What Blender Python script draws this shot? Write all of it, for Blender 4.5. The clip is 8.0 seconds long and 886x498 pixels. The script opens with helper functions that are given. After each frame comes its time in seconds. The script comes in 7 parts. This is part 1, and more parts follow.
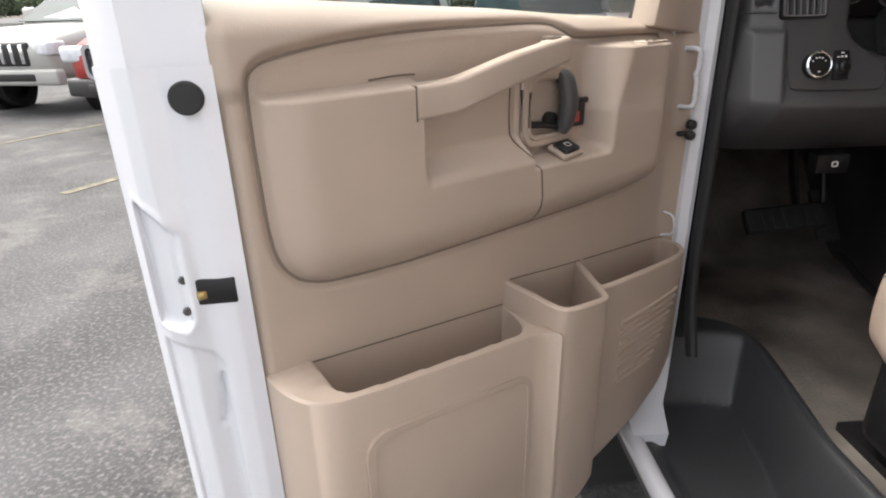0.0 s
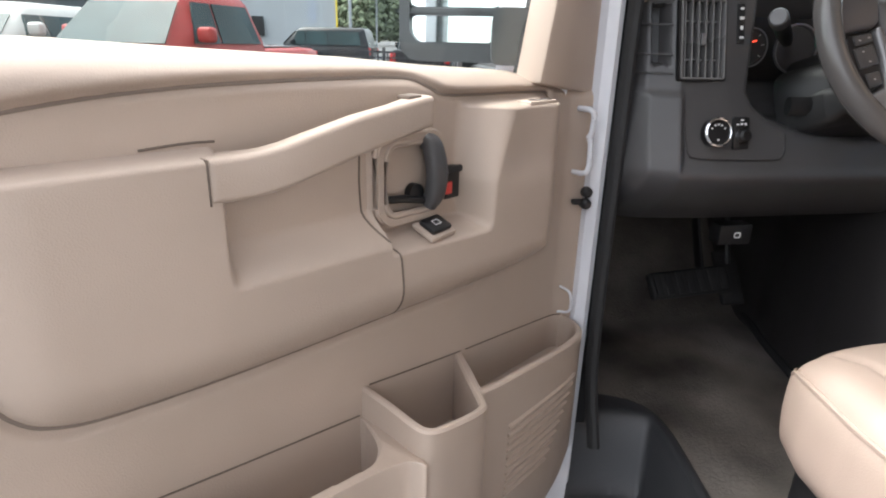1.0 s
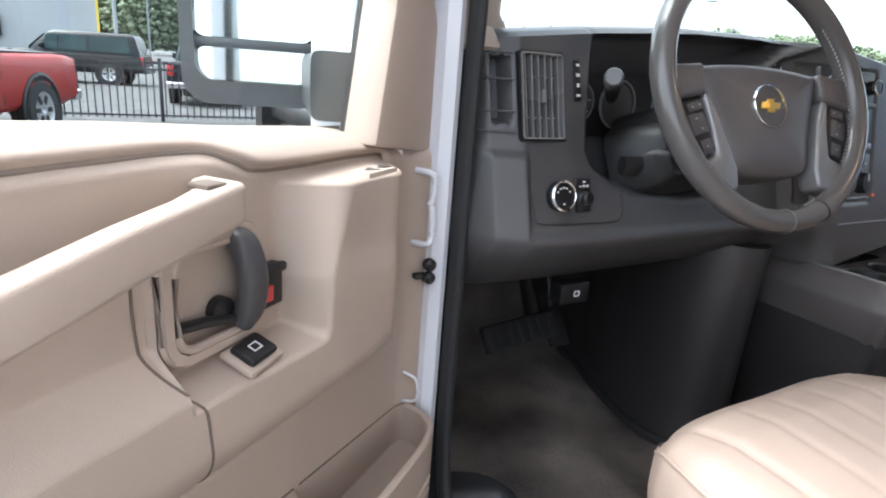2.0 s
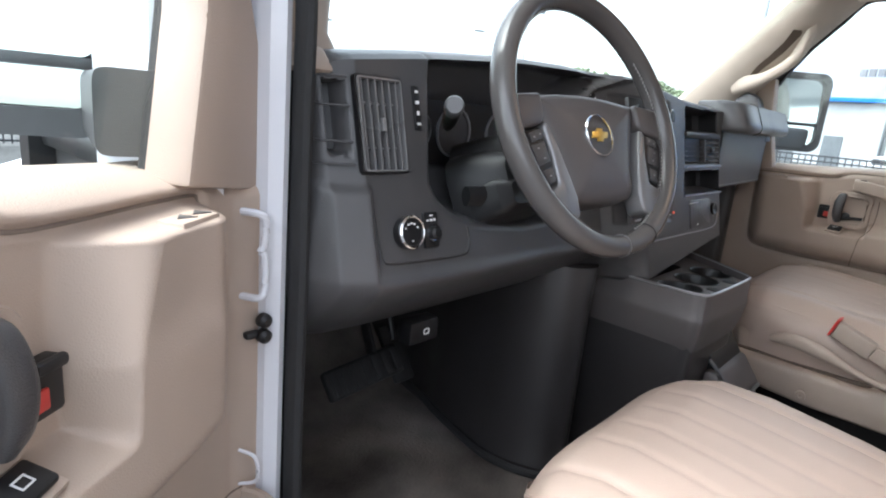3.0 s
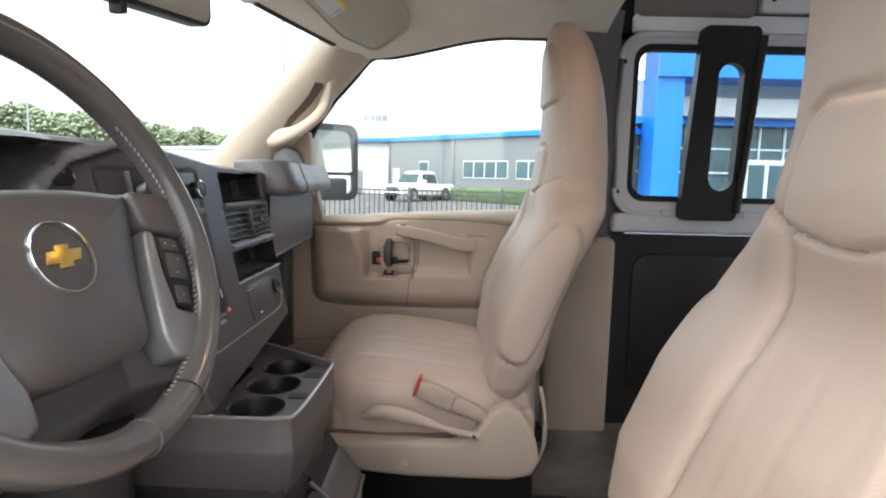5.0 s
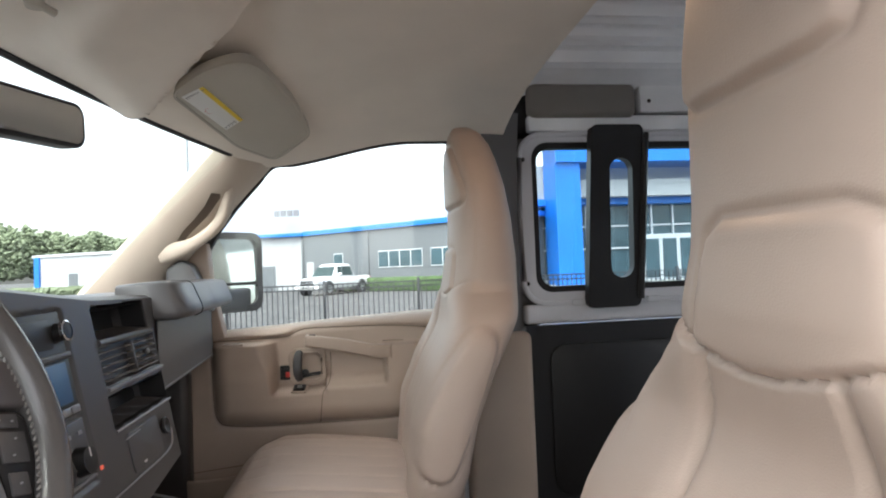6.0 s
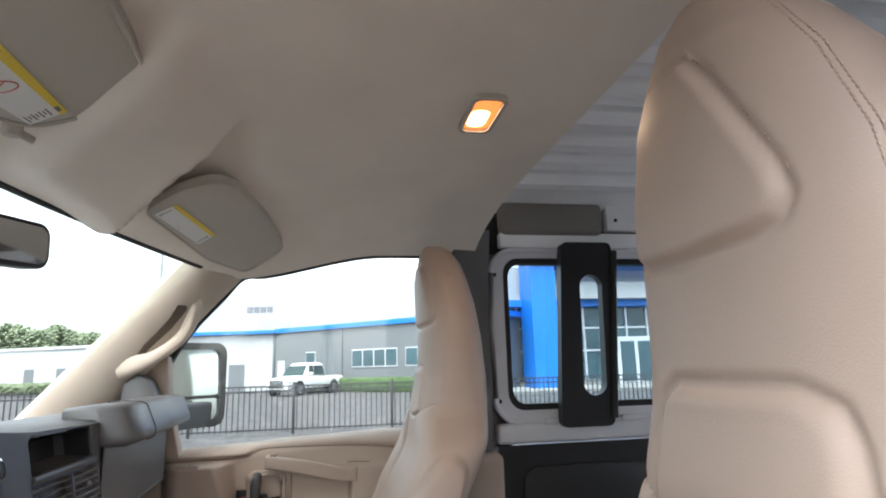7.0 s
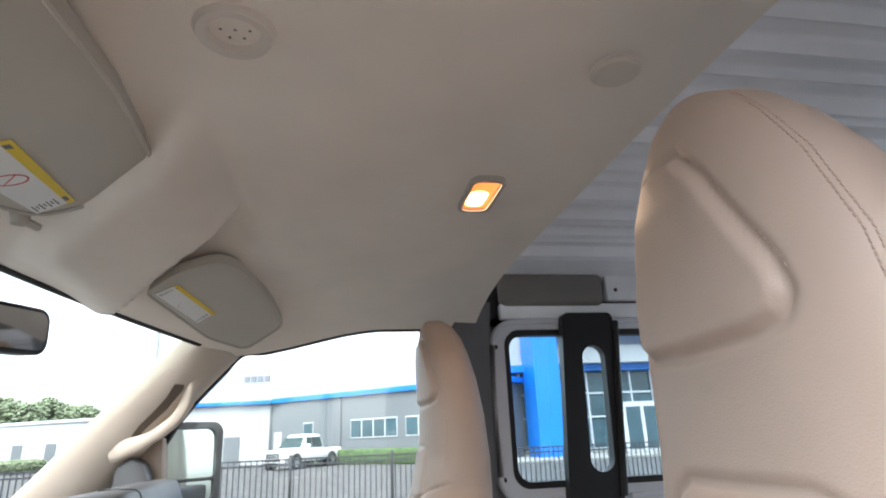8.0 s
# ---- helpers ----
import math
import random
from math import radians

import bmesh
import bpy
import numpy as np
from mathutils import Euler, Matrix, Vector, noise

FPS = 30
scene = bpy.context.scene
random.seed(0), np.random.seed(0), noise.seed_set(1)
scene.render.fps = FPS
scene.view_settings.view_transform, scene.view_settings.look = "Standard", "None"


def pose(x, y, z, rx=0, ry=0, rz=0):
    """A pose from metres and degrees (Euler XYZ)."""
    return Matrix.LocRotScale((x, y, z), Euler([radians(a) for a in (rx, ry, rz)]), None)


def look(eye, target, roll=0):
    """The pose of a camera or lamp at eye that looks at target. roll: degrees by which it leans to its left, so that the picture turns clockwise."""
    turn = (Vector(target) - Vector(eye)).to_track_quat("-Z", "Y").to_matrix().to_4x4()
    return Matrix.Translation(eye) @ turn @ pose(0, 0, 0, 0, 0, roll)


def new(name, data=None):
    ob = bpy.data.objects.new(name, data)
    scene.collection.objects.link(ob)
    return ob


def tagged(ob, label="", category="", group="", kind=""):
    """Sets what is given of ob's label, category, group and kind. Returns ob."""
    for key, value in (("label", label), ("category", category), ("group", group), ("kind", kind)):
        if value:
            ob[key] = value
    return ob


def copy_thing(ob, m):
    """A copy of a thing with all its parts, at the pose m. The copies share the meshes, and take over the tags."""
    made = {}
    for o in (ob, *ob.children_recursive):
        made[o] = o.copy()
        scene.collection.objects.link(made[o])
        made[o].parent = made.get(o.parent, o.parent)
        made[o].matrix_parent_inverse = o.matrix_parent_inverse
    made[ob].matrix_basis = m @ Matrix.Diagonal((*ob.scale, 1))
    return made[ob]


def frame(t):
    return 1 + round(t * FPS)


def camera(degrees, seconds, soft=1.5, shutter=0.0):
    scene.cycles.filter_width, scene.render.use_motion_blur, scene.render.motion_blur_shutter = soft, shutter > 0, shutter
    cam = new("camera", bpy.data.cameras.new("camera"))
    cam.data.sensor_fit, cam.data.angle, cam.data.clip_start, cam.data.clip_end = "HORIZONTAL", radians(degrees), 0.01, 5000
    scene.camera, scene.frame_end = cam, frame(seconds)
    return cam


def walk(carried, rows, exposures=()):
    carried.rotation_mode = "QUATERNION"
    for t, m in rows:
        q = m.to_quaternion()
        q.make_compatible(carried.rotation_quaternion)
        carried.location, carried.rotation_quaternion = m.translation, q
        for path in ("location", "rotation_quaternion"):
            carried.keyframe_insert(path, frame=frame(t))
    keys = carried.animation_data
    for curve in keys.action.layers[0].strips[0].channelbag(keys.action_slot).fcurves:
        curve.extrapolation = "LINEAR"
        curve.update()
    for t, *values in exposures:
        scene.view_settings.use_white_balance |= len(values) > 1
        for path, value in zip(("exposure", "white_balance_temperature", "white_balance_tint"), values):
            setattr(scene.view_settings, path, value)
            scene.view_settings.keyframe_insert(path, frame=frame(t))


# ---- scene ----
cam = camera(75.0, 8.0, 2.0)
PATH = [
    (0, (-1.304, -0.925, 1.36), (-1.225, 0.917, 0.587), -1.4),
    (0.5, (-1.284, -0.872, 1.36), (-1.091, 0.979, 0.629), -0.3),
    (1, (-1.198, -0.765, 1.374), (-0.866, 1.088, 0.7), 1.5),
    (1.5, (-1.165, -0.683, 1.392), (-0.567, 1.125, 0.779), 3.3),
    (1.7, (-1.172, -0.645, 1.405), (-0.432, 1.111, 0.799), 3.9),
    (2.8, (-1.197, -0.504, 1.41), (0.214, 0.826, 0.918), 4.8),
    (3, (-1.157, -0.506, 1.411), (0.293, 0.788, 0.941), 5.3),
    (3.5, (-1.05, -0.489, 1.426), (0.525, 0.675, 1.022), 4.5),
    (4, (-0.956, -0.441, 1.437), (0.816, 0.428, 1.113), 3.4),
    (4.5, (-0.888, -0.399, 1.45), (1.053, -0.003, 1.18), 1.9),
    (5, (-0.863, -0.413, 1.46), (1.122, -0.393, 1.219), 1.4),
    (5.2, (-0.856, -0.434, 1.464), (1.131, -0.503, 1.247), 0.2),
    (6.3, (-0.81, -0.431, 1.514), (1.16, -0.742, 1.667), -1.9),
    (6.5, (-0.818, -0.445, 1.522), (1.144, -0.763, 1.743), -0.8),
    (7, (-0.821, -0.446, 1.545), (1.109, -0.796, 1.939), -1.6),
    (7.5, (-0.826, -0.443, 1.56), (1.071, -0.802, 2.083), -2.0),
    (8, (-0.829, -0.443, 1.567), (1.043, -0.793, 2.177), -2.5),
]
walk(cam, [(t, look(eye, target, roll)) for t, eye, target, roll in PATH],
     [(0.0, 2.00, 6850, 10), (1.0, 2.30, 6500, 10), (1.7, 2.58, 6100, 9), (2.8, 2.52, 6100, 9), (3.5, 2.66, 6050, 9), (4.0, 2.86, 6150, 9), (4.5, 2.80, 6500, 10), (5.0, 2.62, 6650, 10), (7.0, 2.38, 6400, 10), (8.0, 2.58, 6300, 10)])

# ---- world and light: a bright overcast day ----
world = bpy.data.worlds.new("overcast_sky")
scene.world = world
world.use_nodes = True
wn, wl = world.node_tree.nodes, world.node_tree.links
sky = wn.new("ShaderNodeTexSky")
sky.sky_type = "NISHITA"
sky.sun_disc = False
sky.sun_elevation, sky.sun_rotation = radians(60), radians(300)
sky.air_density, sky.dust_density = 1.0, 4.0
veil = wn.new("ShaderNodeHueSaturation")
veil.inputs["Saturation"].default_value = 0.3
wl.new(sky.outputs[0], veil.inputs["Color"])
wl.new(veil.outputs[0], wn["Background"].inputs["Color"])
wn["Background"].inputs["Strength"].default_value = 0.15
sun_data = bpy.data.lights.new("sun", "SUN")
sun_data.energy, sun_data.angle, sun_data.color = 0.5, radians(60), (1.0, 0.97, 0.93)
sun = new("sun", sun_data)
sun.matrix_world = look((-6, 4, 13), (0, 0, 0))


# ---- helpers of this scene ----
def sm(a, b, v):
    """Smooth step from a to b."""
    v = np.clip((v - a) / (b - a), 0, 1)
    return v * v * (3 - 2 * v)


def thing(name, m, label, category, group="", kind=""):
    ob = new(name)
    ob.empty_display_size = 0.1
    ob.matrix_basis = m
    return tagged(ob, label, category, group, kind)


def root_of(ob):
    while ob.parent:
        ob = ob.parent
    return ob


def finish(name, bm, material, sharp=38):
    """One mesh object from a bmesh: smooth faces, sharp edges past an angle."""
    bmesh.ops.recalc_face_normals(bm, faces=bm.faces)
    for f in bm.faces:
        f.smooth = True
    for e in bm.edges:
        if len(e.link_faces) == 2 and e.calc_face_angle(0) > radians(sharp):
            e.smooth = False
    me = bpy.data.meshes.new(name)
    bm.to_mesh(me)
    bm.free()
    me.materials.append(material)
    return new(name, me)


def part(name, bm, material, parent, label="", local=True, sharp=38):
    """A mesh under a thing or part. local: its numbers are in the thing's own frame; else in the world's."""
    if not local:
        bm.transform(root_of(parent).matrix_basis.inverted())
    ob = finish(name, bm, material, sharp)
    ob.parent = parent
    return tagged(ob, label)


def single(name, bm, material, label, category, kind="", group="", sharp=38):
    return tagged(finish(name, bm, material, sharp), label, category, group, kind)


def box(x0, x1, y0, y1, z0, z1, bevel=0.0, seg=2):
    bm = bmesh.new()
    bmesh.ops.create_cube(bm, size=1, matrix=Matrix.Translation(((x0 + x1) / 2, (y0 + y1) / 2, (z0 + z1) / 2))
                          @ Matrix.Diagonal((abs(x1 - x0), abs(y1 - y0), abs(z1 - z0), 1)))
    if bevel:
        bmesh.ops.bevel(bm, geom=bm.edges[:], offset=bevel, segments=seg, affect="EDGES", profile=0.5, clamp_overlap=True)
    return bm


def join(*bms):
    out = bms[0]
    for b in bms[1:]:
        me = bpy.data.meshes.new("tmp")
        b.to_mesh(me)
        b.free()
        out.from_mesh(me)
        bpy.data.meshes.remove(me)
    return out


def moved(bm, m):
    bm.transform(m)
    return bm


def loft(rings, closed=True, caps=True):
    """Skin over rings of equal length."""
    bm = bmesh.new()
    vs = [[bm.verts.new(p) for p in r] for r in rings]
    n = len(vs[0])
    for a, b in zip(vs, vs[1:]):
        for i in range(n if closed else n - 1):
            j = (i + 1) % n
            bm.faces.new((a[i], a[j], b[j], b[i]))
    if caps and closed:
        bm.faces.new(vs[0][::-1])
        bm.faces.new(vs[-1])
    return bm


def surface(fn, us, vs):
    """A sheet of points fn(u, v)."""
    bm = bmesh.new()
    g = [[bm.verts.new(fn(u, v)) for v in vs] for u in us]
    for a, b in zip(g, g[1:]):
        for i in range(len(vs) - 1):
            bm.faces.new((a[i], a[i + 1], b[i + 1], b[i]))
    return bm


def thick(bm, d):
    """Gives a sheet thickness d along its normals."""
    bmesh.ops.recalc_face_normals(bm, faces=bm.faces)
    bmesh.ops.solidify(bm, geom=bm.faces[:], thickness=d)
    return bm


def spline(pts, n):
    """A smooth line (Catmull-Rom) of about n points through pts."""
    p = [Vector(q) for q in pts]
    p = [2 * p[0] - p[1]] + p + [2 * p[-1] - p[-2]]
    out, k = [], max(1, n // (len(pts) - 1))
    for i in range(1, len(p) - 2):
        for j in range(k):
            t = j / k
            a, b, c, d = p[i - 1], p[i], p[i + 1], p[i + 2]
            out.append(0.5 * (2 * b + (c - a) * t + (2 * a - 5 * b + 4 * c - d) * t * t + (3 * b - a - 3 * c + d) * t ** 3))
    return out + [p[-2]]


def spline_closed(pts, k):
    """A smooth closed line through 2D points, k steps to each."""
    n = len(pts)
    return [p for i in range(n) for p in spline([(*pts[(i + j) % n], 0) for j in (-1, 0, 1, 2)], 3 * k)[k:2 * k]]


def tube(path, rx, ry=None, up=(0, 0, 1), seg=10, closed=False, power=2.0, caps=True):
    """A tube along a path with an elliptic (power 2) or boxy (power 4 and more) section; rx may be a list."""
    p = [Vector(q) for q in path]
    n = len(p)
    rings = []
    for i, q in enumerate(p):
        a, b = (p[i - 1], p[(i + 1) % n]) if closed else (p[max(i - 1, 0)], p[min(i + 1, n - 1)])
        d = (b - a).normalized()
        side = d.cross(Vector(up))
        side = side.normalized() if side.length > 1e-4 else Vector((1, 0, 0))
        top = side.cross(d).normalized()
        r1 = rx[i] if isinstance(rx, (list, tuple)) else rx
        r2 = (ry[i] if isinstance(ry, (list, tuple)) else ry) if ry is not None else r1
        ring = []
        for k in range(seg):
            th = 2 * math.pi * (k + 0.5) / seg
            c, s = math.cos(th), math.sin(th)
            ring.append(q + side * r1 * math.copysign(abs(c) ** (2 / power), c) + top * r2 * math.copysign(abs(s) ** (2 / power), s))
        rings.append(ring)
    if closed:
        rings.append(rings[0])
        bm = loft(rings, True, False)
        bmesh.ops.remove_doubles(bm, verts=bm.verts, dist=1e-6)
        return bm
    return loft(rings, True, caps)


def lathe(profile, m=None, seg=32):
    """Turns (radius, height) pairs about z."""
    rings = [[(r * math.cos(2 * math.pi * k / seg), r * math.sin(2 * math.pi * k / seg), h) for k in range(seg)] for r, h in profile]
    bm = loft(rings, True, False)
    return moved(bm, m) if m else bm


def prism(pts, d0, d1, m=None, bevel=0.0, seg=2):
    """A polygon (x, y) drawn out from z = d0 to d1, then placed by m."""
    bm = bmesh.new()
    a = [bm.verts.new((x, y, d0)) for x, y in pts]
    f = bm.faces.new(a)
    r = bmesh.ops.extrude_face_region(bm, geom=[f])
    bmesh.ops.translate(bm, verts=[v for v in r["geom"] if isinstance(v, bmesh.types.BMVert)], vec=(0, 0, d1 - d0))
    bmesh.ops.recalc_face_normals(bm, faces=bm.faces)
    if bevel:
        bmesh.ops.bevel(bm, geom=bm.edges[:], offset=bevel, segments=seg, affect="EDGES", profile=0.5, clamp_overlap=True)
    return moved(bm, m) if m else bm


def rounded(w, h, r, k=5, cx=0.0, cy=0.0):
    """The outline of a rounded rectangle."""
    out = []
    for sx, sy, a0 in ((1, 1, 0), (-1, 1, 90), (-1, -1, 180), (1, -1, 270)):
        for i in range(k):
            a = radians(a0 + 90 * i / (k - 1))
            out.append((cx + sx * (w / 2 - r) + r * math.cos(a), cy + sy * (h / 2 - r) + r * math.sin(a)))
    return out


def frame_of(outer, inner, d0, d1, m=None):
    """A flat ring between two outlines of equal length, with depth."""
    bm = bmesh.new()
    rows = [[bm.verts.new((x, y, z)) for x, y in pts] for pts, z in ((outer, d0), (outer, d1), (inner, d1), (inner, d0))]
    rows.append(rows[0])
    n = len(outer)
    for a, b in zip(rows, rows[1:]):
        for i in range(n):
            bm.faces.new((a[i], a[(i + 1) % n], b[(i + 1) % n], b[i]))
    return moved(bm, m) if m else bm


AXES_YZ = Matrix(((0, 0, 1, 0), (1, 0, 0, 0), (0, 1, 0, 0), (0, 0, 0, 1)))  # (a, b, d) -> x = d, y = a, z = b
AXES_XZ = Matrix(((1, 0, 0, 0), (0, 0, -1, 0), (0, 1, 0, 0), (0, 0, 0, 1)))  # (a, b, d) -> x = a, y = -d, z = b


# ---- materials ----
def material(name, colour, rough=0.5, metal=0.0, vary=0.08, scale=6.0, grain=0.0, grain_scale=600.0, spec=0.5, coat=0.0, fine="NOISE", tint=None, stain=0.0):
    m = bpy.data.materials.new(name)
    m.use_nodes = True
    nt = m.node_tree
    n, l = nt.nodes, nt.links
    bs = n["Principled BSDF"]
    bs.inputs["Roughness"].default_value, bs.inputs["Metallic"].default_value = rough, metal
    bs.inputs["Specular IOR Level"].default_value = spec
    bs.inputs["Coat Weight"].default_value = coat
    bs.inputs["Coat Roughness"].default_value = 0.05
    tc = n.new("ShaderNodeTexCoord")
    big = n.new("ShaderNodeTexNoise")
    big.inputs["Scale"].default_value, big.inputs["Detail"].default_value = scale, 6
    l.new(tc.outputs["Object"], big.inputs["Vector"])
    ramp = n.new("ShaderNodeMapRange")
    ramp.inputs["From Min"].default_value, ramp.inputs["From Max"].default_value = 0.3, 0.7
    l.new(big.outputs["Fac"], ramp.inputs["Value"])
    mix = n.new("ShaderNodeMix")
    mix.data_type = "RGBA"
    dark = tuple(c * (1 - vary) for c in colour)
    light = tuple(min(1, c * (1 + vary)) for c in (tint or colour))
    mix.inputs[6].default_value, mix.inputs[7].default_value = (*dark, 1), (*light, 1)
    l.new(ramp.outputs[0], mix.inputs[0])
    l.new(mix.outputs[2], bs.inputs["Base Color"])
    rr = n.new("ShaderNodeMapRange")
    rr.inputs["To Min"].default_value, rr.inputs["To Max"].default_value = max(0, rough - 0.07), min(1, rough + 0.07)
    l.new(big.outputs["Fac"], rr.inputs["Value"])
    l.new(rr.outputs[0], bs.inputs["Roughness"])
    if grain:
        if fine == "VORONOI":
            g = n.new("ShaderNodeTexVoronoi")
            g.inputs["Scale"].default_value = grain_scale
            out = g.outputs["Distance"]
        else:
            g = n.new("ShaderNodeTexNoise")
            g.inputs["Scale"].default_value, g.inputs["Detail"].default_value = grain_scale, 4
            out = g.outputs["Fac"]
        l.new(tc.outputs["Object"], g.inputs["Vector"])
        b = n.new("ShaderNodeBump")
        b.inputs["Strength"].default_value, b.inputs["Distance"].default_value = grain, 0.6 / grain_scale
        l.new(out, b.inputs["Height"])
        l.new(b.outputs["Normal"], bs.inputs["Normal"])
    return m


def glass(name, tint, gloss=0.08):
    m = bpy.data.materials.new(name)
    m.use_nodes = True
    n, l = m.node_tree.nodes, m.node_tree.links
    tr, gl, mx, fr = (n.new(k) for k in ("ShaderNodeBsdfTransparent", "ShaderNodeBsdfGlossy", "ShaderNodeMixShader", "ShaderNodeLayerWeight"))
    pw, ad = n.new("ShaderNodeMath"), n.new("ShaderNodeMath")
    pw.operation, ad.operation = "POWER", "MULTIPLY_ADD"
    pw.inputs[1].default_value, ad.inputs[1].default_value, ad.inputs[2].default_value = 5.0, 0.5, 0.5 * gloss
    tr.inputs[0].default_value = (*tint, 1)
    gl.inputs["Roughness"].default_value = 0.02
    l.new(fr.outputs["Facing"], pw.inputs[0])
    l.new(pw.outputs[0], ad.inputs[0])
    l.new(ad.outputs[0], mx.inputs[0])
    l.new(tr.outputs[0], mx.inputs[1])
    l.new(gl.outputs[0], mx.inputs[2])
    l.new(mx.outputs[0], n["Material Output"].inputs["Surface"])
    return m


def glow(name, colour, strength):
    m = material(name, colour, 0.4)
    bs = m.node_tree.nodes["Principled BSDF"]
    bs.inputs["Emission Color"].default_value = (*colour, 1)
    bs.inputs["Emission Strength"].default_value = strength
    return m


BEIGE = material("beige_trim_plastic", (0.41, 0.328, 0.268), 0.55, vary=0.05, grain=0.25, grain_scale=700, fine="VORONOI")
# darker beige that carries the shade under the door card's top roll
BEIGE_GROOVE = material("beige_recess_shade", (0.20, 0.158, 0.128), 0.8, vary=0.1)
BEIGE_SEAM = material("beige_shadow_gap", (0.13, 0.10, 0.08), 0.8)
LEATHER = material("beige_vinyl", (0.445, 0.348, 0.290), 0.46, vary=0.05, grain=0.16, grain_scale=650, fine="VORONOI")
STITCH = material("beige_thread", (0.46, 0.355, 0.295), 0.7)
LINER = material("headliner_cloth", (0.765, 0.695, 0.615), 0.95, vary=0.05, grain=0.4, grain_scale=900)
DARK = material("dark_grey_plastic", (0.062, 0.060, 0.062), 0.38, vary=0.12, grain=0.3, grain_scale=800, fine="VORONOI")
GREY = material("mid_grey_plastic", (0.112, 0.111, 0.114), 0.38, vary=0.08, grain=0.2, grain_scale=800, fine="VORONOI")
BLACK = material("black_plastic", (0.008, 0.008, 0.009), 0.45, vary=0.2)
RUBBER = material("black_rubber", (0.018, 0.018, 0.019), 0.75, vary=0.2, grain=0.2, grain_scale=300)
MAT = material("rubber_floor", (0.098, 0.087, 0.079), 0.5, vary=0.5, scale=6, grain=0.5, grain_scale=160, tint=(0.165, 0.146, 0.130))
WHITE = material("white_paint", (0.66, 0.67, 0.71), 0.25, vary=0.03, coat=0.5)
GLASS = glass("window_glass", (0.93, 0.97, 0.96))
MIRROR = material("mirror_glass", (0.9, 0.92, 0.92), 0.02, metal=1.0, vary=0.01)
CHROME = material("chrome", (0.75, 0.76, 0.78), 0.15, metal=1.0, vary=0.03)
SILVER = material("satin_silver_plastic", (0.35, 0.35, 0.37), 0.35, metal=0.7, vary=0.05)
RED = material("red_plastic", (0.55, 0.05, 0.04), 0.45, vary=0.05)
PRINT = material("white_print", (0.75, 0.75, 0.75), 0.5, vary=0.02)
WHEEL = material("dark_leather", (0.090, 0.084, 0.082), 0.25, vary=0.12, coat=0.15, grain=0.12, grain_scale=600, fine="VORONOI")
PILLAR = material("pale_beige_plastic", (0.50, 0.43, 0.355), 0.55, vary=0.05, grain=0.25, grain_scale=700, fine="VORONOI")
SHELLGREY = material("bare_roof_paint", (0.86, 0.87, 0.89), 0.20, vary=0.06)
SHROUD = material("black_grained_plastic", (0.012, 0.012, 0.013), 0.5, vary=0.15, grain=0.2, grain_scale=800, fine="VORONOI")
# darker copy of the console plastic, with the dim light low down in its colour
COVER = material("shaded_console_plastic", (0.030, 0.028, 0.029), 0.36, vary=0.1, grain=0.3, grain_scale=800, fine="VORONOI")
CONSOLE = material("console_plastic", (0.085, 0.076, 0.076), 0.45, vary=0.1, grain=0.3, grain_scale=800, fine="VORONOI")
STEP = material("step_plastic", (0.040, 0.041, 0.045), 0.42, vary=0.10, scale=5, grain=0.4, grain_scale=400)

# ---- the van's body: floor, walls, pillars, roof ----
def step_edge(y):
    """The curved edge between the cab floor and the step well."""
    return float(np.interp(y, [-.95, -.25, -.17, -.11, -.05, .01, .06, .09, .115, .134, .15, .21], [-.690, -.683, -.668, -.657, -.646, -.637, -.636, -.645, -.665, -.700, -.74, -.80]))


def floor_shape():
    def at(u, v):
        x = step_edge(v) + (0.86 - step_edge(v)) * u
        z = 0.72 + 0.30 * sm(0.42, 0.72, v) + 0.004 * math.sin(x * 40) * (1 if -.6 < x < .6 else 0)
        return (x, v, z)
    return surface(at, np.linspace(0, 1, 60), np.concatenate([np.linspace(-3.2, -.3, 40), np.linspace(-.28, .22, 40), np.linspace(.24, .72, 24)]))


single("floor", floor_shape(), MAT, "dark ribbed rubber cab floor with grey scuffs", "floor", "structure")
single("underbody", box(-0.86, 0.90, -3.2, 0.72, 0.42, 0.585), BLACK, "black underside of the van", "underbody", "structure")
single("wall_front", box(-0.9, 0.9, 0.70, 0.76, 0.5, 1.34), BLACK, "black firewall panel behind the pedals", "wall", "structure")
# unseen pale sheet, added to bounce light onto the load bay roof
single("bounce_floor", box(-.88, .86, -3.19, -1.75, .735, .742), SHELLGREY, "unseen pale load bay floor added to bounce light upwards", "floor", "structure")
# step well beside the driver's seat: a lower tread, its rounded riser and front end
def well_at(u, v):
    y = -0.95 + 1.12 * v
    e = step_edge(y) + .004
    x = -0.905 + (e + .905) * u
    rise = max(float(sm(e - .058, e - .020, x)), float(sm(0.015, 0.10, y + 2.0 * (x + 0.80) ** 2)))
    return (x, y, 0.600 + 0.132 * rise - .006 * float(sm(e - .010, e, x)) + 0.012 * float(sm(-0.87, -0.895, x)))


single("step_well", thick(surface(well_at, np.linspace(0, 1, 70), np.linspace(0, 1, 100)), 0.004), STEP,
       "dark grey moulded plastic step well at the driver's door", "step", "structure")
single("door_sill", join(box(-0.938, -0.908, -0.95, 0.02, 0.590, 0.628, 0.012, 3), loft([[(x0, y, .58), (x1, y, .58), (x1 + .006, y, z), (x0 - .004, y, z)] for x0, x1, y, z in ((-.925, -.868, -.10, .628), (-.918, -.852, -.03, .640), (-.895, -.825, .02, .675), (-.878, -.812, .05, .74), (-.870, -.806, .07, .86))])), WHITE,
       "white painted steel sill under the driver's door", "sill", "structure")


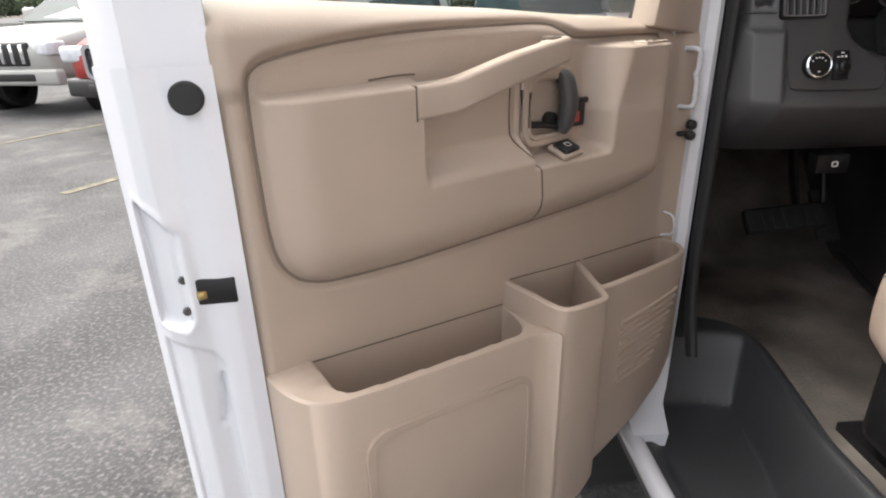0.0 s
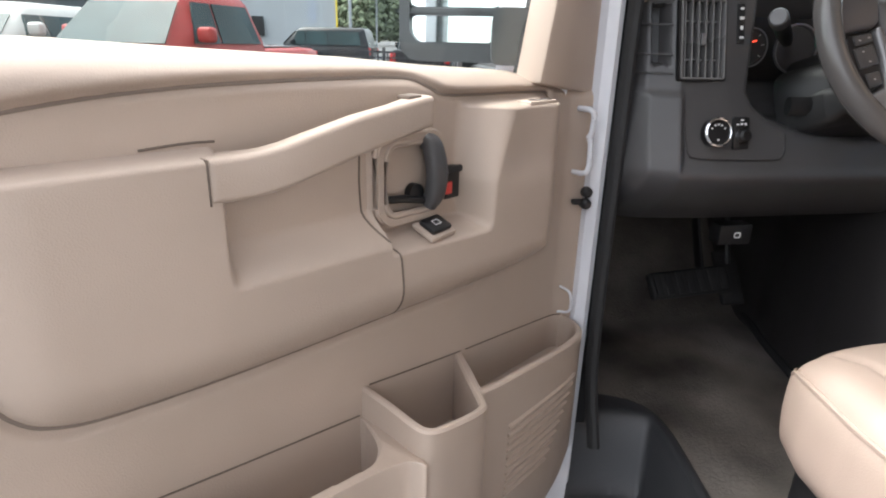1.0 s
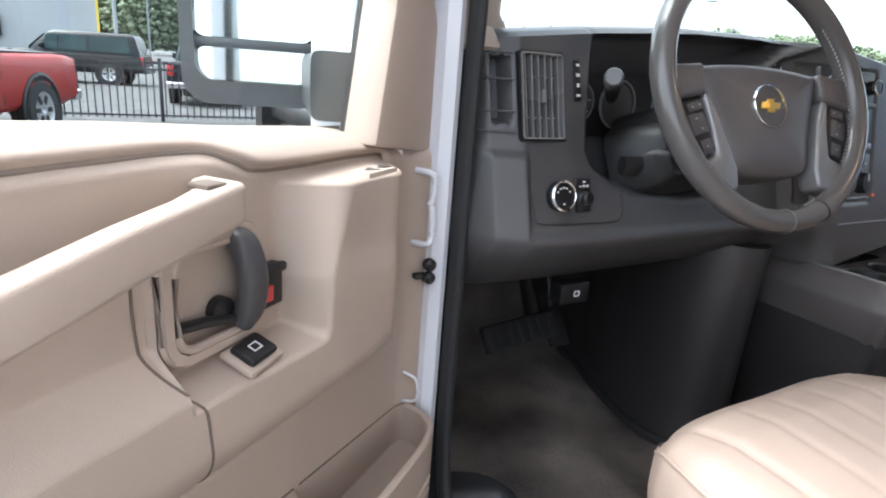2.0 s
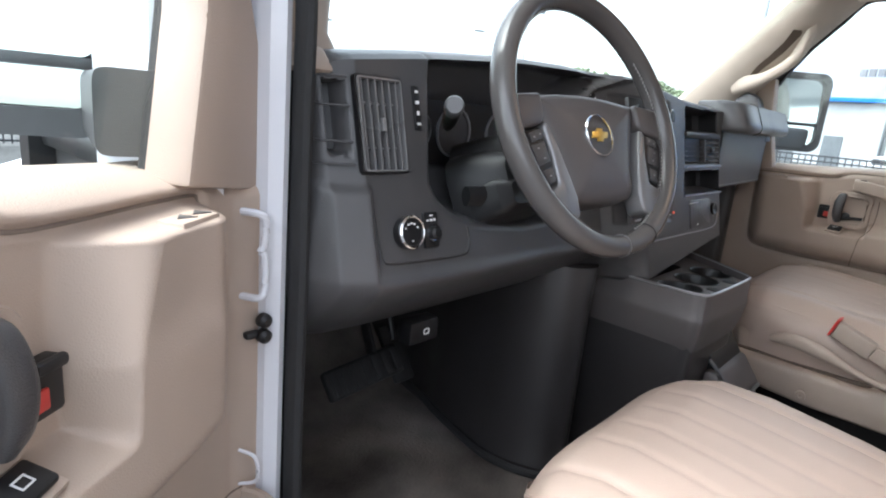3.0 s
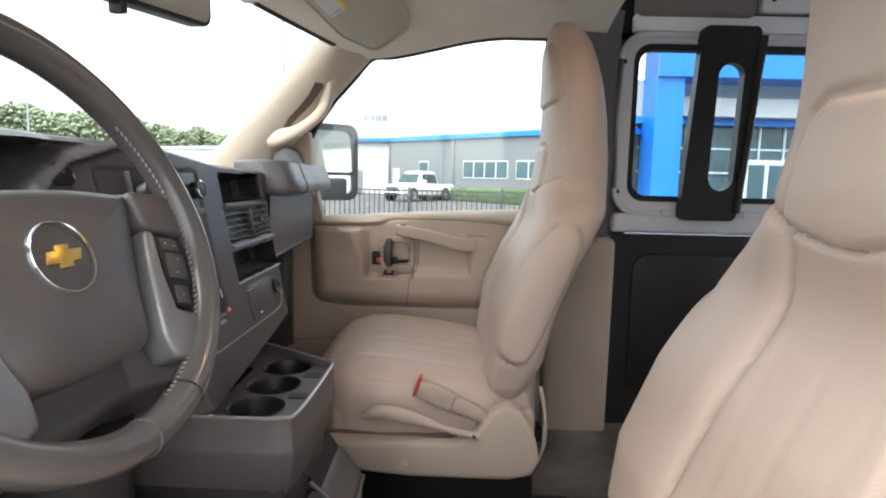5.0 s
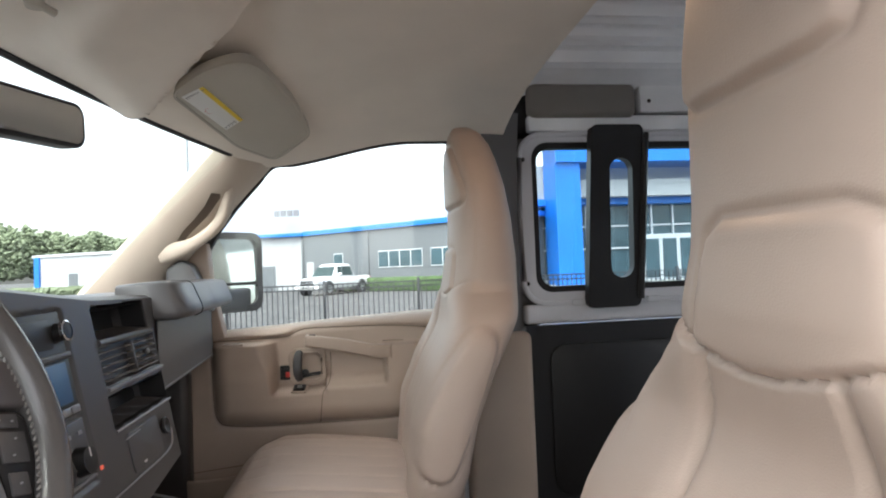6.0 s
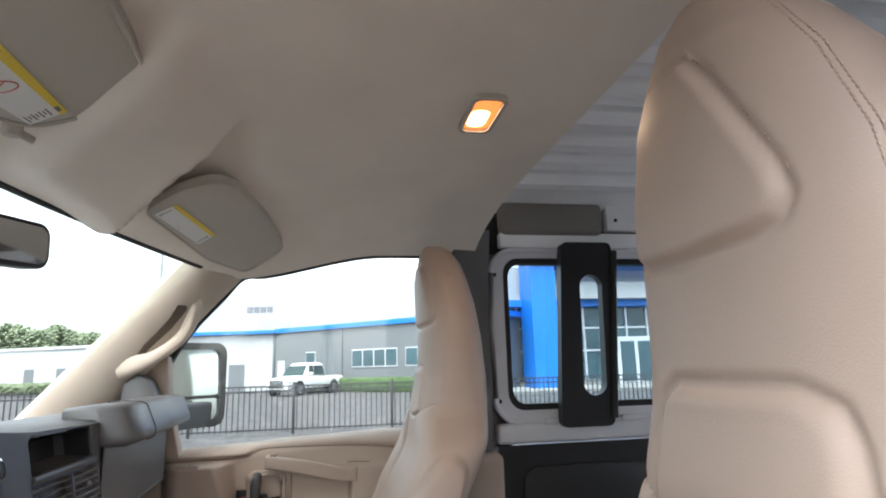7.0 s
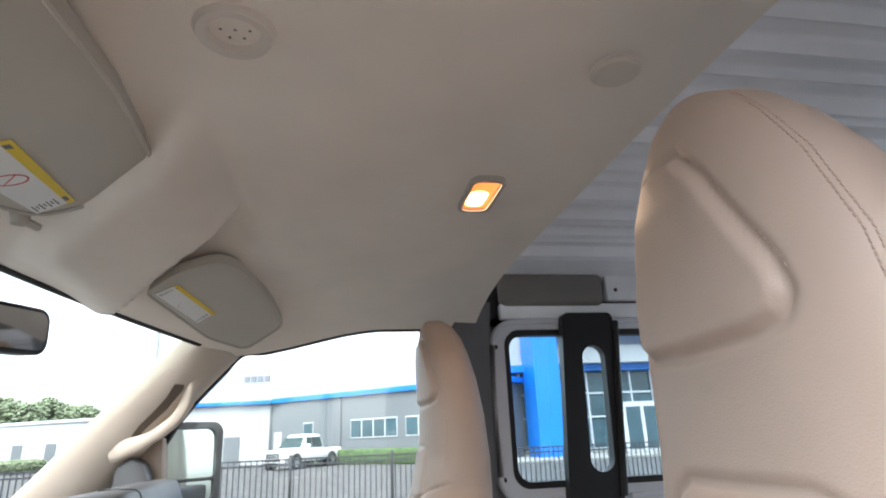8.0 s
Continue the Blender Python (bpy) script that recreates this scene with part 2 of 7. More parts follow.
def pillar(sg):
    rings = []
    for z in np.linspace(1.24, 1.90, 18):
        yl = 0.248 - (z - 1.495) * 0.902
        c = 0.012 * sm(1.75, 1.9, z)
        ring = [(0.745 - c, yl), (0.765 - c, yl + 0.025), (0.82, yl + 0.03), (0.88, yl), (0.90, yl - 0.06), (0.885, yl - 0.12), (0.862, yl - 0.150), (0.84, yl - 0.152), (0.80, yl - 0.13), (0.765, yl - 0.08), (0.748 - c, yl - 0.03)]
        rings.append([(sg * x, y, z) for x, y in ring])
    return loft(rings)


single("pillar_front_right", pillar(1), PILLAR, "beige plastic windscreen pillar cover", "pillar", "structure")
left = []
for z in np.linspace(1.44, 1.90, 20):
    yl, w = min(0.17, 0.275 - (z - 1.495) * 0.902), float(np.interp(z, [1.44, 1.465, 1.49, 1.60, 1.9], [.655, .685, .703, .695, .745]))
    left.append([(-x, y, z) for x, y in ((w, yl - .045), (w + .002, yl - .02), (w + .02, yl + .02), (.80, yl + .02), (.803, yl - .02), (.803, yl - .065), (.77, yl - .080), (w + .02, yl - .065))])
single("pillar_front_left", loft(left), BEIGE, "beige plastic windscreen pillar cover", "pillar", "structure")
# white hinge post with its rubber seal
post = [[(x, y - 0.9 * max(0, z - 1.60), z) for x, y in ((-0.945, 0.05), (-0.905, 0.036), (-0.884, 0.034), (-0.868, 0.060), (-0.842, 0.064), (-0.832, 0.040), (-0.819, 0.031), (-0.810, 0.036), (-0.806, 0.06), (-0.806, 0.2), (-0.945, 0.2))] for z in (0.58, 0.8, 1.0, 1.2, 1.4, 1.6, 1.75, 1.9)]
single("hinge_post", loft(post), WHITE, "white painted steel hinge post of the door", "pillar", "structure", sharp=25)
single("door_seal", tube(spline([(-0.799, -0.02, 0.74), (-0.799, 0.018, 0.85), (-0.799, 0.028, 1.0), (-0.799, 0.028, 1.2), (-0.799, 0.028, 1.45), (-0.801, 0.01, 1.60), (-0.803, -0.12, 1.76), (-0.798, -0.30, 1.86)], 60), 0.010, 0.014, up=(0, 1, 0), seg=10), RUBBER, "black rubber door seal along the opening", "seal", "structure")
single("seal_flange", prism([(-0.809, 0.05), (-0.788, 0.045), (-0.786, 0.2), (-0.809, 0.2)], 0.74, 1.45), BLACK, "black flange behind the door seal", "trim", "structure")
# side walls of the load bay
# the right wall's deep shade is put into its black colour
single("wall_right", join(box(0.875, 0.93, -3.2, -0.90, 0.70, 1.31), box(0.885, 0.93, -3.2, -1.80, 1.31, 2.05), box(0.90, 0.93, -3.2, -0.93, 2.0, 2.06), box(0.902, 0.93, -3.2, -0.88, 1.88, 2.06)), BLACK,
       "load bay wall panel coloured black for its deep shade", "wall", "structure")
single("wall_left", box(-0.96, -0.90, -3.2, -0.95, 0.70, 2.06), SHELLGREY, "grey painted load bay side wall", "wall", "structure")
# out of view; its two openings are oversized to let light onto the roof
single("wall_back", join(box(-0.96, 0.96, -3.26, -3.2, 0.60, 1.05), box(-0.96, 0.96, -3.26, -3.2, 1.99, 2.08), box(-0.96, -0.90, -3.26, -3.2, 1.05, 1.99), box(-0.05, 0.05, -3.26, -3.2, 1.05, 1.99), box(0.90, 0.96, -3.26, -3.2, 1.05, 1.99)), SHELLGREY, "unseen grey rear wall of the load bay with two openings widened for light", "wall", "structure")
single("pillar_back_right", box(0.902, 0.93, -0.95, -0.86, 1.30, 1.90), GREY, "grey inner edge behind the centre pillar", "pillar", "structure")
for sg, nm in ((1, "pillar_centre_right"), (-1, "pillar_centre_left")):
    single(nm, join(box(sg * 0.80, sg * 0.90, -0.898, -0.705, 0.70, 1.30, 0.02, 3)), BEIGE, "beige lower cover of the centre pillar", "pillar", "structure")
    # grey on the right stands for the pillar's shadow; the left stays beige
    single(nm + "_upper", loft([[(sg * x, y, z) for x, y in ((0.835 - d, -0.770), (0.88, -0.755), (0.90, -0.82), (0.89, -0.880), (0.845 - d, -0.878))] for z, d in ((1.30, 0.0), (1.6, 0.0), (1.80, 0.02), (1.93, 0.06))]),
           GREY if sg > 0 else BEIGE, "upper part of the centre pillar, greyed for shade on the right", "pillar", "structure")


# roof: white ribbed sheet, and the cloth headliner over the cab
def roof_at(u, v):
    z = 2.085 - 0.09 * (abs(u) / 0.95) ** 6 - (0.022 * math.exp(-((((u + 0.03) / 0.13) % 1 - 0.5) / 0.07) ** 2) + 0.010 * math.exp(-((((u + 0.095) / 0.13) % 1 - 0.5) / 0.05) ** 2)) * (1 if abs(u) < 0.8 else 0)
    return (u, v, z)


single("roof", thick(surface(roof_at, np.linspace(-0.97, 0.97, 260), np.linspace(-3.26, -0.22, 40)), 0.004), SHELLGREY, "grey-white ribbed steel roof of the load bay", "roof", "structure")


def liner_z(x, y):
    yf, zf = 0.165 - 0.24 * (x / 0.72) ** 2, 1.885 - 0.065 * (x / 0.72) ** 2
    zc = 1.945 - 0.075 * (abs(x) / 0.82) ** 4
    w = float(sm(yf - 0.42, yf, y))
    return zc * (1 - w) + zf * w


def liner_at(u, v):
    yf = max(0.165 - 0.24 * (u / 0.72) ** 2, -0.16)
    y = -0.835 + v * (yf + 0.835)
    # a soffit hangs lower between the two visors
    mid = float(sm(-.03, .05, u - 1.08 * (y + .083)) * (1 - sm(.292, .318, u - 1.17 * (y + .1))) * sm(-.30, -.20, y) * (1 - sm(-.02, .10, y)))
    k = u - 1.17 * (y + .1)
    pocket_up = float(sm(.300, .335, k) * (1 - sm(.40, .56, k)) * sm(-.31, -.25, y) * (1 - sm(-.12, -.05, y)))
    return (u, y, liner_z(u, y) - 0.044 * mid + .030 * pocket_up)


single("ceiling", thick(surface(liner_at, np.linspace(-0.83, 0.83, 130), np.linspace(0, 1, 100)), 0.006), LINER, "taupe cloth headliner over the cab", "ceiling", "structure")


# windscreen
def screen_at(u, v):
    zt, zb = 1.888 - 0.062 * (u / 0.72) ** 2, 1.33
    yt, yb = 0.17 - 0.235 * (u / 0.72) ** 2, 0.55 - 0.16 * (u / 0.75) ** 2
    return (u * (1 + 0.06 * (1 - v)), yb + (yt - yb) * v, zb + (zt - zb) * v)


ws = single("windscreen", thick(surface(screen_at, np.linspace(-0.76, 0.76, 24), np.linspace(0, 1, 10)), 0.005), GLASS, "clear curved windscreen glass", "windscreen", "structure")
ws.visible_shadow = False

single("screen_seal", tube([(u * 1.0, .158 - .235 * (u / .72) ** 2, 1.878 - .062 * (u / .72) ** 2) for u in np.linspace(-.74, .74, 40)], .010, .006, seg=8), RUBBER, "black seal along the top of the windscreen", "seal", "structure")

# white bonnet in front of the screen
single("bonnet", loft([[(x, y, 1.30 - 0.12 * (x / 0.85) ** 4 - 0.10 * sm(0.7, 1.6, y)) for x in np.linspace(-0.85, 0.85, 20)] + [(x, y, 0.7) for x in (0.85, -0.85)] for y in np.linspace(0.80, 1.7, 10)]), WHITE,
       "white van bonnet", "bonnet", "structure")
single("cowl", box(-0.88, 0.88, 0.40, 0.82, 1.285, 1.325, 0.01), BLACK, "black plastic cowl under the windscreen", "cowl", "structure")

# black rubber round the passenger's window opening
rim_r = [(0.862, 0.248 - (z - 1.495) * 0.902 - 0.150, z) for z in np.linspace(1.40, 1.80, 9)] + [(0.838, y, liner_z(0.83, y) - 0.004) for y in np.linspace(-0.24, -0.80, 10)]
single("door_seal_right", tube(spline(rim_r, 80), 0.008, 0.008, up=(1, 0, 0), seg=8), RUBBER, "black rubber seal round the passenger window", "seal", "structure")

# ---- the two cab doors ----
INSERT = [(.731, 1.285), (.728, 1.305), (.7185, 1.3145), (.700, 1.320), (.662, 1.3265), (.610, 1.3325), (.535, 1.337), (.421, 1.3385), (.322, 1.337), (.29, 1.327), (.255, 1.317), (.085, 1.314), (.068, 1.300), (.070, 1.22), (.074, 1.130), (.084, 1.096), (.11, 1.082), (.20, 1.074), (.336, 1.073), (.528, 1.072), (.644, 1.077), (.688, 1.085), (.713, 1.102), (.727, 1.135), (.731, 1.21)]
INSERT = [(p.x, p.y) for p in spline_closed(INSERT, 3)]


def inside(S, Z, poly):
    """Signed distance to a closed outline, positive inside."""
    p = np.array(poly)
    q = np.roll(p, -1, 0)
    best, odd = np.full(S.shape, 9.0), np.zeros(S.shape, bool)
    for (ax, ay), (bx, by) in zip(p, q):
        t = np.clip(((S - ax) * (bx - ax) + (Z - ay) * (by - ay)) / ((bx - ax) ** 2 + (by - ay) ** 2), 0, 1)
        best = np.minimum(best, np.hypot(S - ax - t * (bx - ax), Z - ay - t * (by - ay)))
        odd ^= ((ay > Z) != (by > Z)) & (S < (bx - ax) * (Z - ay) / (by - ay + 1e-12) + ax)
    return np.where(odd, best, -best)


def belt(S):
    """Height of the window's lower edge, which climbs towards the rear."""
    return np.interp(S, [0, .1, .25, .37, .5, .65, .76], [1.335, 1.340, 1.348, 1.357, 1.363, 1.371, 1.372])


def relief(S, Z):
    """How far the trim stands proud of the door's plane."""
    d = inside(S, Z, INSERT)
    near = 1 - sm(.235, .275, S)                                          # the pod by the hinge keeps its full depth up to a flat ledge
    deep = np.clip((d * (1 - near) + near * inside(S, np.minimum(Z, 1.250), INSERT)) / 0.055, 0, 1) * (d > 0)
    bulge = np.interp(S, [.08, .2, .4, .75], [.050, .044, .032, .024]) * (1 - (1 - deep) ** 2.2)
    groove = -0.010 * np.exp(-(d / 0.0042) ** 2)
    ledge = sm(1.2825, 1.2885, Z) * sm(0.235, 0.262, S)                     # above the armrest
    cubby = sm(0.374, 0.382, S) * (1 - sm(0.542, 0.553, S)) * sm(1.168, 1.205, Z)
    crest = np.interp(Z, [1.16, 1.22, 1.30], [.228, .222, .190])         # the pod's flank leans back towards its foot
    flank = np.interp(Z, [1.16, 1.22, 1.30], [.014, .030, .062])
    niche = sm(0, 1, (S - crest) / flank) * (1 - sm(0.378, 0.380, S)) * sm(1.160, 1.176, Z)
    cut = np.maximum(np.maximum(ledge, cubby), niche)
    top = near * sm(1.3045, 1.3085, Z)
    h = bulge * (1 - cut) * (1 - top) - 0.006 * cut * sm(0, 0.012, d)
    waist = 0.018 * np.exp(-((S - 0.155) / 0.06) ** 2) * sm(1.20, 1.25, Z) * (d > 0.004)
    lip = 0.008 * sm(0.000, 0.010, -d) * sm(1.28, 1.30, Z) * sm(0.05, 0.11, S)     # the top roll overhangs the panel's edge
    roll = -0.075 * (1 - np.sqrt(np.clip(1 - np.clip((Z - belt(S) + 0.034) / 0.034, 0, 1) ** 2, 0, 1))) + lip
    edge = -0.012 * np.clip((S - 0.745) / 0.015, 0, 1) ** 2
    hinge = .016 * sm(.020, -.026, S)
    return np.where(d > -0.02, h, 0) + groove + roll + edge + hinge - waist * 0.4


def pocket(outline, z0, top, floor_z, wall=0.007, mouth=None):
    """An open bin: outline (s, n) from the panel outwards and back to it; top(s, n) is its rim's height."""
    c = np.array(outline).mean(0)
    pts = [np.array(p) for p in outline]
    inner = []
    for i, p in enumerate(pts):
        a, b = pts[max(i - 1, 0)], pts[min(i + 1, len(pts) - 1)]
        t = (b - a) / np.linalg.norm(b - a)
        nrm = np.array([-t[1], t[0]])
        if nrm @ (c - p) < 0:
            nrm = -nrm
        inner.append(p + nrm * wall)
    if mouth:
        m2 = spline([(*q, 0) for q in mouth], 50)
        inner = [np.array(m2[round(i * (len(m2) - 1) / (len(pts) - 1))])[:2] for i in range(len(pts))]
    bm = bmesh.new()
    r, e = 0.0030, (0.09 if mouth else 0.25)
    rows = []
    for k in range(-2, 6):
        if k < 1:                                                          # the foot tucks in under the bin
            f, up = ((.55, 0), (.90, .010), (1, .045))[k + 2]
            rows.append([(p[0], p[1] * f, z0(p[0]) + up) for p in pts])
        elif k == 1:
            rows.append([(p[0], p[1], top(*p) - r) for p in pts])
        elif k == 2:
            rows.append([(p[0] + (q - p)[0] * e, p[1] + (q - p)[1] * e, top(*p)) for p, q in zip(pts, inner)])
        elif k == 3:
            rows.append([(q[0] - (q - p)[0] * e, q[1] - (q - p)[1] * e, top(*p)) for p, q in zip(pts, inner)])
        elif k == 4:
            rows.append([(q[0], q[1], top(*p) - r) for p, q in zip(pts, inner)])
        elif k == 5:
            rows.append([(q[0], q[1], floor_z) for q in inner])
    vs = [[bm.verts.new(p) for p in row] for row in rows]
    for a, b in zip(vs, vs[1:]):
        for i in range(len(pts) - 1):
            bm.faces.new((a[i], a[i + 1], b[i + 1], b[i]))
    bm.faces.new(vs[-1])
    return bm


STICKER = material("blue_sticker_print", (0.20, 0.27, 0.42), 0.5, vary=0.2, scale=90)


def make_door(name, m, sg, label):
    """A cab door in its own frame: sg * s along the door from its hinge, n towards the cab, z up."""
    door = thing(name, m, label, "van door")
    side = Matrix.Diagonal((sg, 1, 1, 1))

    def add(nm, bm, mt, parent=None, lab="", sharp=38):
        return part(nm, moved(bm, side), mt, parent or door, lab, True, sharp)

    S, Z = np.meshgrid(np.linspace(-0.026, 0.760, 336 if sg > 0 else 200), np.linspace(0.56, 1.359, 340 if sg > 0 else 200), indexing="ij")
    Z = Z + np.clip((Z - 1.29) / .069, 0, 1) * (belt(S) - 1.359)
    N = relief(S, Z)
    soft_by = np.exp(-(inside(S, Z, INSERT) / .012) ** 2)                  # moulded edges along the insert are rounded over
    for _ in range(4):
        M = N.copy()
        M[1:-1, 1:-1] = (N[:-2, 1:-1] + N[2:, 1:-1] + N[1:-1, :-2] + N[1:-1, 2:] + 2 * N[1:-1, 1:-1]) / 6
        N = N + (M - N) * soft_by
    bm = bmesh.new()
    g = [[bm.verts.new((S[i, j], N[i, j], Z[i, j])) for j in range(S.shape[1])] for i in range(S.shape[0])]
    for a, b in zip(g, g[1:]):
        for j in range(S.shape[1] - 1):
            bm.faces.new((a[j], a[j + 1], b[j + 1], b[j]))
    trim = add("trim_panel", bm, BEIGE, lab="moulded beige plastic door card with raised armrest", sharp=70)
    # shadow gaps in the card
    def on_card(a, b):
        i = min(int((a - S[0, 0]) / (S[1, 0] - S[0, 0])), S.shape[0] - 2)
        f = (a - S[i, 0]) / (S[i + 1, 0] - S[i, 0])
        return float((1 - f) * np.interp(b, Z[i], N[i]) + f * np.interp(b, Z[i + 1], N[i + 1]))

    def gap(nm, pts, n=40, w=0.0012, mt=BEIGE_SEAM):
        path = [(p[0], on_card(p[0], p[1]) + 0.0004, p[1]) for p in spline([(*q, 0) for q in pts], n)]
        add(nm, tube(path, w, w * 0.7, up=(0, 1, 0), seg=6), mt, trim)
    gap("seam", [(.359, 1.074), (.365, 1.12), (.369, 1.158), (.376, 1.170), (.388, 1.192), (.392, 1.23), (.391, 1.268)])
    # darker tube paints the shadow line round the insert
    gap("panel_groove", INSERT + INSERT[:1], 170, .0020, BEIGE_GROOVE)
    gap("seam", [(.60, 1.2905), (.565, 1.2925), (.54, 1.292)], 12)
    # pull handle: a flat-faced bar, full-depth at its rear block and at its front return
    bar = np.array([(.5625, -.004, .0295, 1.2660, .0185), (.548, -.004, .0310, 1.2662, .0185), (.532, .004, .0335, 1.2670, .0185), (.516, .014, .0370, 1.2690, .0186), (.500, .019, .0405, 1.2725, .0187), (.479, .022, .0430, 1.2785, .0186), (.425, .023, .0440, 1.2915, .0180), (.380, .021, .0425, 1.2995, .0168), (.350, .012, .0400, 1.3042, .0160), (.337, -.006, .0385, 1.3062, .0156), (.326, -.006, .0370, 1.3075, .0153)])
    rings = []
    for s in np.concatenate([[.5625, .561], np.linspace(.556, .332, 44), [.3275, .326]]):
        n0, n1, zc, h = (float(np.interp(-s, -bar[:, 0], bar[:, k])) for k in (1, 2, 3, 4))
        k = .90 if s in (.5625, .326) else 1.0
        rings.append([(s, (n0 + n1) / 2 + y * k, zc + z * k) for y, z in rounded(n1 - n0, 2 * h, .0055, 5)])
    add("pull_handle", loft(rings), BEIGE, lab="beige flat-faced sloping pull bar", sharp=50)
    add("handle_joint", box(.5626, .5638, .010, .0300, 1.2470, 1.2845, .0003, 1), BEIGE_SEAM, trim)
    add("screw_plug", box(.336, .354, .010, .030, 1.3185, 1.3235, .002), BEIGE_SEAM, trim)
    # latch lever in its bezel, lock button, window and mirror switches
    bez = add("latch_bezel", frame_of(rounded(.098, .098, .022, 5, .328, 1.233), rounded(.084, .084, .017, 5, .328, 1.233), -.008, .003, AXES_XZ), BEIGE)
    add("outer_bead", tube([(s, .0030, z) for s, z in rounded(.098, .098, .022, 6, .328, 1.233)], .0030, seg=8, closed=True), BEIGE, bez)
    add("bezel_groove", tube([(s, .0028, z) for s, z in rounded(.087, .087, .019, 6, .328, 1.233)], .0016, seg=8, closed=True), BEIGE_SEAM, bez)
    add("bezel_bead", tube([(s, .0055, z) for s, z in rounded(.078, .078, .016, 6, .327, 1.233)], .0036, seg=8, closed=True), BEIGE, bez)
    lever = spline([(.308, .004, 1.272), (.304, .012, 1.266), (.301, .017, 1.240), (.302, .015, 1.214), (.306, .008, 1.199)], 24)
    add("latch_lever", tube(lever, [0.0095] * len(lever), [.0085 + .0045 * math.sin(math.pi * i / (len(lever) - 1)) for i in range(len(lever))], up=(1, 0, 0), seg=14, power=3), DARK, lab="dark grey curved latch lever")
    add("latch_arm", join(tube([(.364, -.001, 1.212), (.340, .004, 1.211), (.308, .008, 1.205)], .0050, .0045, seg=8), lathe([(.0, 0), (.011, 0), (.011, .009), (.0, .011)], Matrix.Translation((.320, -.004, 1.214)) @ Matrix.Rotation(radians(-90), 4, "X"), 16)), BLACK)
    add("lock_slot", box(.252, .285, -.006, .007, 1.199, 1.238, .003), BLACK)
    add("lock_tab", box(.253, .278, .006, .013, 1.231, 1.240, .003), BLACK)
    add("lock_button", box(.267, .279, .006, .0095, 1.206, 1.221, .003), RED, lab="red lock flag")
    tilt = Matrix.Translation((.306, .020, 1.1755)) @ Matrix.Rotation(radians(-22), 4, "X") @ Matrix.Rotation(radians(6), 4, "Z")
    add("switch_bezel", moved(box(-.0215, .0215, -.017, .017, -.006, .001, .003), tilt), BEIGE)
    sw = add("window_switch", moved(box(-.0165, .0165, -.0125, .0125, 0, .007, .003), tilt), BLACK, lab="black window switch")
    for x0, x1, y0, y1 in ((-.005, .005, .003, .0042), (-.005, .005, -.0042, -.003), (-.0052, -.004, -.004, .004), (.004, .0052, -.004, .004)):
        add("symbol", moved(box(x0, x1, y0, y1, .0068, .0074), tilt), PRINT, sw)
    msw = add("mirror_switch", box(.105, .160, .012, .036, 1.298, 1.3085, .002), BEIGE)
    add("switch_arrow", prism([(.112, .016), (.128, .024), (.112, .032)], 1.3083, 1.3092), DARK, msw)
    add("switch_arrow", prism([(.134, .016), (.150, .024), (.134, .032)], 1.3083, 1.3092), DARK, msw)
    # bins along the foot of the card
    foot_z = lambda s: float(np.interp(s, [-.01, .05, .15, .30, .45, .76], [.735, .695, .655, .625, .60, .56]))
    big = spline([(.758, -.004, 0), (.757, .03, 0), (.750, .062, 0), (.730, .086, 0), (.69, .094, 0), (.58, .097, 0), (.48, .097, 0), (.44, .098, 0), (.418, .104, 0), (.405, .116, 0), (.392, .06, 0), (.392, -.004, 0)], 66)
    mouth = [(.705, -.003), (.7075, .03), (.711, .064), (.706, .077), (.688, .083), (.58, .0845), (.48, .084), (.452, .081), (.432, .068), (.420, .05), (.408, .02), (.403, -.003)]
    mp = add("map_pocket", pocket([(p[0], p[1]) for p in big], foot_z, lambda s, n: .955 + .108 * (s - .40) + .05 * n, .86, .010, mouth), BEIGE, lab="long beige map pocket")
    shear = lambda pts: [(s, z + .115 * (s - .57)) for s, z in pts]
    add("embossed_panel", frame_of(shear(rounded(.258, .34, .03, 6, .568, .755)), shear(rounded(.240, .322, .022, 6, .568, .755)), -.0990, -.094, AXES_XZ), BEIGE, mp)
    cup = spline([(.400, -.004, 0), (.402, .05, 0), (.406, .092, 0), (.402, .111, 0), (.385, .119, 0), (.340, .121, 0), (.314, .117, 0), (.302, .106, 0), (.288, .085, 0), (.258, .04, 0), (.229, -.004, 0)], 60)
    add("cup_bin", pocket([(p[0], p[1]) for p in cup], foot_z, lambda s, n: .977 + .10 * (s - .23) + .01 * n, .875, .0095), BEIGE, lab="deep beige cup bin")
    fr = spline([(.238, -.004, 0), (.262, .035, 0), (.290, .080, 0), (.276, .090, 0), (.20, .088, 0), (.12, .083, 0), (.06, .076, 0), (.020, .062, 0), (-.004, .034, 0), (-.010, -.004, 0)], 54)
    fb = add("front_bin", pocket([(p[0], p[1]) for p in fr], foot_z, lambda s, n: .957 + .085 * s, .90, .0095), BEIGE, lab="short beige bin with slatted speaker cover")
    for k in range(10):
        z = .900 - .0124 * k
        path = [(s, float(np.interp(s, [.02, .06, .12, .20, .276], [.062, .076, .083, .088, .090])) + .0004, z + .02 * (s - .13)) for s in np.linspace(.232, .050 + .0085 * k, 14)]
        add("slat", tube(path, .0042, .0034, seg=6), BEIGE, fb)
    for pts in ([(.703, .988), (.55, .9715), (.404, .957)], [(.389, .9925), (.31, .984), (.232, .9765)], [(.222, .9755), (.10, .966), (.0, .9575)]):
        gap("seam", [(s, z + .0015) for s, z in pts], 24, .0011)
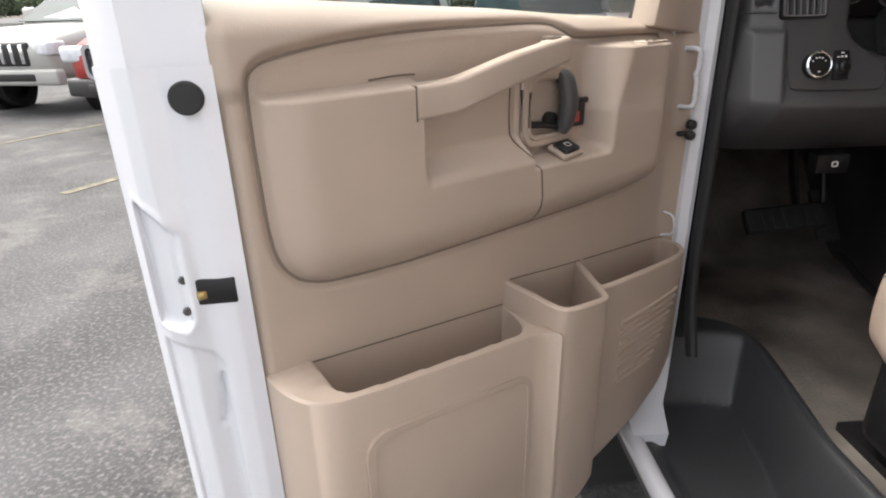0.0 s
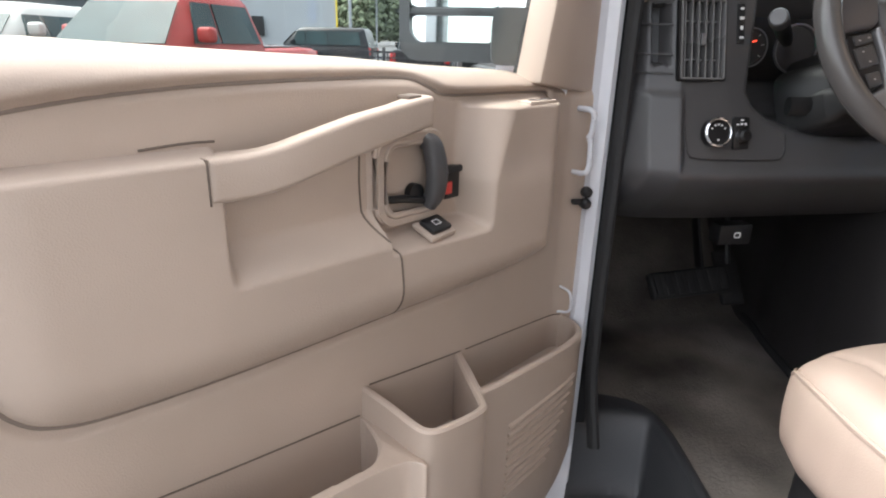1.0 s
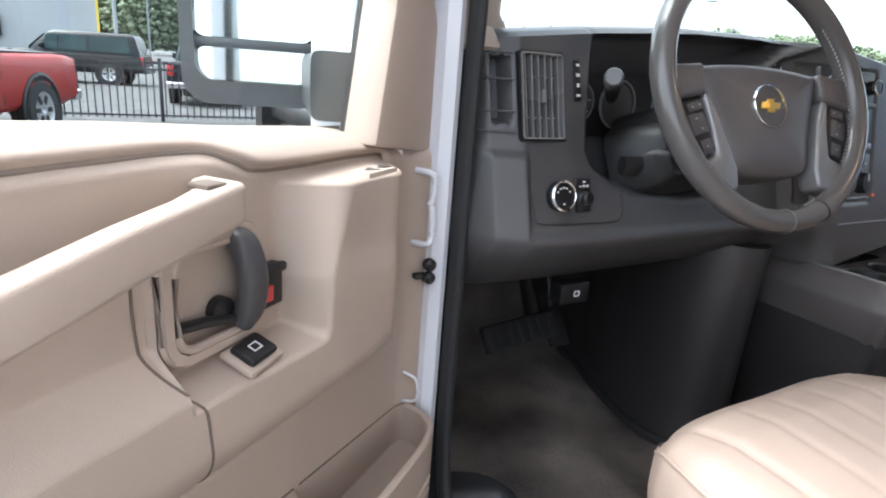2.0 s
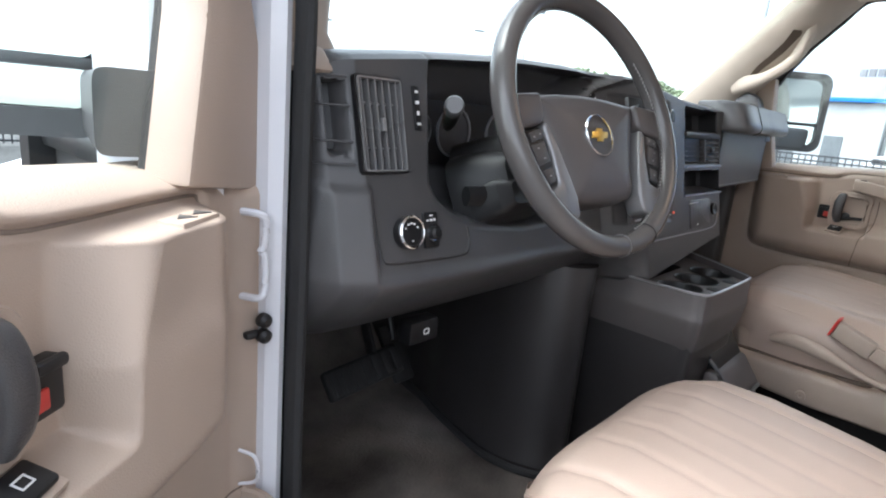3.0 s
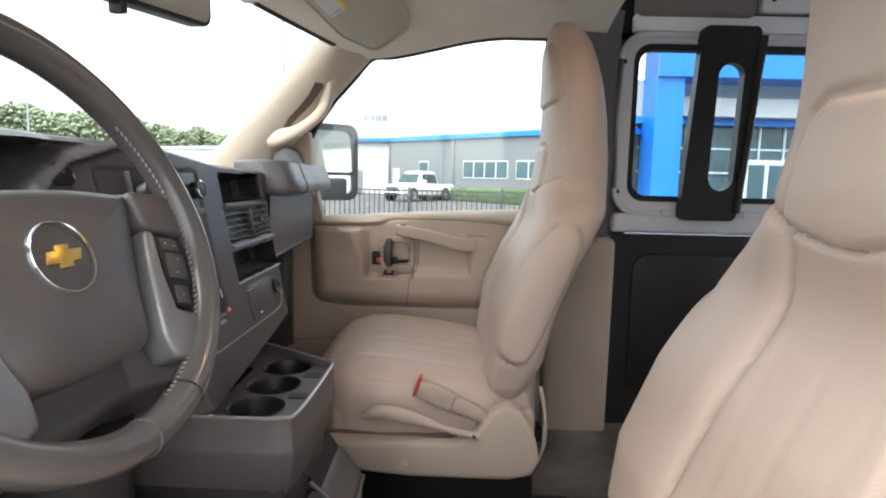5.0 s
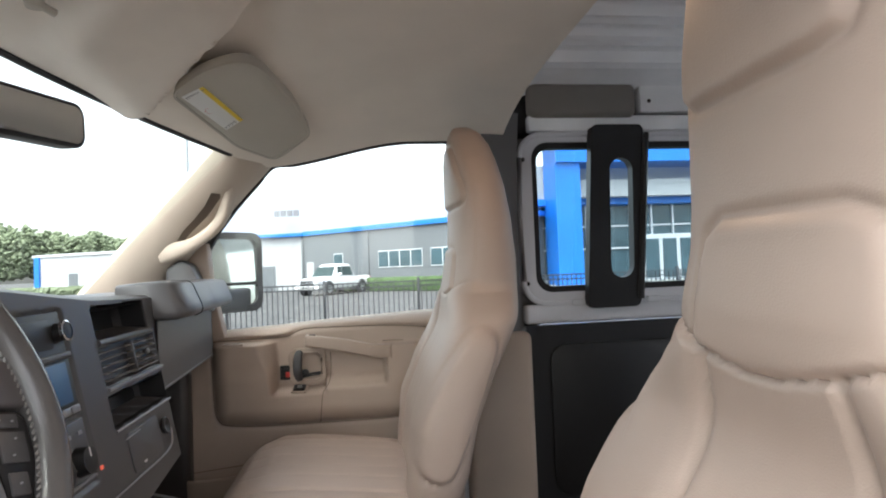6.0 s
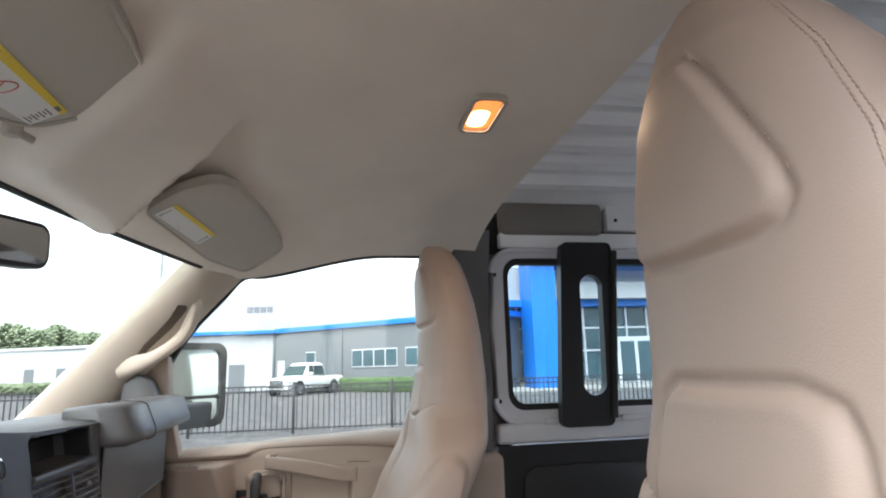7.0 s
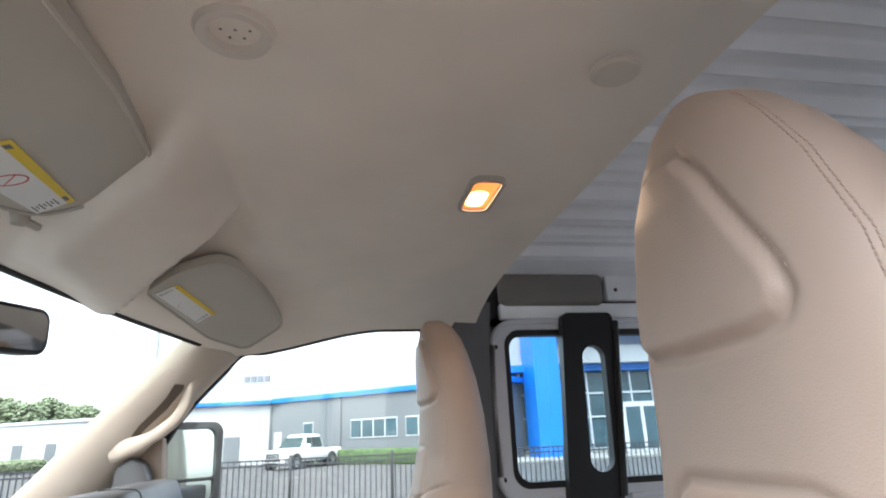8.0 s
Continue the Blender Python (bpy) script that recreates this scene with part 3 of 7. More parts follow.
    # white steel shell: edge flange, window frame and outer skin
    steel = prism([(.756, -.016), (.772, -.020), (.796, -.034), (.815, -.036), (.832, -.050), (.840, -.075), (.822, -.120), (.80, -.130), (.02, -.125), (.0, -.10), (-.008, -.034), (.05, -.034), (.752, -.034)], .55, 1.318, bevel=0)
    shell = add("steel_shell", steel, WHITE, lab="white painted steel door shell")
    add("rubber_buffer", lathe([(0, -.010), (.0145, -.010), (.0145, .002), (.0130, .0035), (0, .0040)], Matrix.Translation((.783, -.0085, 1.292)) @ Matrix.Rotation(radians(-28), 4, "Z") @ Matrix.Rotation(radians(-90), 4, "X") @ Matrix.Translation((0, 0, .004)), 28), RUBBER, shell, "round black rubber buffer")
    # pressed flange of the door's rear edge: a shallow tray round the latch, a fold above and below it
    along = np.linspace(0, 1, 40)
    prof = np.array([(.759, -.0025), (.775, -.0045), (.787, -.011), (.800, -.0205), (.822, -.0225), (.834, -.034), (.8395, -.046)])
    ps = np.interp(along, np.linspace(0, 1, len(prof)), prof[:, 0])
    pn = np.interp(along, np.linspace(0, 1, len(prof)), prof[:, 1])
    PP, ZZ = np.meshgrid(along, np.linspace(.56, 1.318, 230), indexing="ij")
    tray = inside(PP * .1, ZZ, [(.058, 1.168), (.066, 1.180), (.080, 1.194), (.097, 1.205), (.097, 1.075), (.080, 1.068), (.064, 1.064), (.058, 1.075)])
    foot = inside(PP * .1, ZZ, [(.040, 1.020), (.050, 1.036), (.064, 1.048), (.080, 1.054), (.097, 1.058), (.097, .60), (.040, .60)])
    slot = inside(PP * .1, ZZ, [(.044, 1.010), (.052, 1.000), (.058, .940), (.056, .925), (.047, .955)])
    sink = .009 * sm(-.001, .007, tray) + .006 * sm(-.001, .007, foot) + .007 * sm(0, .003, slot) - .0025 * np.exp(-(tray / .004) ** 2)
    fold = bmesh.new()
    gg = [[fold.verts.new((ps[a] - .35 * sink[a, b], pn[a] - .9 * sink[a, b] + .0006, ZZ[a, b])) for b in range(ZZ.shape[1])] for a in range(len(along))]
    for r0, r1 in zip(gg, gg[1:]):
        for b in range(ZZ.shape[1] - 1):
            fold.faces.new((r0[b], r0[b + 1], r1[b + 1], r1[b]))
    add("edge_flange", fold, WHITE, shell, "pressed white flange of the door edge", sharp=70)
    add("latch_mouth", moved(box(-.022, .020, -.010, .004, -.014, .014, .002), Matrix.Translation((.790, -.0155, 1.104)) @ Matrix.Rotation(radians(-30), 4, "Z")), BLACK, shell, "black latch mouth")
    add("latch_claw", moved(box(-.006, .003, -.003, .005, -.003, .006, .0015), Matrix.Translation((.803, -.0195, 1.100))), material("brass_latch", (0.45, 0.33, 0.14), 0.35, metal=0.8, vary=0.1) if sg > 0 else bpy.data.materials["brass_latch"], shell, "brass latch claw")
    for ds, dz in ((.0, .030), (.006, .014), (-.002, -.018), (.008, -.020)):
        add("screw", lathe([(0, 0), (.0048, 0), (.004, .003), (0, .003)], Matrix.Translation((.808 + ds, -.0265, 1.105 + dz)) @ Matrix.Rotation(radians(-90), 4, "X"), 12), DARK, shell)
    for k, (w, ds) in enumerate(((.010, 0), (.014, .001), (.008, -.002), (.012, .001))):
        add("sticker_bar", moved(box(-w / 2, w / 2, -.0006, .0006, -.0022, .0022), Matrix.Translation((.806 + ds, -.0236, 1.083 - .0075 * k)) @ Matrix.Rotation(radians(-8), 4, "Z")), STICKER, shell)
    # window frame: front sail, rear post, top rail
    post = prism([(.758, -.004), (.775, -.006), (.800, -.022), (.822, -.024), (.838, -.045), (.838, -.075), (.758, -.075)], 1.3175, 1.875)
    add("rear_post", post, WHITE, shell, "white upper door post")
    out = [(-.015, 1.312), (-.022, 1.45), (.035, 1.585), (.075, 1.645), (.195, 1.80), (.300, 1.862), (.42, 1.890), (.60, 1.897), (.757, 1.897), (.7575, 1.312)]
    inn = [(.104, 1.322), (.072, 1.47), (.060, 1.560), (.095, 1.622), (.213, 1.783), (.310, 1.841), (.42, 1.867), (.60, 1.875), (.752, 1.876), (.752, 1.322)]
    fr2 = add("window_frame", frame_of(out, inn, .022, .042, AXES_XZ), RUBBER, lab="dark window frame with rubber seal")
    sail = prism([(-.028, 1.308), (-.030, 1.45), (.026, 1.575), (.066, 1.590), (.076, 1.47), (.108, 1.326)], -.010, .035, AXES_XZ, .006)
    add("sail_trim", sail, BEIGE, lab="beige corner trim beside the window")
    gl = add("window_glass", prism([(.04, 1.30), (.04, 1.50), (.08, 1.62), (.205, 1.79), (.30, 1.848), (.42, 1.875), (.60, 1.882), (.755, 1.882), (.755, 1.30)], .034, .038, AXES_XZ), GLASS, fr2)
    gl.visible_shadow = False
    add("belt_seal", box(.05, .757, -.082, -.074, 1.305, 1.328, .003), RUBBER, trim)
    # tall towing mirror on its arm: centre, way it faces, foot on the door, heights of its two panes
    cx, cy, fx, fy, ax, ay, zs = ((-.020, -.268, .85, .53, .095, -.048, (1.345, 1.374, 1.417, 1.430, 1.625, 1.655)) if sg > 0
                                  else (.078, -.236, .60, .80, .03, -.08, (1.382, 1.402, 1.464, 1.474, 1.612, 1.630)))
    fl = math.hypot(fx, fy)
    fx, fy = fx / fl, fy / fl
    head = Matrix(((-fy, -fx, 0, cx), (fx, -fy, 0, cy), (0, 0, 1, 0), (0, 0, 0, 1)))
    z0, za, zb, zc, zd, z1 = zs
    mir = add("door_mirror", join(moved(frame_of(rounded(.192, z1 - z0 + .006, .036, 7, 0, (z0 + z1) / 2), rounded(.156, zd - za + .002, .026, 7, 0, (za + zd) / 2), -.01, .014, AXES_XZ), head),
                                  moved(prism(rounded(.182, z1 - z0 - .002, .034, 7, 0, (z0 + z1) / 2), -.085, .0, AXES_XZ, .012, 3), head),
                                  moved(box(-.082, .082, -.010, .0, zb, zc, .003), head)), DARK, lab="dark grey towing mirror with two panes")
    for lo, hi, lab in ((zc, zd, "flat upper mirror glass"), (za, zb, "small lower mirror glass")):
        add("mirror_pane", moved(prism(rounded(.160, hi - lo, .016, 6, 0, (lo + hi) / 2), .001, .004, AXES_XZ), head @ Matrix.Translation((0, 0, (lo + hi) / 2)) @ Matrix.Rotation(radians(-2.5), 4, "X") @ Matrix.Translation((0, 0, -(lo + hi) / 2))), MIRROR, mir, lab)
    inn_s, inn_n = cx - fy * (.085 if sg > 0 else -.085), cy + fx * (.085 if sg > 0 else -.085)
    inn_s, inn_n = inn_s - fx * .05, inn_n - fy * .05
    add("mirror_arm", tube([(inn_s, inn_n, z0 + .036), ((inn_s + ax) / 2, (inn_n + ay) / 2, z0 + .036), (ax, ay, z0 + .038)], .030, .037, seg=20, power=7), DARK, mir)
    return door


U = Vector((-0.813, -0.582, 0)).normalized()
DOOR_L = Matrix(((U.x, -U.y, 0, -0.86), (U.y, U.x, 0, 0.05), (0, 0, 1, 0), (0, 0, 0, 1)))
make_door("driver_door", DOOR_L, 1, "open white van door with beige plastic inner panel")
DOOR_R = Matrix(((0, -1, 0, 0.86), (1, 0, 0, 0.07), (0, 0, 1, 0), (0, 0, 0, 1)))
make_door("passenger_door", DOOR_R, -1, "closed white passenger door with beige inner panel")

# ---- dashboard ----
dash = thing("dashboard", pose(0, 0.1, 1.12), "dark grey plastic dashboard with vents and controls", "dashboard")


def dadd(nm, bm, mt, parent=None, lab="", sharp=38):
    return part(nm, bm, mt, parent or dash, lab, False, sharp)


WELL = [(-.613, 1.475), (-.620, 1.44), (-.625, 1.39), (-.630, 1.345), (-.633, 1.318), (-.622, 1.297), (-.598, 1.279), (-.554, 1.262), (-.45, 1.250), (-.33, 1.250), (-.30, 1.28), (-.290, 1.36), (-.276, 1.42), (-.255, 1.446), (-.236, 1.458), (-.205, 1.474), (-.130, 1.507), (-.18, 1.54), (-.60, 1.53), (-.611, 1.49)]
LEAN = radians(-14)


def dash_face(x, z):
    """Where the reclining face of the dashboard stands."""
    y = np.interp(x, [-.82, -.795, -.77, -.73, -.66, -.55, -.2, -.12, .30, .335, .82], [.075, .040, .006, -.014, -.020, -.022, -.020, -.0696, -.0696, -.035, -.005])
    return y + np.interp(x, [-.2, -.12, .30, .335], [.25, .20, .20, 0]) * (z - 1.262)


def on_face(x, z, out=0.0):
    return Matrix.Translation((x, float(dash_face(x, z)) - out, z)) @ Matrix.Rotation(LEAN, 4, "X")


def dash_section(x):
    zt = float(np.interp(x, [-.82, -.74, -.6, -.5, -.4, -.25, -.1, 0, .1, .3, .82], [1.440, 1.466, 1.483, 1.492, 1.500, 1.505, 1.501, 1.490, 1.480, 1.474, 1.470]))
    yb = 0.53 - 0.16 * (x / 0.75) ** 2
    zl = float(np.interp(x, [-.82, -.6, -.3, -.1, .3, .42, .82], [1.110, 1.104, 1.105, 1.12, 1.165, 1.19, 1.22]))
    Z = np.linspace(zt - .011, zl + .014, 96)
    X = np.full(Z.shape, x)
    Y = dash_face(X, Z)
    d = inside(X, Z, WELL)
    Y = Y + np.interp(Z, [1.25, 1.30, 1.345, 1.395, zt - .055, zt - .018, zt - .011], [.060, .085, .120, .108, .072, .045, .0]) * sm(0.001, .020, d) + .004 * np.exp(-((d - .003) / .004) ** 2)
    Y = Y - .012 * np.exp(-((d + .005) / .006) ** 2) * sm(-.36, -.31, X) * sm(1.34, 1.42, Z)      # raised lip at the recess's curved end
    # openings of the centre stack: x0, x1, z0, z1, depth
    for a, b, c, e, deep in ((.088, .282, 1.413, 1.459, .075), (.084, .300, 1.345, 1.399, .016), (.080, .302, 1.283, 1.329, .075), (-.176, .006, 1.236, 1.464, .005), (-.7335, -.6695, 1.334, 1.438, .022), (-.764, -.7425, 1.352, 1.431, .030)):
        Y = Y + deep * sm(-.001, .003, np.minimum(np.minimum(X - a, b - X), np.minimum(Z - c, e - Z)))
    Y = Y + .10 * sm(1.284, 1.268, Z) * sm(.315, .345, X)
    # knee bolster: fuller below a crease, with the switch panel let into it
    low = np.maximum((1 - sm(1.308, 1.320, Z - .30 * np.maximum(0, -.765 - X))) * (1 - sm(-.734, -.722, X)), 1 - sm(1.200, 1.218, Z + .02 * (X + .6)))
    Y = Y - .009 * low * sm(-.812, -.775, X) * (1 - sm(-.16, -.12, X))
    Y = Y + .13 * np.clip((1.212 - Z) / .095, 0, 1) ** 1.5 * (1 - sm(-.16, -.10, X))
    front = list(zip(Y.tolist(), Z.tolist()))
    yt, yl = front[0][0], front[-1][0]
    return [(yb, 1.335), (0.30, 1.40), (0.17, zt - 0.020), (0.13, zt - 0.004), (0.095, zt), (max(.066, yt + .022), zt - 0.002), (yt + .010, zt - 0.006), (yt + 0.003, zt - 0.011)] + front + [(yl + .014, zl + .004), (yl + 0.04, zl), (0.25, zl - 0.03), (0.66, zl - 0.05)]


xs = np.concatenate([np.linspace(-.806, -.70, 44), np.linspace(-.696, -.54, 62), np.linspace(-.53, -.25, 40), np.linspace(-.245, -.152, 30), np.linspace(-.15, .075, 46), np.linspace(.078, .350, 84), np.linspace(.36, .82, 34)])
body = dadd("dash_shell", loft([[(x, y, z) for y, z in dash_section(x)] for x in xs], False), DARK, lab="dark grey grained dashboard moulding", sharp=55)
dadd("end_cap", prism([(.22, 1.425), (.20, 1.470), (.06, 1.466), (.036, 1.440), (.06, 1.432)], -.825, -.752, AXES_YZ, .006), BEIGE, lab="beige corner trim at the pillar foot")
for sg in (-1, 1):
    single("kick_panel" + ("_left" if sg < 0 else "_right"), box(sg * .80, sg * .86, .050 if sg > 0 else .10, .74, .60, 1.36, .02, 3), DARK, "dark plastic side panel beside the footwell", "panel", "structure")

sp = on_face(-.200, 1.456, .001)
swp = dadd("switch_pad", moved(box(-.026, .026, -.003, .006, -.014, .014, .003), sp), SHROUD, lab="black switch pad beside the gauges")
for dx, dz in ((-.012, .003), (.008, -.004)):
    dadd("symbol", moved(box(dx - .003, dx + .003, -.0036, -.0028, dz - .003, dz + .003), sp), PRINT, swp)
SATIN = material("satin_grey_plastic", (0.20, 0.195, 0.20), 0.32, metal=0.35, vary=0.06)
VENT = material("vent_grey", (0.17, 0.166, 0.166), 0.28, vary=0.05)
# left air vent with its bezel and slats, and the side demister slot
def vent(x0, x1, y, z0, z1, nv, nh, label, across=False, m=Matrix(), tone=None):
    tone = tone or VENT
    put = lambda nm, bm, mt, parent=None, lab="": dadd(nm, moved(bm, m), mt, parent, lab)
    v = put("air_vent", box(x0, x1, y + .019, y + .03, z0, z1), BLACK, lab=label)
    w, h, cx, cz = x1 - x0, z1 - z0, (x0 + x1) / 2, (z0 + z1) / 2
    put("vent_gap", frame_of(rounded(w + .010, h + .009, .005, 4, cx, cz), rounded(w + .004, h + .004, .004, 4, cx, cz), -y - .004, -y + .0025, AXES_XZ), BLACK, v)
    put("vent_frame", frame_of(rounded(w + .004, h + .004, .004, 4, cx, cz), rounded(w, h, .003, 4, cx, cz), -y - .004, -y + .0045, AXES_XZ), tone, v)
    for i in range(nv):
        x = x0 + w * (i + .5) / nv
        put("slat", moved(box(-.0008, .0008, -.004, .016, -h / 2, h / 2), Matrix.Translation((x, y + .002, cz)) @ Matrix.Rotation(radians(-6), 4, "Z")), tone, v)
    for i in range(nh):
        z = z0 + h * (i + .5) / nh
        put("slat", moved(box(-w / 2, w / 2, -.005, .008, -.0011, .0011), Matrix.Translation((cx, y + .010, z)) @ Matrix.Rotation(radians(18 if across else 0), 4, "X")), tone, v)
    put("vent_tab", box(cx - .003, cx + .003, y - .006, y, cz - .008, cz + .008, .001), tone, v)
    return v


vent(-.0315, .0315, 0, -.052, .052, 6, 2, "tall grey dashboard air vent with upright slats", False, on_face(-.7015, 1.386, .001))
dem = dadd("side_demister", surface(lambda x, z: (x, float(dash_face(x, z)) + .027, z), np.linspace(-.768, -.7395, 8), np.linspace(1.350, 1.432, 10)), BLACK, lab="narrow black side demister slot")
for z in (1.341, 1.366, 1.405, 1.4365):
    dadd("demister_rib", tube([(x, float(dash_face(x, z)) - .0030, z) for x in np.linspace(-.792, -.741, 10)], .0022, .0014, seg=6), DARK, dem)
# lamp switch strip
SM = on_face(-.6455, 1.4085)
strip = dadd("switch_strip", moved(box(-.0055, .0055, -.003, .004, -.027, .027, .002), SM), BLACK, lab="black switch strip with white symbols")
for k, (a, b) in enumerate(((.005, .003), (.006, .004), (.004, .005), (.006, .003))):
    dadd("symbol", moved(box(-a / 2, a / 2, -.0038, -.0028, .0195 - .0130 * k - b / 2, .0195 - .0130 * k + b / 2), SM), PRINT, strip)
# lower switch panel, flush behind a fine gap, with headlamp knob and dimmer
edge = spline([(-.7265, 1.309, 0), (-.724, 1.285, 0), (-.7205, 1.250, 0), (-.7165, 1.234, 0), (-.704, 1.2275, 0), (-.64, 1.2255, 0), (-.585, 1.2255, 0), (-.572, 1.231, 0), (-.5685, 1.243, 0), (-.570, 1.262, 0)], 54)
sp = dadd("switch_panel_gap", tube([(p.x, float(dash_face(p.x, p.y)) - .0004, p.y) for p in edge], .0011, seg=6), BLACK, lab="fine gap round the switch panel")
dadd("panel_edge", tube([(p.x - .0016, float(dash_face(p.x, p.y)) - .0004, p.y + .0016) for p in edge], .0009, seg=6), DARK, sp)
KN = on_face(-.681, 1.2625) @ Matrix.Rotation(radians(90), 4, "X")
kn = dadd("headlamp_knob", lathe([(0, 0), (.0195, 0), (.0195, .010), (.0175, .014), (.0165, .0135), (.0160, .012), (0, .012)], KN, 36), BLACK, lab="black headlamp knob with chrome ring")
dadd("chrome_ring", lathe([(.0178, .0105), (.0205, .0105), (.0205, .0135), (.0185, .0150), (.0172, .0142)], KN, 36), CHROME, kn)
for a, w in ((30, .002), (65, .0028), (90, .003), (115, .0028), (150, .002), (270, .003)):
    dadd("symbol", moved(box(-w / 2, w / 2, -.0011, .0011, .0118, .0126), KN @ Matrix.Translation((.0115 * math.cos(radians(a)), .0105 * math.sin(radians(a)), 0))), PRINT, kn)
DM = on_face(-.6405, 1.2625)
dm = dadd("dimmer_plate", moved(box(-.0125, .0125, -.0035, .004, -.0225, .0225, .002), DM), BLACK, lab="small black dimmer switch")
K2 = DM @ Matrix.Translation((0, -.003, -.004)) @ Matrix.Rotation(radians(90), 4, "X")
dadd("dimmer_knob", lathe([(0, 0), (.009, 0), (.0085, .010), (.006, .012), (0, .012)], K2, 20), BLACK, dm)
dadd("chrome_ring", lathe([(.0085, .0), (.0105, .0), (.0105, .003), (.0085, .003)], K2, 20), CHROME, dm)
for k in range(3):
    dadd("symbol", moved(box(-.008 + .006 * k, -.0045 + .006 * k, -.0042, -.0034, .011, .014 - .001 * (k == 0)), DM), PRINT, dm)
dadd("symbol", moved(box(-.002, .003, -.0042, -.0034, .017, .019), DM), PRINT, dm)
# instrument cluster in its hood
clus = dadd("gauge_panel", prism(rounded(.36, .092, .035, 7, -.425, 1.376), -.100, -.092, AXES_XZ), BLACK, lab="black instrument cluster with gauges")
for gx, gz, gr in ((-.570, 1.378, .028), (-.49, 1.378, .036), (-.375, 1.378, .036), (-.30, 1.378, .028)):
    G = Matrix.Translation((gx, .0915, gz)) @ Matrix.Rotation(radians(90), 4, "X")
    dadd("gauge_ring", lathe([(gr - .001, .0), (gr + .0015, .0), (gr + .0015, .004), (gr - .001, .004)], G, 36), SILVER, clus)
    dadd("gauge", lathe([(0, 0), (gr, 0), (gr, .002), (gr - .003, .003), (gr - .004, .001), (0, .001)], G, 32), DARK, clus)
for k in range(7):
    a = radians(210 - 40 * k)
    dadd("tick", moved(box(-.004, .002, -.0006, .0006, .0012, .0018), Matrix.Translation((-.570, .0915, 1.378)) @ Matrix.Rotation(radians(90), 4, "X") @ Matrix.Translation((.023 * math.cos(a), .026 * math.sin(a), 0)) @ Matrix.Rotation(a, 4, "Z")), PRINT, clus)
NEEDLE = glow("needle_red", (0.9, 0.08, 0.04), 0.6)
dadd("needle", moved(box(0, .022, -.0007, .0007, .003, .0042), Matrix.Translation((-.583, .0915, 1.383)) @ Matrix.Rotation(radians(90), 4, "X") @ Matrix.Rotation(radians(14), 4, "Z")), NEEDLE, clus, "red gauge needle")
dadd("readout", box(-.592, -.576, .084, .086, 1.358, 1.362), glow("readout_green", (0.05, 0.8, 0.45), 0.8), clus, "green lit readout")
# centre stack: bezel, audio unit, climate panel, vents and cubbies
STK = Matrix.Translation((0, float(dash_face(.1, 1.345)), 1.345)) @ Matrix.Rotation(-math.atan(.2), 4, "X")
tadd = lambda nm, bm, mt, parent=None, lab="": dadd(nm, moved(bm, STK), mt, parent, lab)
lvl = lambda z: (z - 1.345) / math.cos(math.atan(.2))
aud = tadd("audio_unit", box(-.172, .002, .001, .010, lvl(1.328), lvl(1.461), .002), BLACK, lab="black audio unit with two knobs")
for kx in (-.155, -.012):
    KK = STK @ Matrix.Translation((kx, .001, lvl(1.434))) @ Matrix.Rotation(radians(90), 4, "X")
    dadd("knob", lathe([(0, 0), (.0125, 0), (.0115, .013), (0, .014)], KK, 28), BLACK, aud)
    dadd("knob_ring", lathe([(.0115, .009), (.0138, .009), (.0138, .013), (.0115, .0138)], KK, 28), CHROME if kx > -.1 else BLACK, aud)
tadd("dark_window", box(-.137, -.030, -.001, .002, lvl(1.416), lvl(1.452), .001), BLACK, aud)
tadd("bar", box(-.172, .002, -.004, .002, lvl(1.400), lvl(1.408), .002), DARK, aud)
# faint blue emission stands in for the reflection on the screen
tadd("display", box(-.165, -.012, -.0012, .002, lvl(1.345), lvl(1.396), .001), glow("display_blue_reflection", (0.010, 0.055, 0.13), 0.07), aud, "dark display with a faint blue glow for its reflection")
for k in range(7):
    tadd("button", box(-.165 + .0235 * k, -.146 + .0235 * k, -.003, .002, lvl(1.331), lvl(1.340), .001), SILVER, aud)
clim = tadd("climate_panel", box(-.172, .002, .001, .010, lvl(1.240), lvl(1.322), .002), DARK, lab="dark climate control panel with dials")
for kx in (-.140, -.085, -.030):
    KK = STK @ Matrix.Translation((kx, .001, lvl(1.272))) @ Matrix.Rotation(radians(90), 4, "X")
    kb = dadd("knob", lathe([(0, 0), (.019, 0), (.017, .014), (0, .015)], KK, 28), BLACK, clim)
    dadd("pointer", moved(box(-.001, .001, .004, .016, .0148, .0156), KK), PRINT, kb)
for k in range(6):
    tadd("symbol", box(-.160 + .028 * k, -.150 + .028 * k, -.0005, .0015, lvl(1.303), lvl(1.308)), SILVER, clim)
tadd("bright_strip", box(-.160, .0, -.002, .002, lvl(1.245), lvl(1.248), .0005), SILVER, clim)
# wide vent: level slats in two halves between bright lips
va = tadd("air_vent", box(.084, .300, .010, .016, lvl(1.345), lvl(1.399)), BLACK, lab="wide centre air vent with level slats")
for x0, x1, tip in ((.088, .196, 10), (.204, .297, 24)):
    for k in range(5):
        tadd("slat", moved(box(x0, x1, -.004, .008, -.0009, .0009, .0004, 1), Matrix.Translation((0, .004, lvl(1.351 + .0102 * k))) @ Matrix.Rotation(radians(tip), 4, "X")), VENT, va)
tadd("divider", box(.1975, .2025, -.002, .012, lvl(1.347), lvl(1.397), .001), DARK, va)
tadd("vent_tab", box(.238, .252, -.006, .002, lvl(1.369), lvl(1.378), .002), DARK, va)
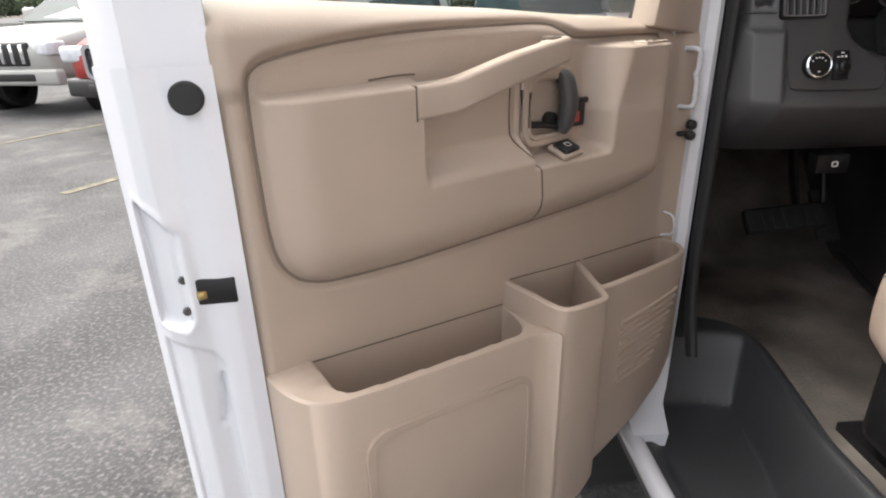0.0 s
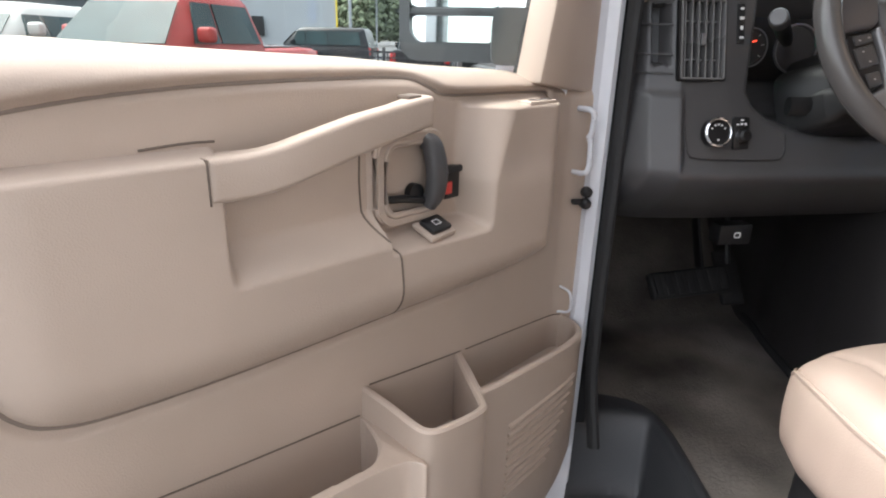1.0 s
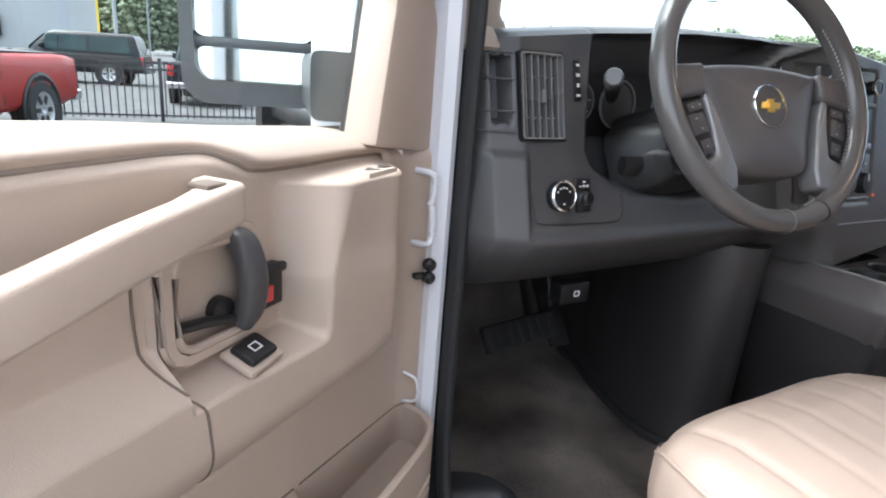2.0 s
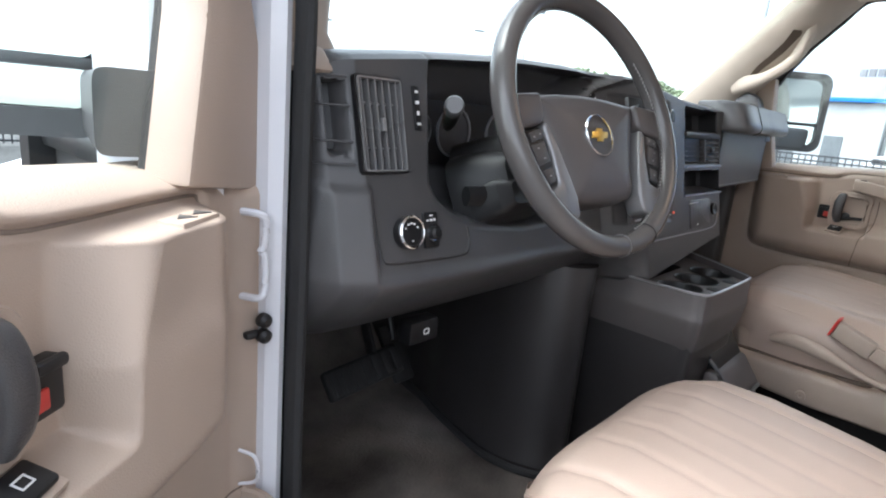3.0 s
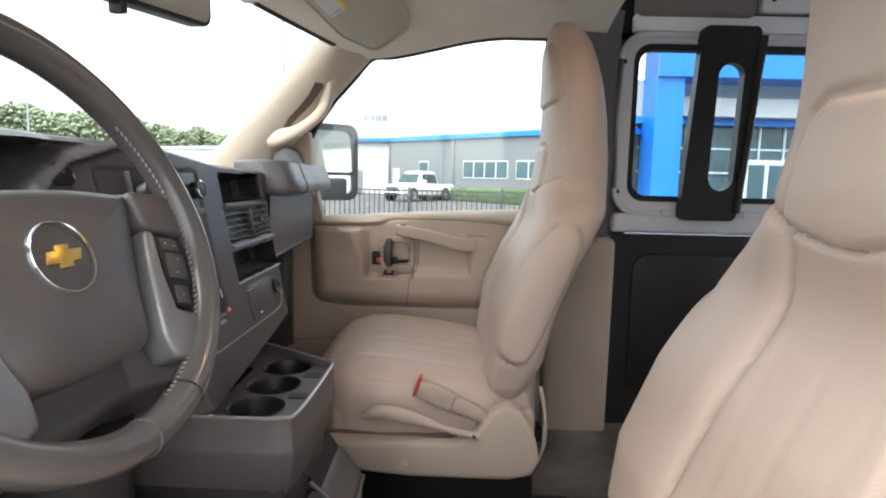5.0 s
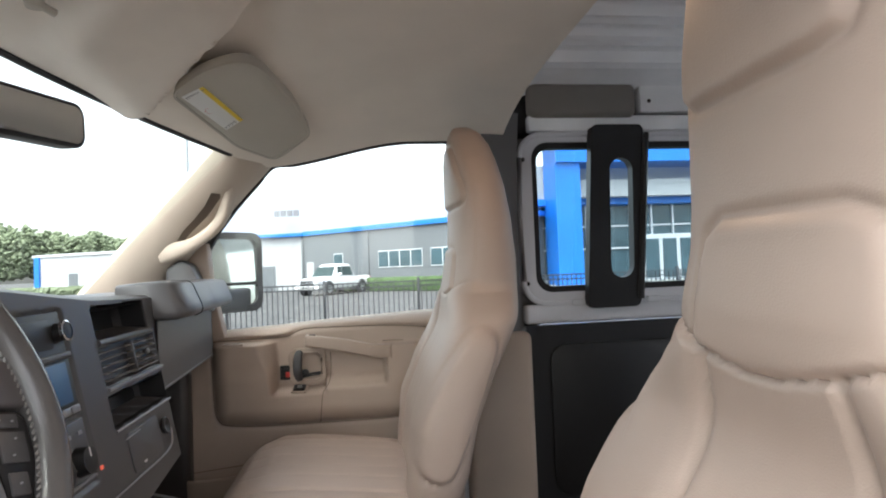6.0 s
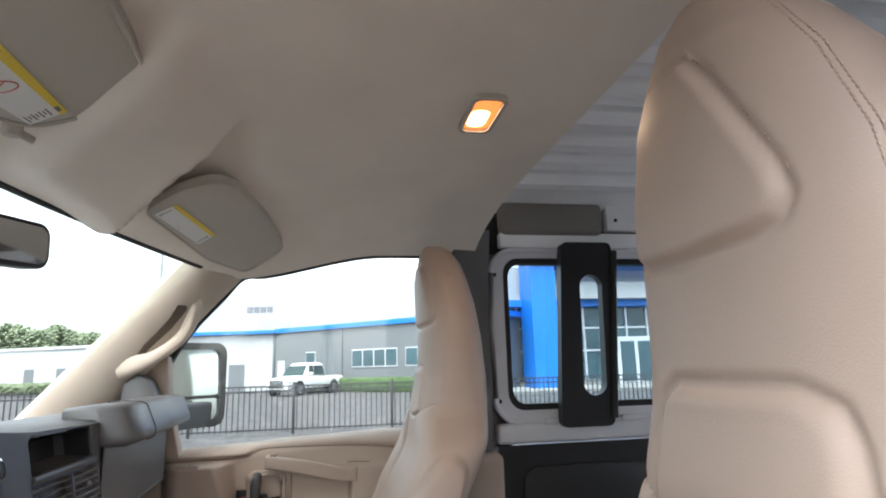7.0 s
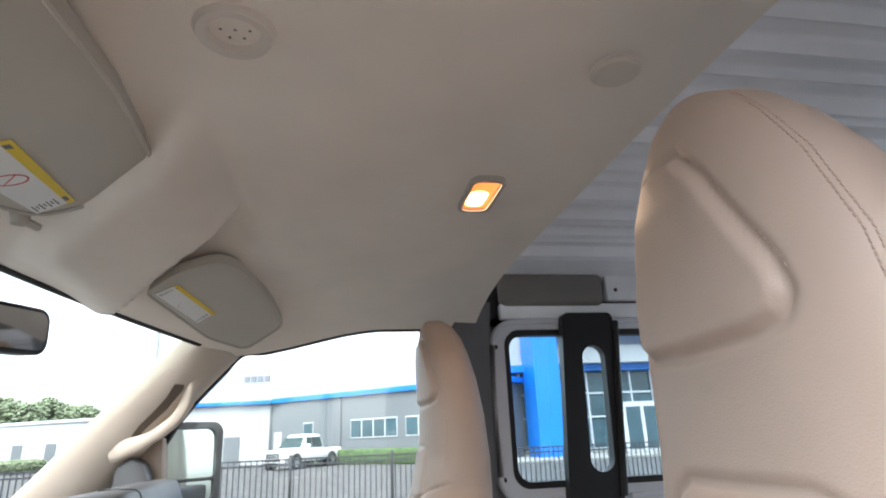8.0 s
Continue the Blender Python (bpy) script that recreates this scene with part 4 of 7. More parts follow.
tadd("upper_lip", tube([(.086, -.001, lvl(1.4062)), (.292, -.001, lvl(1.4062))], .0035, .005, seg=10), DARK, va)
for z, x0, x1, r in ((1.3385, .083, .301, .0030), (1.279, .078, .304, .0018)):
    tadd("bright_strip", tube([(x0, -.0015, lvl(z)), (x1, -.0015, lvl(z))], r, seg=8), SILVER)
def lining(x0, x1, z0, z1, d0, d1):
    """An open box seen from its mouth."""
    bm = box(x0, x1, d0, d1, z0, z1)
    bmesh.ops.delete(bm, geom=[f for f in bm.faces if f.calc_center_median().y < d0 + .001], context="FACES")
    return bm


# black linings put the cubbies' inner shade into colour
for x0, x1, z0, z1 in ((.0895, .2805, 1.4145, 1.4575), (.0815, .3005, 1.2845, 1.3275)):
    tadd("open_cubby", lining(x0, x1, lvl(z0), lvl(z1), .002, .055), BLACK, lab="open cubby lined in black for its inner shade")
# lower flap with its sockets and bright edge
low = tadd("lower_flap", prism(rounded(.120, .062, .008, 5, .165, lvl(1.238)), -.002, .0025, AXES_XZ, .0015), DARK, lab="dark lower flap")
tadd("flap_line", tube([(.098, -.0028, lvl(1.262)), (.150, -.0028, lvl(1.263))], .0012, seg=6), SILVER, low)
tadd("symbol", box(.140, .150, -.0035, -.0024, lvl(1.214), lvl(1.217)), PRINT, low)
for sx in (.250,):
    dadd("socket", lathe([(0, 0), (.014, 0), (.015, .004), (.0125, .006), (.0, .002)], STK @ Matrix.Translation((sx, .0, lvl(1.243))) @ Matrix.Rotation(radians(90), 4, "X"), 24), BLACK, low)
tadd("bright_strip", tube(spline([(-.10, -.003, lvl(1.203)), (.10, -.003, lvl(1.2015)), (.22, -.003, lvl(1.2015)), (.262, -.003, lvl(1.210)), (.275, -.002, lvl(1.232))], 24), .0017, seg=6), SILVER, low)
tadd("warning_lamp", box(.013, .019, -.002, .001, lvl(1.247), lvl(1.252)), glow("lamp_red", (0.6, 0.10, 0.06), 0.10), low, "small red lamp")
# padded shelf and fascia on the passenger's side
pad = []
for x, k in ((.322, .60), (.329, .85), (.340, 1.0), (.455, 1.0), (.462, .95), (.60, .92), (.80, .86), (.828, .5)):
    pad.append([(x, .03 - .118 * k * a, 1.458 + b * (.6 + .4 * k)) for a, b in ((0, .030), (.45, .034), (.76, .031), (.83, .026), (.98, -.016), (1.0, -.026), (.97, -.035), (.86, -.040), (.4, -.042), (0, -.040))])
pd = dadd("padded_shelf", loft(pad), GREY, lab="protruding grey padded shelf", sharp=60)
dadd("shelf_seam", tube([(.4585, .03 - .117 * a, 1.458 + b) for a, b in ((.2, .0325), (.45, .0345), (.76, .0315), (.835, .0260), (.985, -.016), (1.005, -.026), (.975, -.0355), (.86, -.0405))], .0014, seg=5), BLACK, pd)
dadd("fascia", surface(lambda u, v: (u, float(np.interp(u, [.335, .82], [-.042, -.012])), v), np.linspace(.325, .815, 16), np.linspace(1.283, 1.425, 6)), GREY, lab="plain grey fascia of the passenger side")
dadd("fascia_line", tube([(u, float(np.interp(u, [.335, .82], [-.0435, -.0135])), 1.288) for u in (.325, .5, .65, .815)], .0012, seg=6), SILVER)
dadd("fascia_end", prism([(-.008, 1.30), (-.006, 1.43), (.09, 1.43), (.09, 1.30)], .820, .846, AXES_YZ, .003), BLACK)
# column, stalk, brake release, pedals
col = thing("steering_column", pose(-.44, .05, 1.35), "dark grey steering column shroud with lever", "steering column")
cadd = lambda nm, bm, mt, lab="": part(nm, bm, mt, col, lab, False)
ax = Vector((math.sin(.125) * -1, math.cos(.125), -math.tan(.414))).normalized()
c0 = Vector((-.435, -.113, 1.413))
cadd("shroud", tube([c0 + ax * d + Vector((0, 0, -.022)) for d in (.035, .06, .12, .2)], [.036, .042, .048, .055], [.036, .042, .048, .055], seg=20, power=3), SHROUD)
cadd("boot", tube([c0 + ax * d + Vector((0, 0, -.052)) for d in (.09, .12, .17)], [.070, .090, .10], [.040, .052, .060], seg=24, power=4), SHROUD)
cadd("lower_cover", tube([c0 + ax * d + Vector((-.045, 0, -.075)) for d in (.07, .085, .13)], [.030, .045, .05], [.016, .026, .03], seg=16, power=5), SHROUD)
cadd("stalk", tube(spline([(-.52, .075, 1.388), (-.555, .040, 1.398), (-.604, -.008, 1.412)], 10), [.008, .008, .009, .010, .010, .011, .011, .011, .011, .011, .011], seg=14), BLACK)
cadd("stalk_end", tube(spline([(-.602, -.006, 1.4115), (-.614, -.018, 1.415), (-.622, -.026, 1.417)], 8), [.012, .0125, .0125, .0125, .0125, .0125, .0125, .012, .010], seg=18), GREY, "grey stalk end")
cadd("tilt_lever", tube(spline([(-.48, .0, 1.315), (-.53, -.015, 1.302), (-.565, -.01, 1.300)], 8), .010, .014, seg=8), SHROUD)
brk = thing("brake_release", pose(-.559, .066, 1.086), "small black parking brake release handle", "handle")
part("handle", box(-.592, -.532, .045, .075, 1.068, 1.104, .005), BLACK, brk, "", False)
part("symbol", frame_of(rounded(.012, .010, .003, 4, -.560, 1.086), rounded(.008, .006, .002, 4, -.560, 1.086), -.0455, -.0440, AXES_XZ), PRINT, brk, "", False)
ped = thing("brake_pedal", pose(-.45, .3, .88), "wide black rubber brake pedal", "pedal")
part("pad", moved(box(-.095, .095, -.012, .012, -.03, .03, .008, 3), Matrix.Translation((-.455, .30, .888)) @ Matrix.Rotation(radians(-35), 4, "X") @ Matrix.Rotation(radians(-4), 4, "Y")), RUBBER, ped, "", False)
for k in range(7):
    part("rib", moved(box(-.088 + .026 * k, -.072 + .026 * k, -.016, -.011, -.024, .024, .002), Matrix.Translation((-.455, .30, .888)) @ Matrix.Rotation(radians(-35), 4, "X") @ Matrix.Rotation(radians(-4), 4, "Y")), RUBBER, ped, "", False)
part("arm", tube(spline([(-.42, .31, .89), (-.42, .36, 1.0), (-.42, .40, 1.12)], 8), .008, .014, seg=8), BLACK, ped, "", False)
acc = thing("throttle_pedal", pose(-.31, .36, .86), "narrow black throttle pedal", "pedal")
part("pad", moved(box(-.028, .028, -.008, .008, -.065, .065, .006), Matrix.Translation((-.315, .36, .87)) @ Matrix.Rotation(radians(-35), 4, "X")), RUBBER, acc, "", False)
part("arm", tube([(-.315, .37, .90), (-.315, .42, 1.05)], .007, seg=8), BLACK, acc, "", False)

# ---- steering wheel ----
HUB = material("hub_plastic", (0.088, 0.080, 0.080), 0.4, vary=0.08, grain=0.15, grain_scale=800, fine="VORONOI")
THREAD = material("grey_thread", (0.26, 0.25, 0.24), 0.6)
WHEEL_M = Matrix.Translation((-.435, -.113, 1.413)) @ Matrix.Rotation(-.125, 4, "Z") @ Matrix.Rotation(radians(90) - .414, 4, "X")
wheel = thing("steering_wheel", WHEEL_M, "dark grey leather steering wheel with four spokes", "steering wheel")
wadd = lambda nm, bm, mt, parent=None, lab="", sharp=38: part(nm, bm, mt, parent or wheel, lab, True, sharp)
A = np.linspace(0, 2 * math.pi, 120, endpoint=False)
rim = wadd("rim", tube([(.1715 * math.cos(a), .1715 * math.sin(a), 0) for a in A], .0150, .0165, seg=18, closed=True), WHEEL, lab="dark leather rim")
for a in (-90, -68):
    c, s = math.cos(radians(a)), math.sin(radians(a))
    ring = [(c * (.1715 + .0156 * math.cos(b)), s * (.1715 + .0156 * math.cos(b)), .0171 * math.sin(b)) for b in np.linspace(0, 2 * math.pi, 20, endpoint=False)]
    wadd("rim_seam", tube(ring, .0009, up=(c, s, .3), seg=5, closed=True), BLACK if a != -90 else GREY, rim)
bm = None
for k in range(52):
    a = radians(-75 + 112 * k / 51)
    piece = moved(box(-.0027, .0027, -.0008, .0008, -.0007, .0007), Matrix.Translation((.1563 * math.cos(a), .1563 * math.sin(a), .0030)) @ Matrix.Rotation(a + .9, 4, "Z"))
    bm = piece if bm is None else join(bm, piece)
wadd("stitching", bm, THREAD, rim, "grey thread stitches")
outline = [(-.112, .030), (-.10, .033), (-.05, .0385), (0, .0400), (.05, .0385), (.10, .033), (.112, .030), (.101, -.003), (.086, -.04), (.075, -.075), (.069, -.098), (.054, -.109), (0, -.113), (-.054, -.109), (-.069, -.098), (-.075, -.075), (-.086, -.04), (-.101, -.003)]
oc = [(p.x, p.y) for p in spline([(x, y, 0) for x, y in outline] + [(*outline[0], 0)], 90)][:-1]
rings = []
for f, z in ((.97, -.055), (1.0, -.03), (1.0, -.012), (.985, -.002), (.955, .003), (.85, .008), (.60, .013), (.30, .0145), (.05, .015)):
    rings.append([(x * f, -.03 + (y + .03) * f, z - .010) for x, y in oc])
pad_w = wadd("airbag_pad", loft(rings), HUB, lab="dark grey airbag cover", sharp=50)
bar = [(.104, .0315), (.135, .028), (.160, .026), (.164, .0), (.160, -.022), (.140, -.016), (.114, -.011), (.105, -.003)]
arm = [(.113, -.012), (.104, -.006), (.090, -.040), (.079, -.075), (.071, -.104), (.073, -.128), (.094, -.136), (.122, -.110), (.128, -.098), (.101, -.086), (.104, -.050)]
for sg in (1, -1):
    bm = prism([(sg * x, y) for x, y in bar], -.030, .003, None, .008, 3)
    wadd("spoke", bm, HUB, lab="broad upper spoke")
    wadd("spoke_trim", prism([(sg * x, y) for x, y in arm], -.028, .004, None, .006, 3), SATIN, lab="satin grey lower spoke")
    sw = wadd("switch_pod", prism([(sg * x, y) for x, y in ((.116, -.013), (.146, -.020), (.153, -.030), (.146, -.062), (.124, -.094), (.103, -.082), (.107, -.050))], -.02, .001, None, .004), BLACK, lab="black thumb switch pod")
    for bx, by, bw, bh in ((.129, -.026, .024, .012), (.126, -.048, .026, .026), (.117, -.076, .018, .018)):
        wadd("button", moved(box(-bw / 2, bw / 2, -bh / 2, bh / 2, -.001, .002, .0016), Matrix.Translation((sg * bx, by, .001)) @ Matrix.Rotation(radians(-16 * sg), 4, "Z")), DARK, sw)
    for bx, by in ((.122, -.024), (.134, -.028), (.130, -.042), (.122, -.054), (.117, -.076)):
        wadd("symbol", box(sg * bx - .0014, sg * bx + .0014, by - .0008, by + .0008, .0026, .0034), SILVER, sw)
EM = Matrix.Translation((-.004, -.0215, .0052)) @ Matrix.Diagonal((1.08, 1.08, 1, 1))
em = wadd("badge_ring", lathe([(.0246, -.004), (.027, -.004), (.027, .001), (.0262, .0024), (.0252, .002), (.0246, 0)], EM, 40), CHROME, pad_w, "chrome badge ring")
wadd("badge_disc", lathe([(0, -.003), (.0250, -.003), (.0250, -.0005), (0, .0005)], EM, 40), DARK, em)
GOLD = material("gold_enamel", (0.62, 0.40, 0.09), 0.3, metal=0.6, vary=0.05)
wadd("badge_mark", moved(prism([(-.017, -.004), (-.013, .0045), (-.006, .0045), (-.0045, .0085), (.007, .0085), (.0055, .0045), (.017, .0045), (.013, -.004), (.006, -.004), (.0045, -.008), (-.007, -.008), (-.0055, -.004)], .0, .0025, None, .0006), EM), GOLD, em, "gold plain cross-shaped badge")

# ---- engine cover and cup holder tray ----
console = thing("engine_cover", pose(0.05, 0.1, 0.72), "dark grey engine cover with cup holder tray", "console")
kadd = lambda nm, bm, mt, parent=None, lab="", sharp=38: part(nm, bm, mt, parent or console, lab, False, sharp)


def cover_ring(z, k):
    """The rounded nose on the driver's side, drawn out to the firewall."""
    pts = [(.20, .05), (-.10, .04), (-.14, .02), (-.175, -.018), (-.21, -.026), (-.245, .0), (-.268, .05), (-.275, .11), (-.262, .18), (-.232, .29), (-.19, .42), (-.18, .68), (.28, .68), (.26, .3)]
    pts = [(p.x, p.y) for p in spline([(*q, 0) for q in pts], 84)]
    return [(x + .02 * k * (x < -.15), y, z) for x, y in pts]


kadd("cover", loft([cover_ring(z, k) for z, k in ((.715, -.6), (.735, -.4), (.76, .0), (.85, .0), (1.0, .1), (1.10, .3), (1.15, .6))]), COVER, lab="dark moulded engine cover with a rounded nose", sharp=60)
kadd("edge_strip", tube(spline([(-.18, .50, .732), (-.195, .41, .732), (-.240, .29, .732), (-.272, .18, .732), (-.286, .11, .732), (-.278, .04, .732), (-.25, -.015, .732), (-.20, -.04, .732)], 40), .010, .010, seg=8), RUBBER, lab="black rubber strip along the floor")
tr = [(-.122, .03), (-.126, -.15), (-.121, -.195), (-.096, -.213), (.09, -.219), (.126, -.213), (.150, -.186), (.235, -.06), (.250, .0)]
trp = [(p.x, p.y) for p in spline([(x, y, 0) for x, y in tr], 42)]
rings = []
for f, z in ((.90, 1.02), (.955, 1.045), (.985, 1.068), (1.0, 1.080), (1.0, 1.088), (.985, 1.094), (.985, 1.122), (.98, 1.132), (.96, 1.134), (.950, 1.130), (.948, 1.118)):
    rings.append([(.02 + (x - .02) * f, -.09 + (y + .09) * f, z) for x, y in trp])
tray = kadd("tray", loft(rings, True, False), CONSOLE, lab="dark cup holder tray with a pale rim", sharp=30)
kadd("tray_rim", tube([(.02 + (x - .02) * .972, -.09 + (y + .09) * .972, 1.1335) for x, y in trp], .0028, seg=6), SILVER, tray, "pale tray edge")
HOLES = [((-.052, -.136), .040), ((.042, -.134), .041), ((.132, -.132), .040)]
plate = bmesh.new()
loops = [[(.02 + (x - .02) * .950, -.09 + (y + .09) * .950) for x, y in trp]]
loops += [[(cx + r * math.cos(a), cy + r * math.sin(a)) for a in np.linspace(0, 2 * math.pi, 36, endpoint=False)] for (cx, cy), r in HOLES]
loops += [rounded(.21, .050, .012, 5, .02, -.050)]
edges = []
for lp in loops:
    vs = [plate.verts.new((x, y, 1.120)) for x, y in lp]
    edges += [plate.edges.new((vs[i], vs[(i + 1) % len(vs)])) for i in range(len(vs))]
bmesh.ops.triangle_fill(plate, use_beauty=True, edges=edges)
kadd("tray_plate", plate, CONSOLE, tray)
for (cx, cy), r in HOLES:
    kadd("cup_holder", lathe([(0, -.050), (r * .86, -.050), (r * .90, -.045), (r * .985, -.002), (r, .0), (r + .002, .0016), (r + .004, .0004)], Matrix.Translation((cx, cy, 1.120)), 36), BLACK, tray, "round black cup well")
wl0 = rounded(.21, .050, .012, 5, .02, -.050)
kadd("long_well", loft([[(.02 + (x - .02) * f, -.050 + (y + .050) * f, z) for x, y in wl0] for f, z in ((1.0, 1.120), (.97, 1.10), (.95, 1.075), (.5, 1.075), (.02, 1.075))], True, False), BLACK, tray, "long black tray well")
kadd("coin_slot", prism(rounded(.022, .03, .006, 4, -.004, -.186), 1.1195, 1.1212), BLACK, tray)
kadd("coin_slot", prism(rounded(.022, .03, .006, 4, .090, -.186), 1.1195, 1.1212), BLACK, tray)
kadd("tray_post", tube([(.07, -.005, 1.12), (.07, .0, 1.175)], .016, .010, seg=10), DARK, tray)
kadd("console_body", loft([[(.0 + (x - .0) * f, -.05 + (y + .05) * f, z) for x, y in trp] for f, z in ((.84, .72), (.86, .80), (.89, .95), (.90, 1.03))]), COVER, lab="dark console body under the tray", sharp=60)
bin_ = kadd("storage_bin", prism([(-.262, .725), (-.262, .91), (-.225, .962), (-.20, .962), (-.20, .725)], -.02, .165, AXES_YZ, .008), CONSOLE, lab="dark storage bin with a sloping lip")
kadd("bin_mouth", prism([(-.255, .90), (-.222, .955), (-.175, 1.03), (-.170, .90)], .0, .155, AXES_YZ), BLACK, bin_)
kadd("bin_lip", tube(spline([(-.016, -.206, .985), (-.014, -.230, .962), (-.010, -.262, .918), (.05, -.266, .908), (.158, -.264, .905)], 24), .004, seg=6), GREY, bin_)

# ---- fittings overhead and along the sides ----
def on_liner(x, y, d):
    return (x, y, liner_z(x, y) - d)


def round_poly(pts, r, k=6):
    """A closed outline with each corner rounded off."""
    out, n = [], len(pts)
    for i in range(n):
        a, b, c = (Vector((*pts[q % n], 0)) for q in (i - 1, i, i + 1))
        p, q = b + (a - b).normalized() * min(r, (a - b).length * .45), b + (c - b).normalized() * min(r, (c - b).length * .45)
        out += [p.lerp(b, t).lerp(b.lerp(q, t), t) for t in np.linspace(0, 1, k)]
    return out


def make_visor(name, corners, label_quad, pivot, label):
    v = thing(name, pose(*pivot), label, "sun visor")
    pts = round_poly(corners, .028)
    c = Vector((sum(p.x for p in pts) / len(pts), sum(p.y for p in pts) / len(pts), 0))
    rings = []
    for f, d in ((.90, .004), (.99, .006), (1.0, .012), (1.0, .020), (.985, .0255), (.95, .028), (.6, .029), (.15, .029)):
        rings.append([on_liner((c + (p - c) * f).x, (c + (p - c) * f).y, d) for p in pts])
    body = part("blade", loft(rings), VISOR, v, "", False, 50)
    part("edge_bead", tube([on_liner(p.x, p.y, .026) for p in pts], .0035, seg=6, closed=True), VISOR, body, "", False)
    a, b, e, g = [Vector((*q, 0)) for q in label_quad]

    def quad(u0, u1, v0, v1, d):
        cs = [a.lerp(b, u).lerp(g.lerp(e, u), w) for u, w in ((u0, v0), (u1, v0), (u1, v1), (u0, v1))]
        bm = bmesh.new()
        lo = [bm.verts.new(on_liner(q.x, q.y, d)) for q in cs]
        hi = [bm.verts.new(on_liner(q.x, q.y, d - .001)) for q in cs]
        bm.faces.new(lo), bm.faces.new(hi[::-1])
        for i in range(4):
            bm.faces.new((lo[i], lo[(i + 1) % 4], hi[(i + 1) % 4], hi[i]))
        return bm
    lab = part("warning_label", quad(0, 1, 0, 1, .0305), PAPER, v, "white warning label with a yellow strip", False)
    part("yellow_strip", quad(0, 1, 0, .19, .0311), YELLOW, lab, "", False)
    for k in range(7):
        part("text_bar", quad(.04, .34 - .02 * (k % 3), .34 + .09 * k, .38 + .09 * k, .0311), INK, lab, "", False)
        part("text_bar", quad(.60, .97 - .03 * (k % 2), .34 + .09 * k, .38 + .09 * k, .0311), INK, lab, "", False)
    part("text_bar", quad(.05, .30, .07, .18, .0316), INK, lab, "", False)
    part("text_bar", quad(.62, .95, .07, .18, .0316), INK, lab, "", False)
    cc = a.lerp(b, .47).lerp(g.lerp(e, .47), .62)
    du, dv = (b - a) * .075, (g - a) * .26
    part("red_ring", tube([on_liner(*(cc + du * math.cos(t) + dv * math.sin(t)).xy, .0318) for t in np.linspace(0, 2 * math.pi, 28, endpoint=False)], .0012, seg=5, closed=True), RED, lab, "", False)
    part("red_slash", tube([on_liner(*(cc + du * s + dv * s * .7).xy, .0318) for s in (-.8, .8)], .001, seg=5), RED, lab, "", False)
    px, py = pivot[0], pivot[1]
    part("pivot_rod", join(tube([on_liner(px - .012, py + .006, .020), on_liner(px + .012, py - .006, .026)], .006, seg=10), lathe([(0, -.014), (.010, -.012), (.013, .0), (.013, .010), (0, .012)], Matrix.Translation(on_liner(px - .014, py + .008, .016)), 16)), VISOR, v, "taupe pivot rod", False)
    return v


LINER_RING = material("moulded_taupe_plastic", (0.62, 0.562, 0.495), 0.7, vary=0.05, grain=0.2, grain_scale=700)
VISOR = material("visor_cloth", (0.48, 0.45, 0.39), 0.9, vary=0.04, grain=0.4, grain_scale=900)
PAPER = material("label_paper", (0.72, 0.72, 0.70), 0.6, vary=0.02)
YELLOW = material("label_yellow", (0.75, 0.55, 0.05), 0.6, vary=0.02)
INK = material("label_ink", (0.16, 0.16, 0.17), 0.7, vary=0.05)
make_visor("sun_visor", [(.388, -.056), (.330, -.136), (.318, -.205), (.358, -.234), (.545, -.278), (.690, -.302), (.755, -.200), (.655, -.124)], [(.378, -.121), (.545, -.163), (.568, -.121), (.397, -.074)], (.372, -.036, 1.87), "taupe passenger sun visor folded up, with a warning label")
make_visor("sun_visor", [(-.775, -.10), (-.70, -.245), (-.252, -.215), (-.105, -.205), (-.060, -.178), (.010, -.088), (.018, -.02), (-.05, .012), (-.45, -.02), (-.66, -.07)], [(-.205, -.093), (-.022, -.084), (.002, -.028), (-.20, -.016)], (.045, .0, 1.88), "taupe driver's sun visor folded up, with a warning label")

dome = thing("dome_lamp", pose(.01, -.667, 1.94), "lit rectangular ceiling lamp with an amber lens", "ceiling lamp")
rot = Matrix.Translation((.015, -.667, 1.9435)) @ Matrix.Rotation(radians(0), 4, "Z")
part("lamp_frame", frame_of(rounded(.135, .056, .018, 6), rounded(.118, .044, .013, 6), -.013, .003, rot), VISOR, dome, "taupe lamp surround", False)
LENS = glow("lamp_lens", (1.0, 0.27, 0.06), 0.25)
part("lens", prism(rounded(.116, .042, .013, 6), -.008, -.002, rot), LENS, dome, "amber glowing lens", False)
part("bulb_glow", prism(rounded(.062, .030, .013, 6, .016, .003), -.0088, -.0081, rot), glow("bulb_light", (1.0, 0.74, 0.36), 1.3), dome, "bright bulb spot", False)
bulb = bpy.data.lights.new("dome_bulb", "AREA")
bulb.shape, bulb.size, bulb.size_y, bulb.energy, bulb.color = "RECTANGLE", .10, .036, 0.16, (1.0, 0.68, 0.44)
lamp = new("dome_bulb", bulb)
lamp.matrix_world = Matrix.Translation((.015, -.667, 1.932))
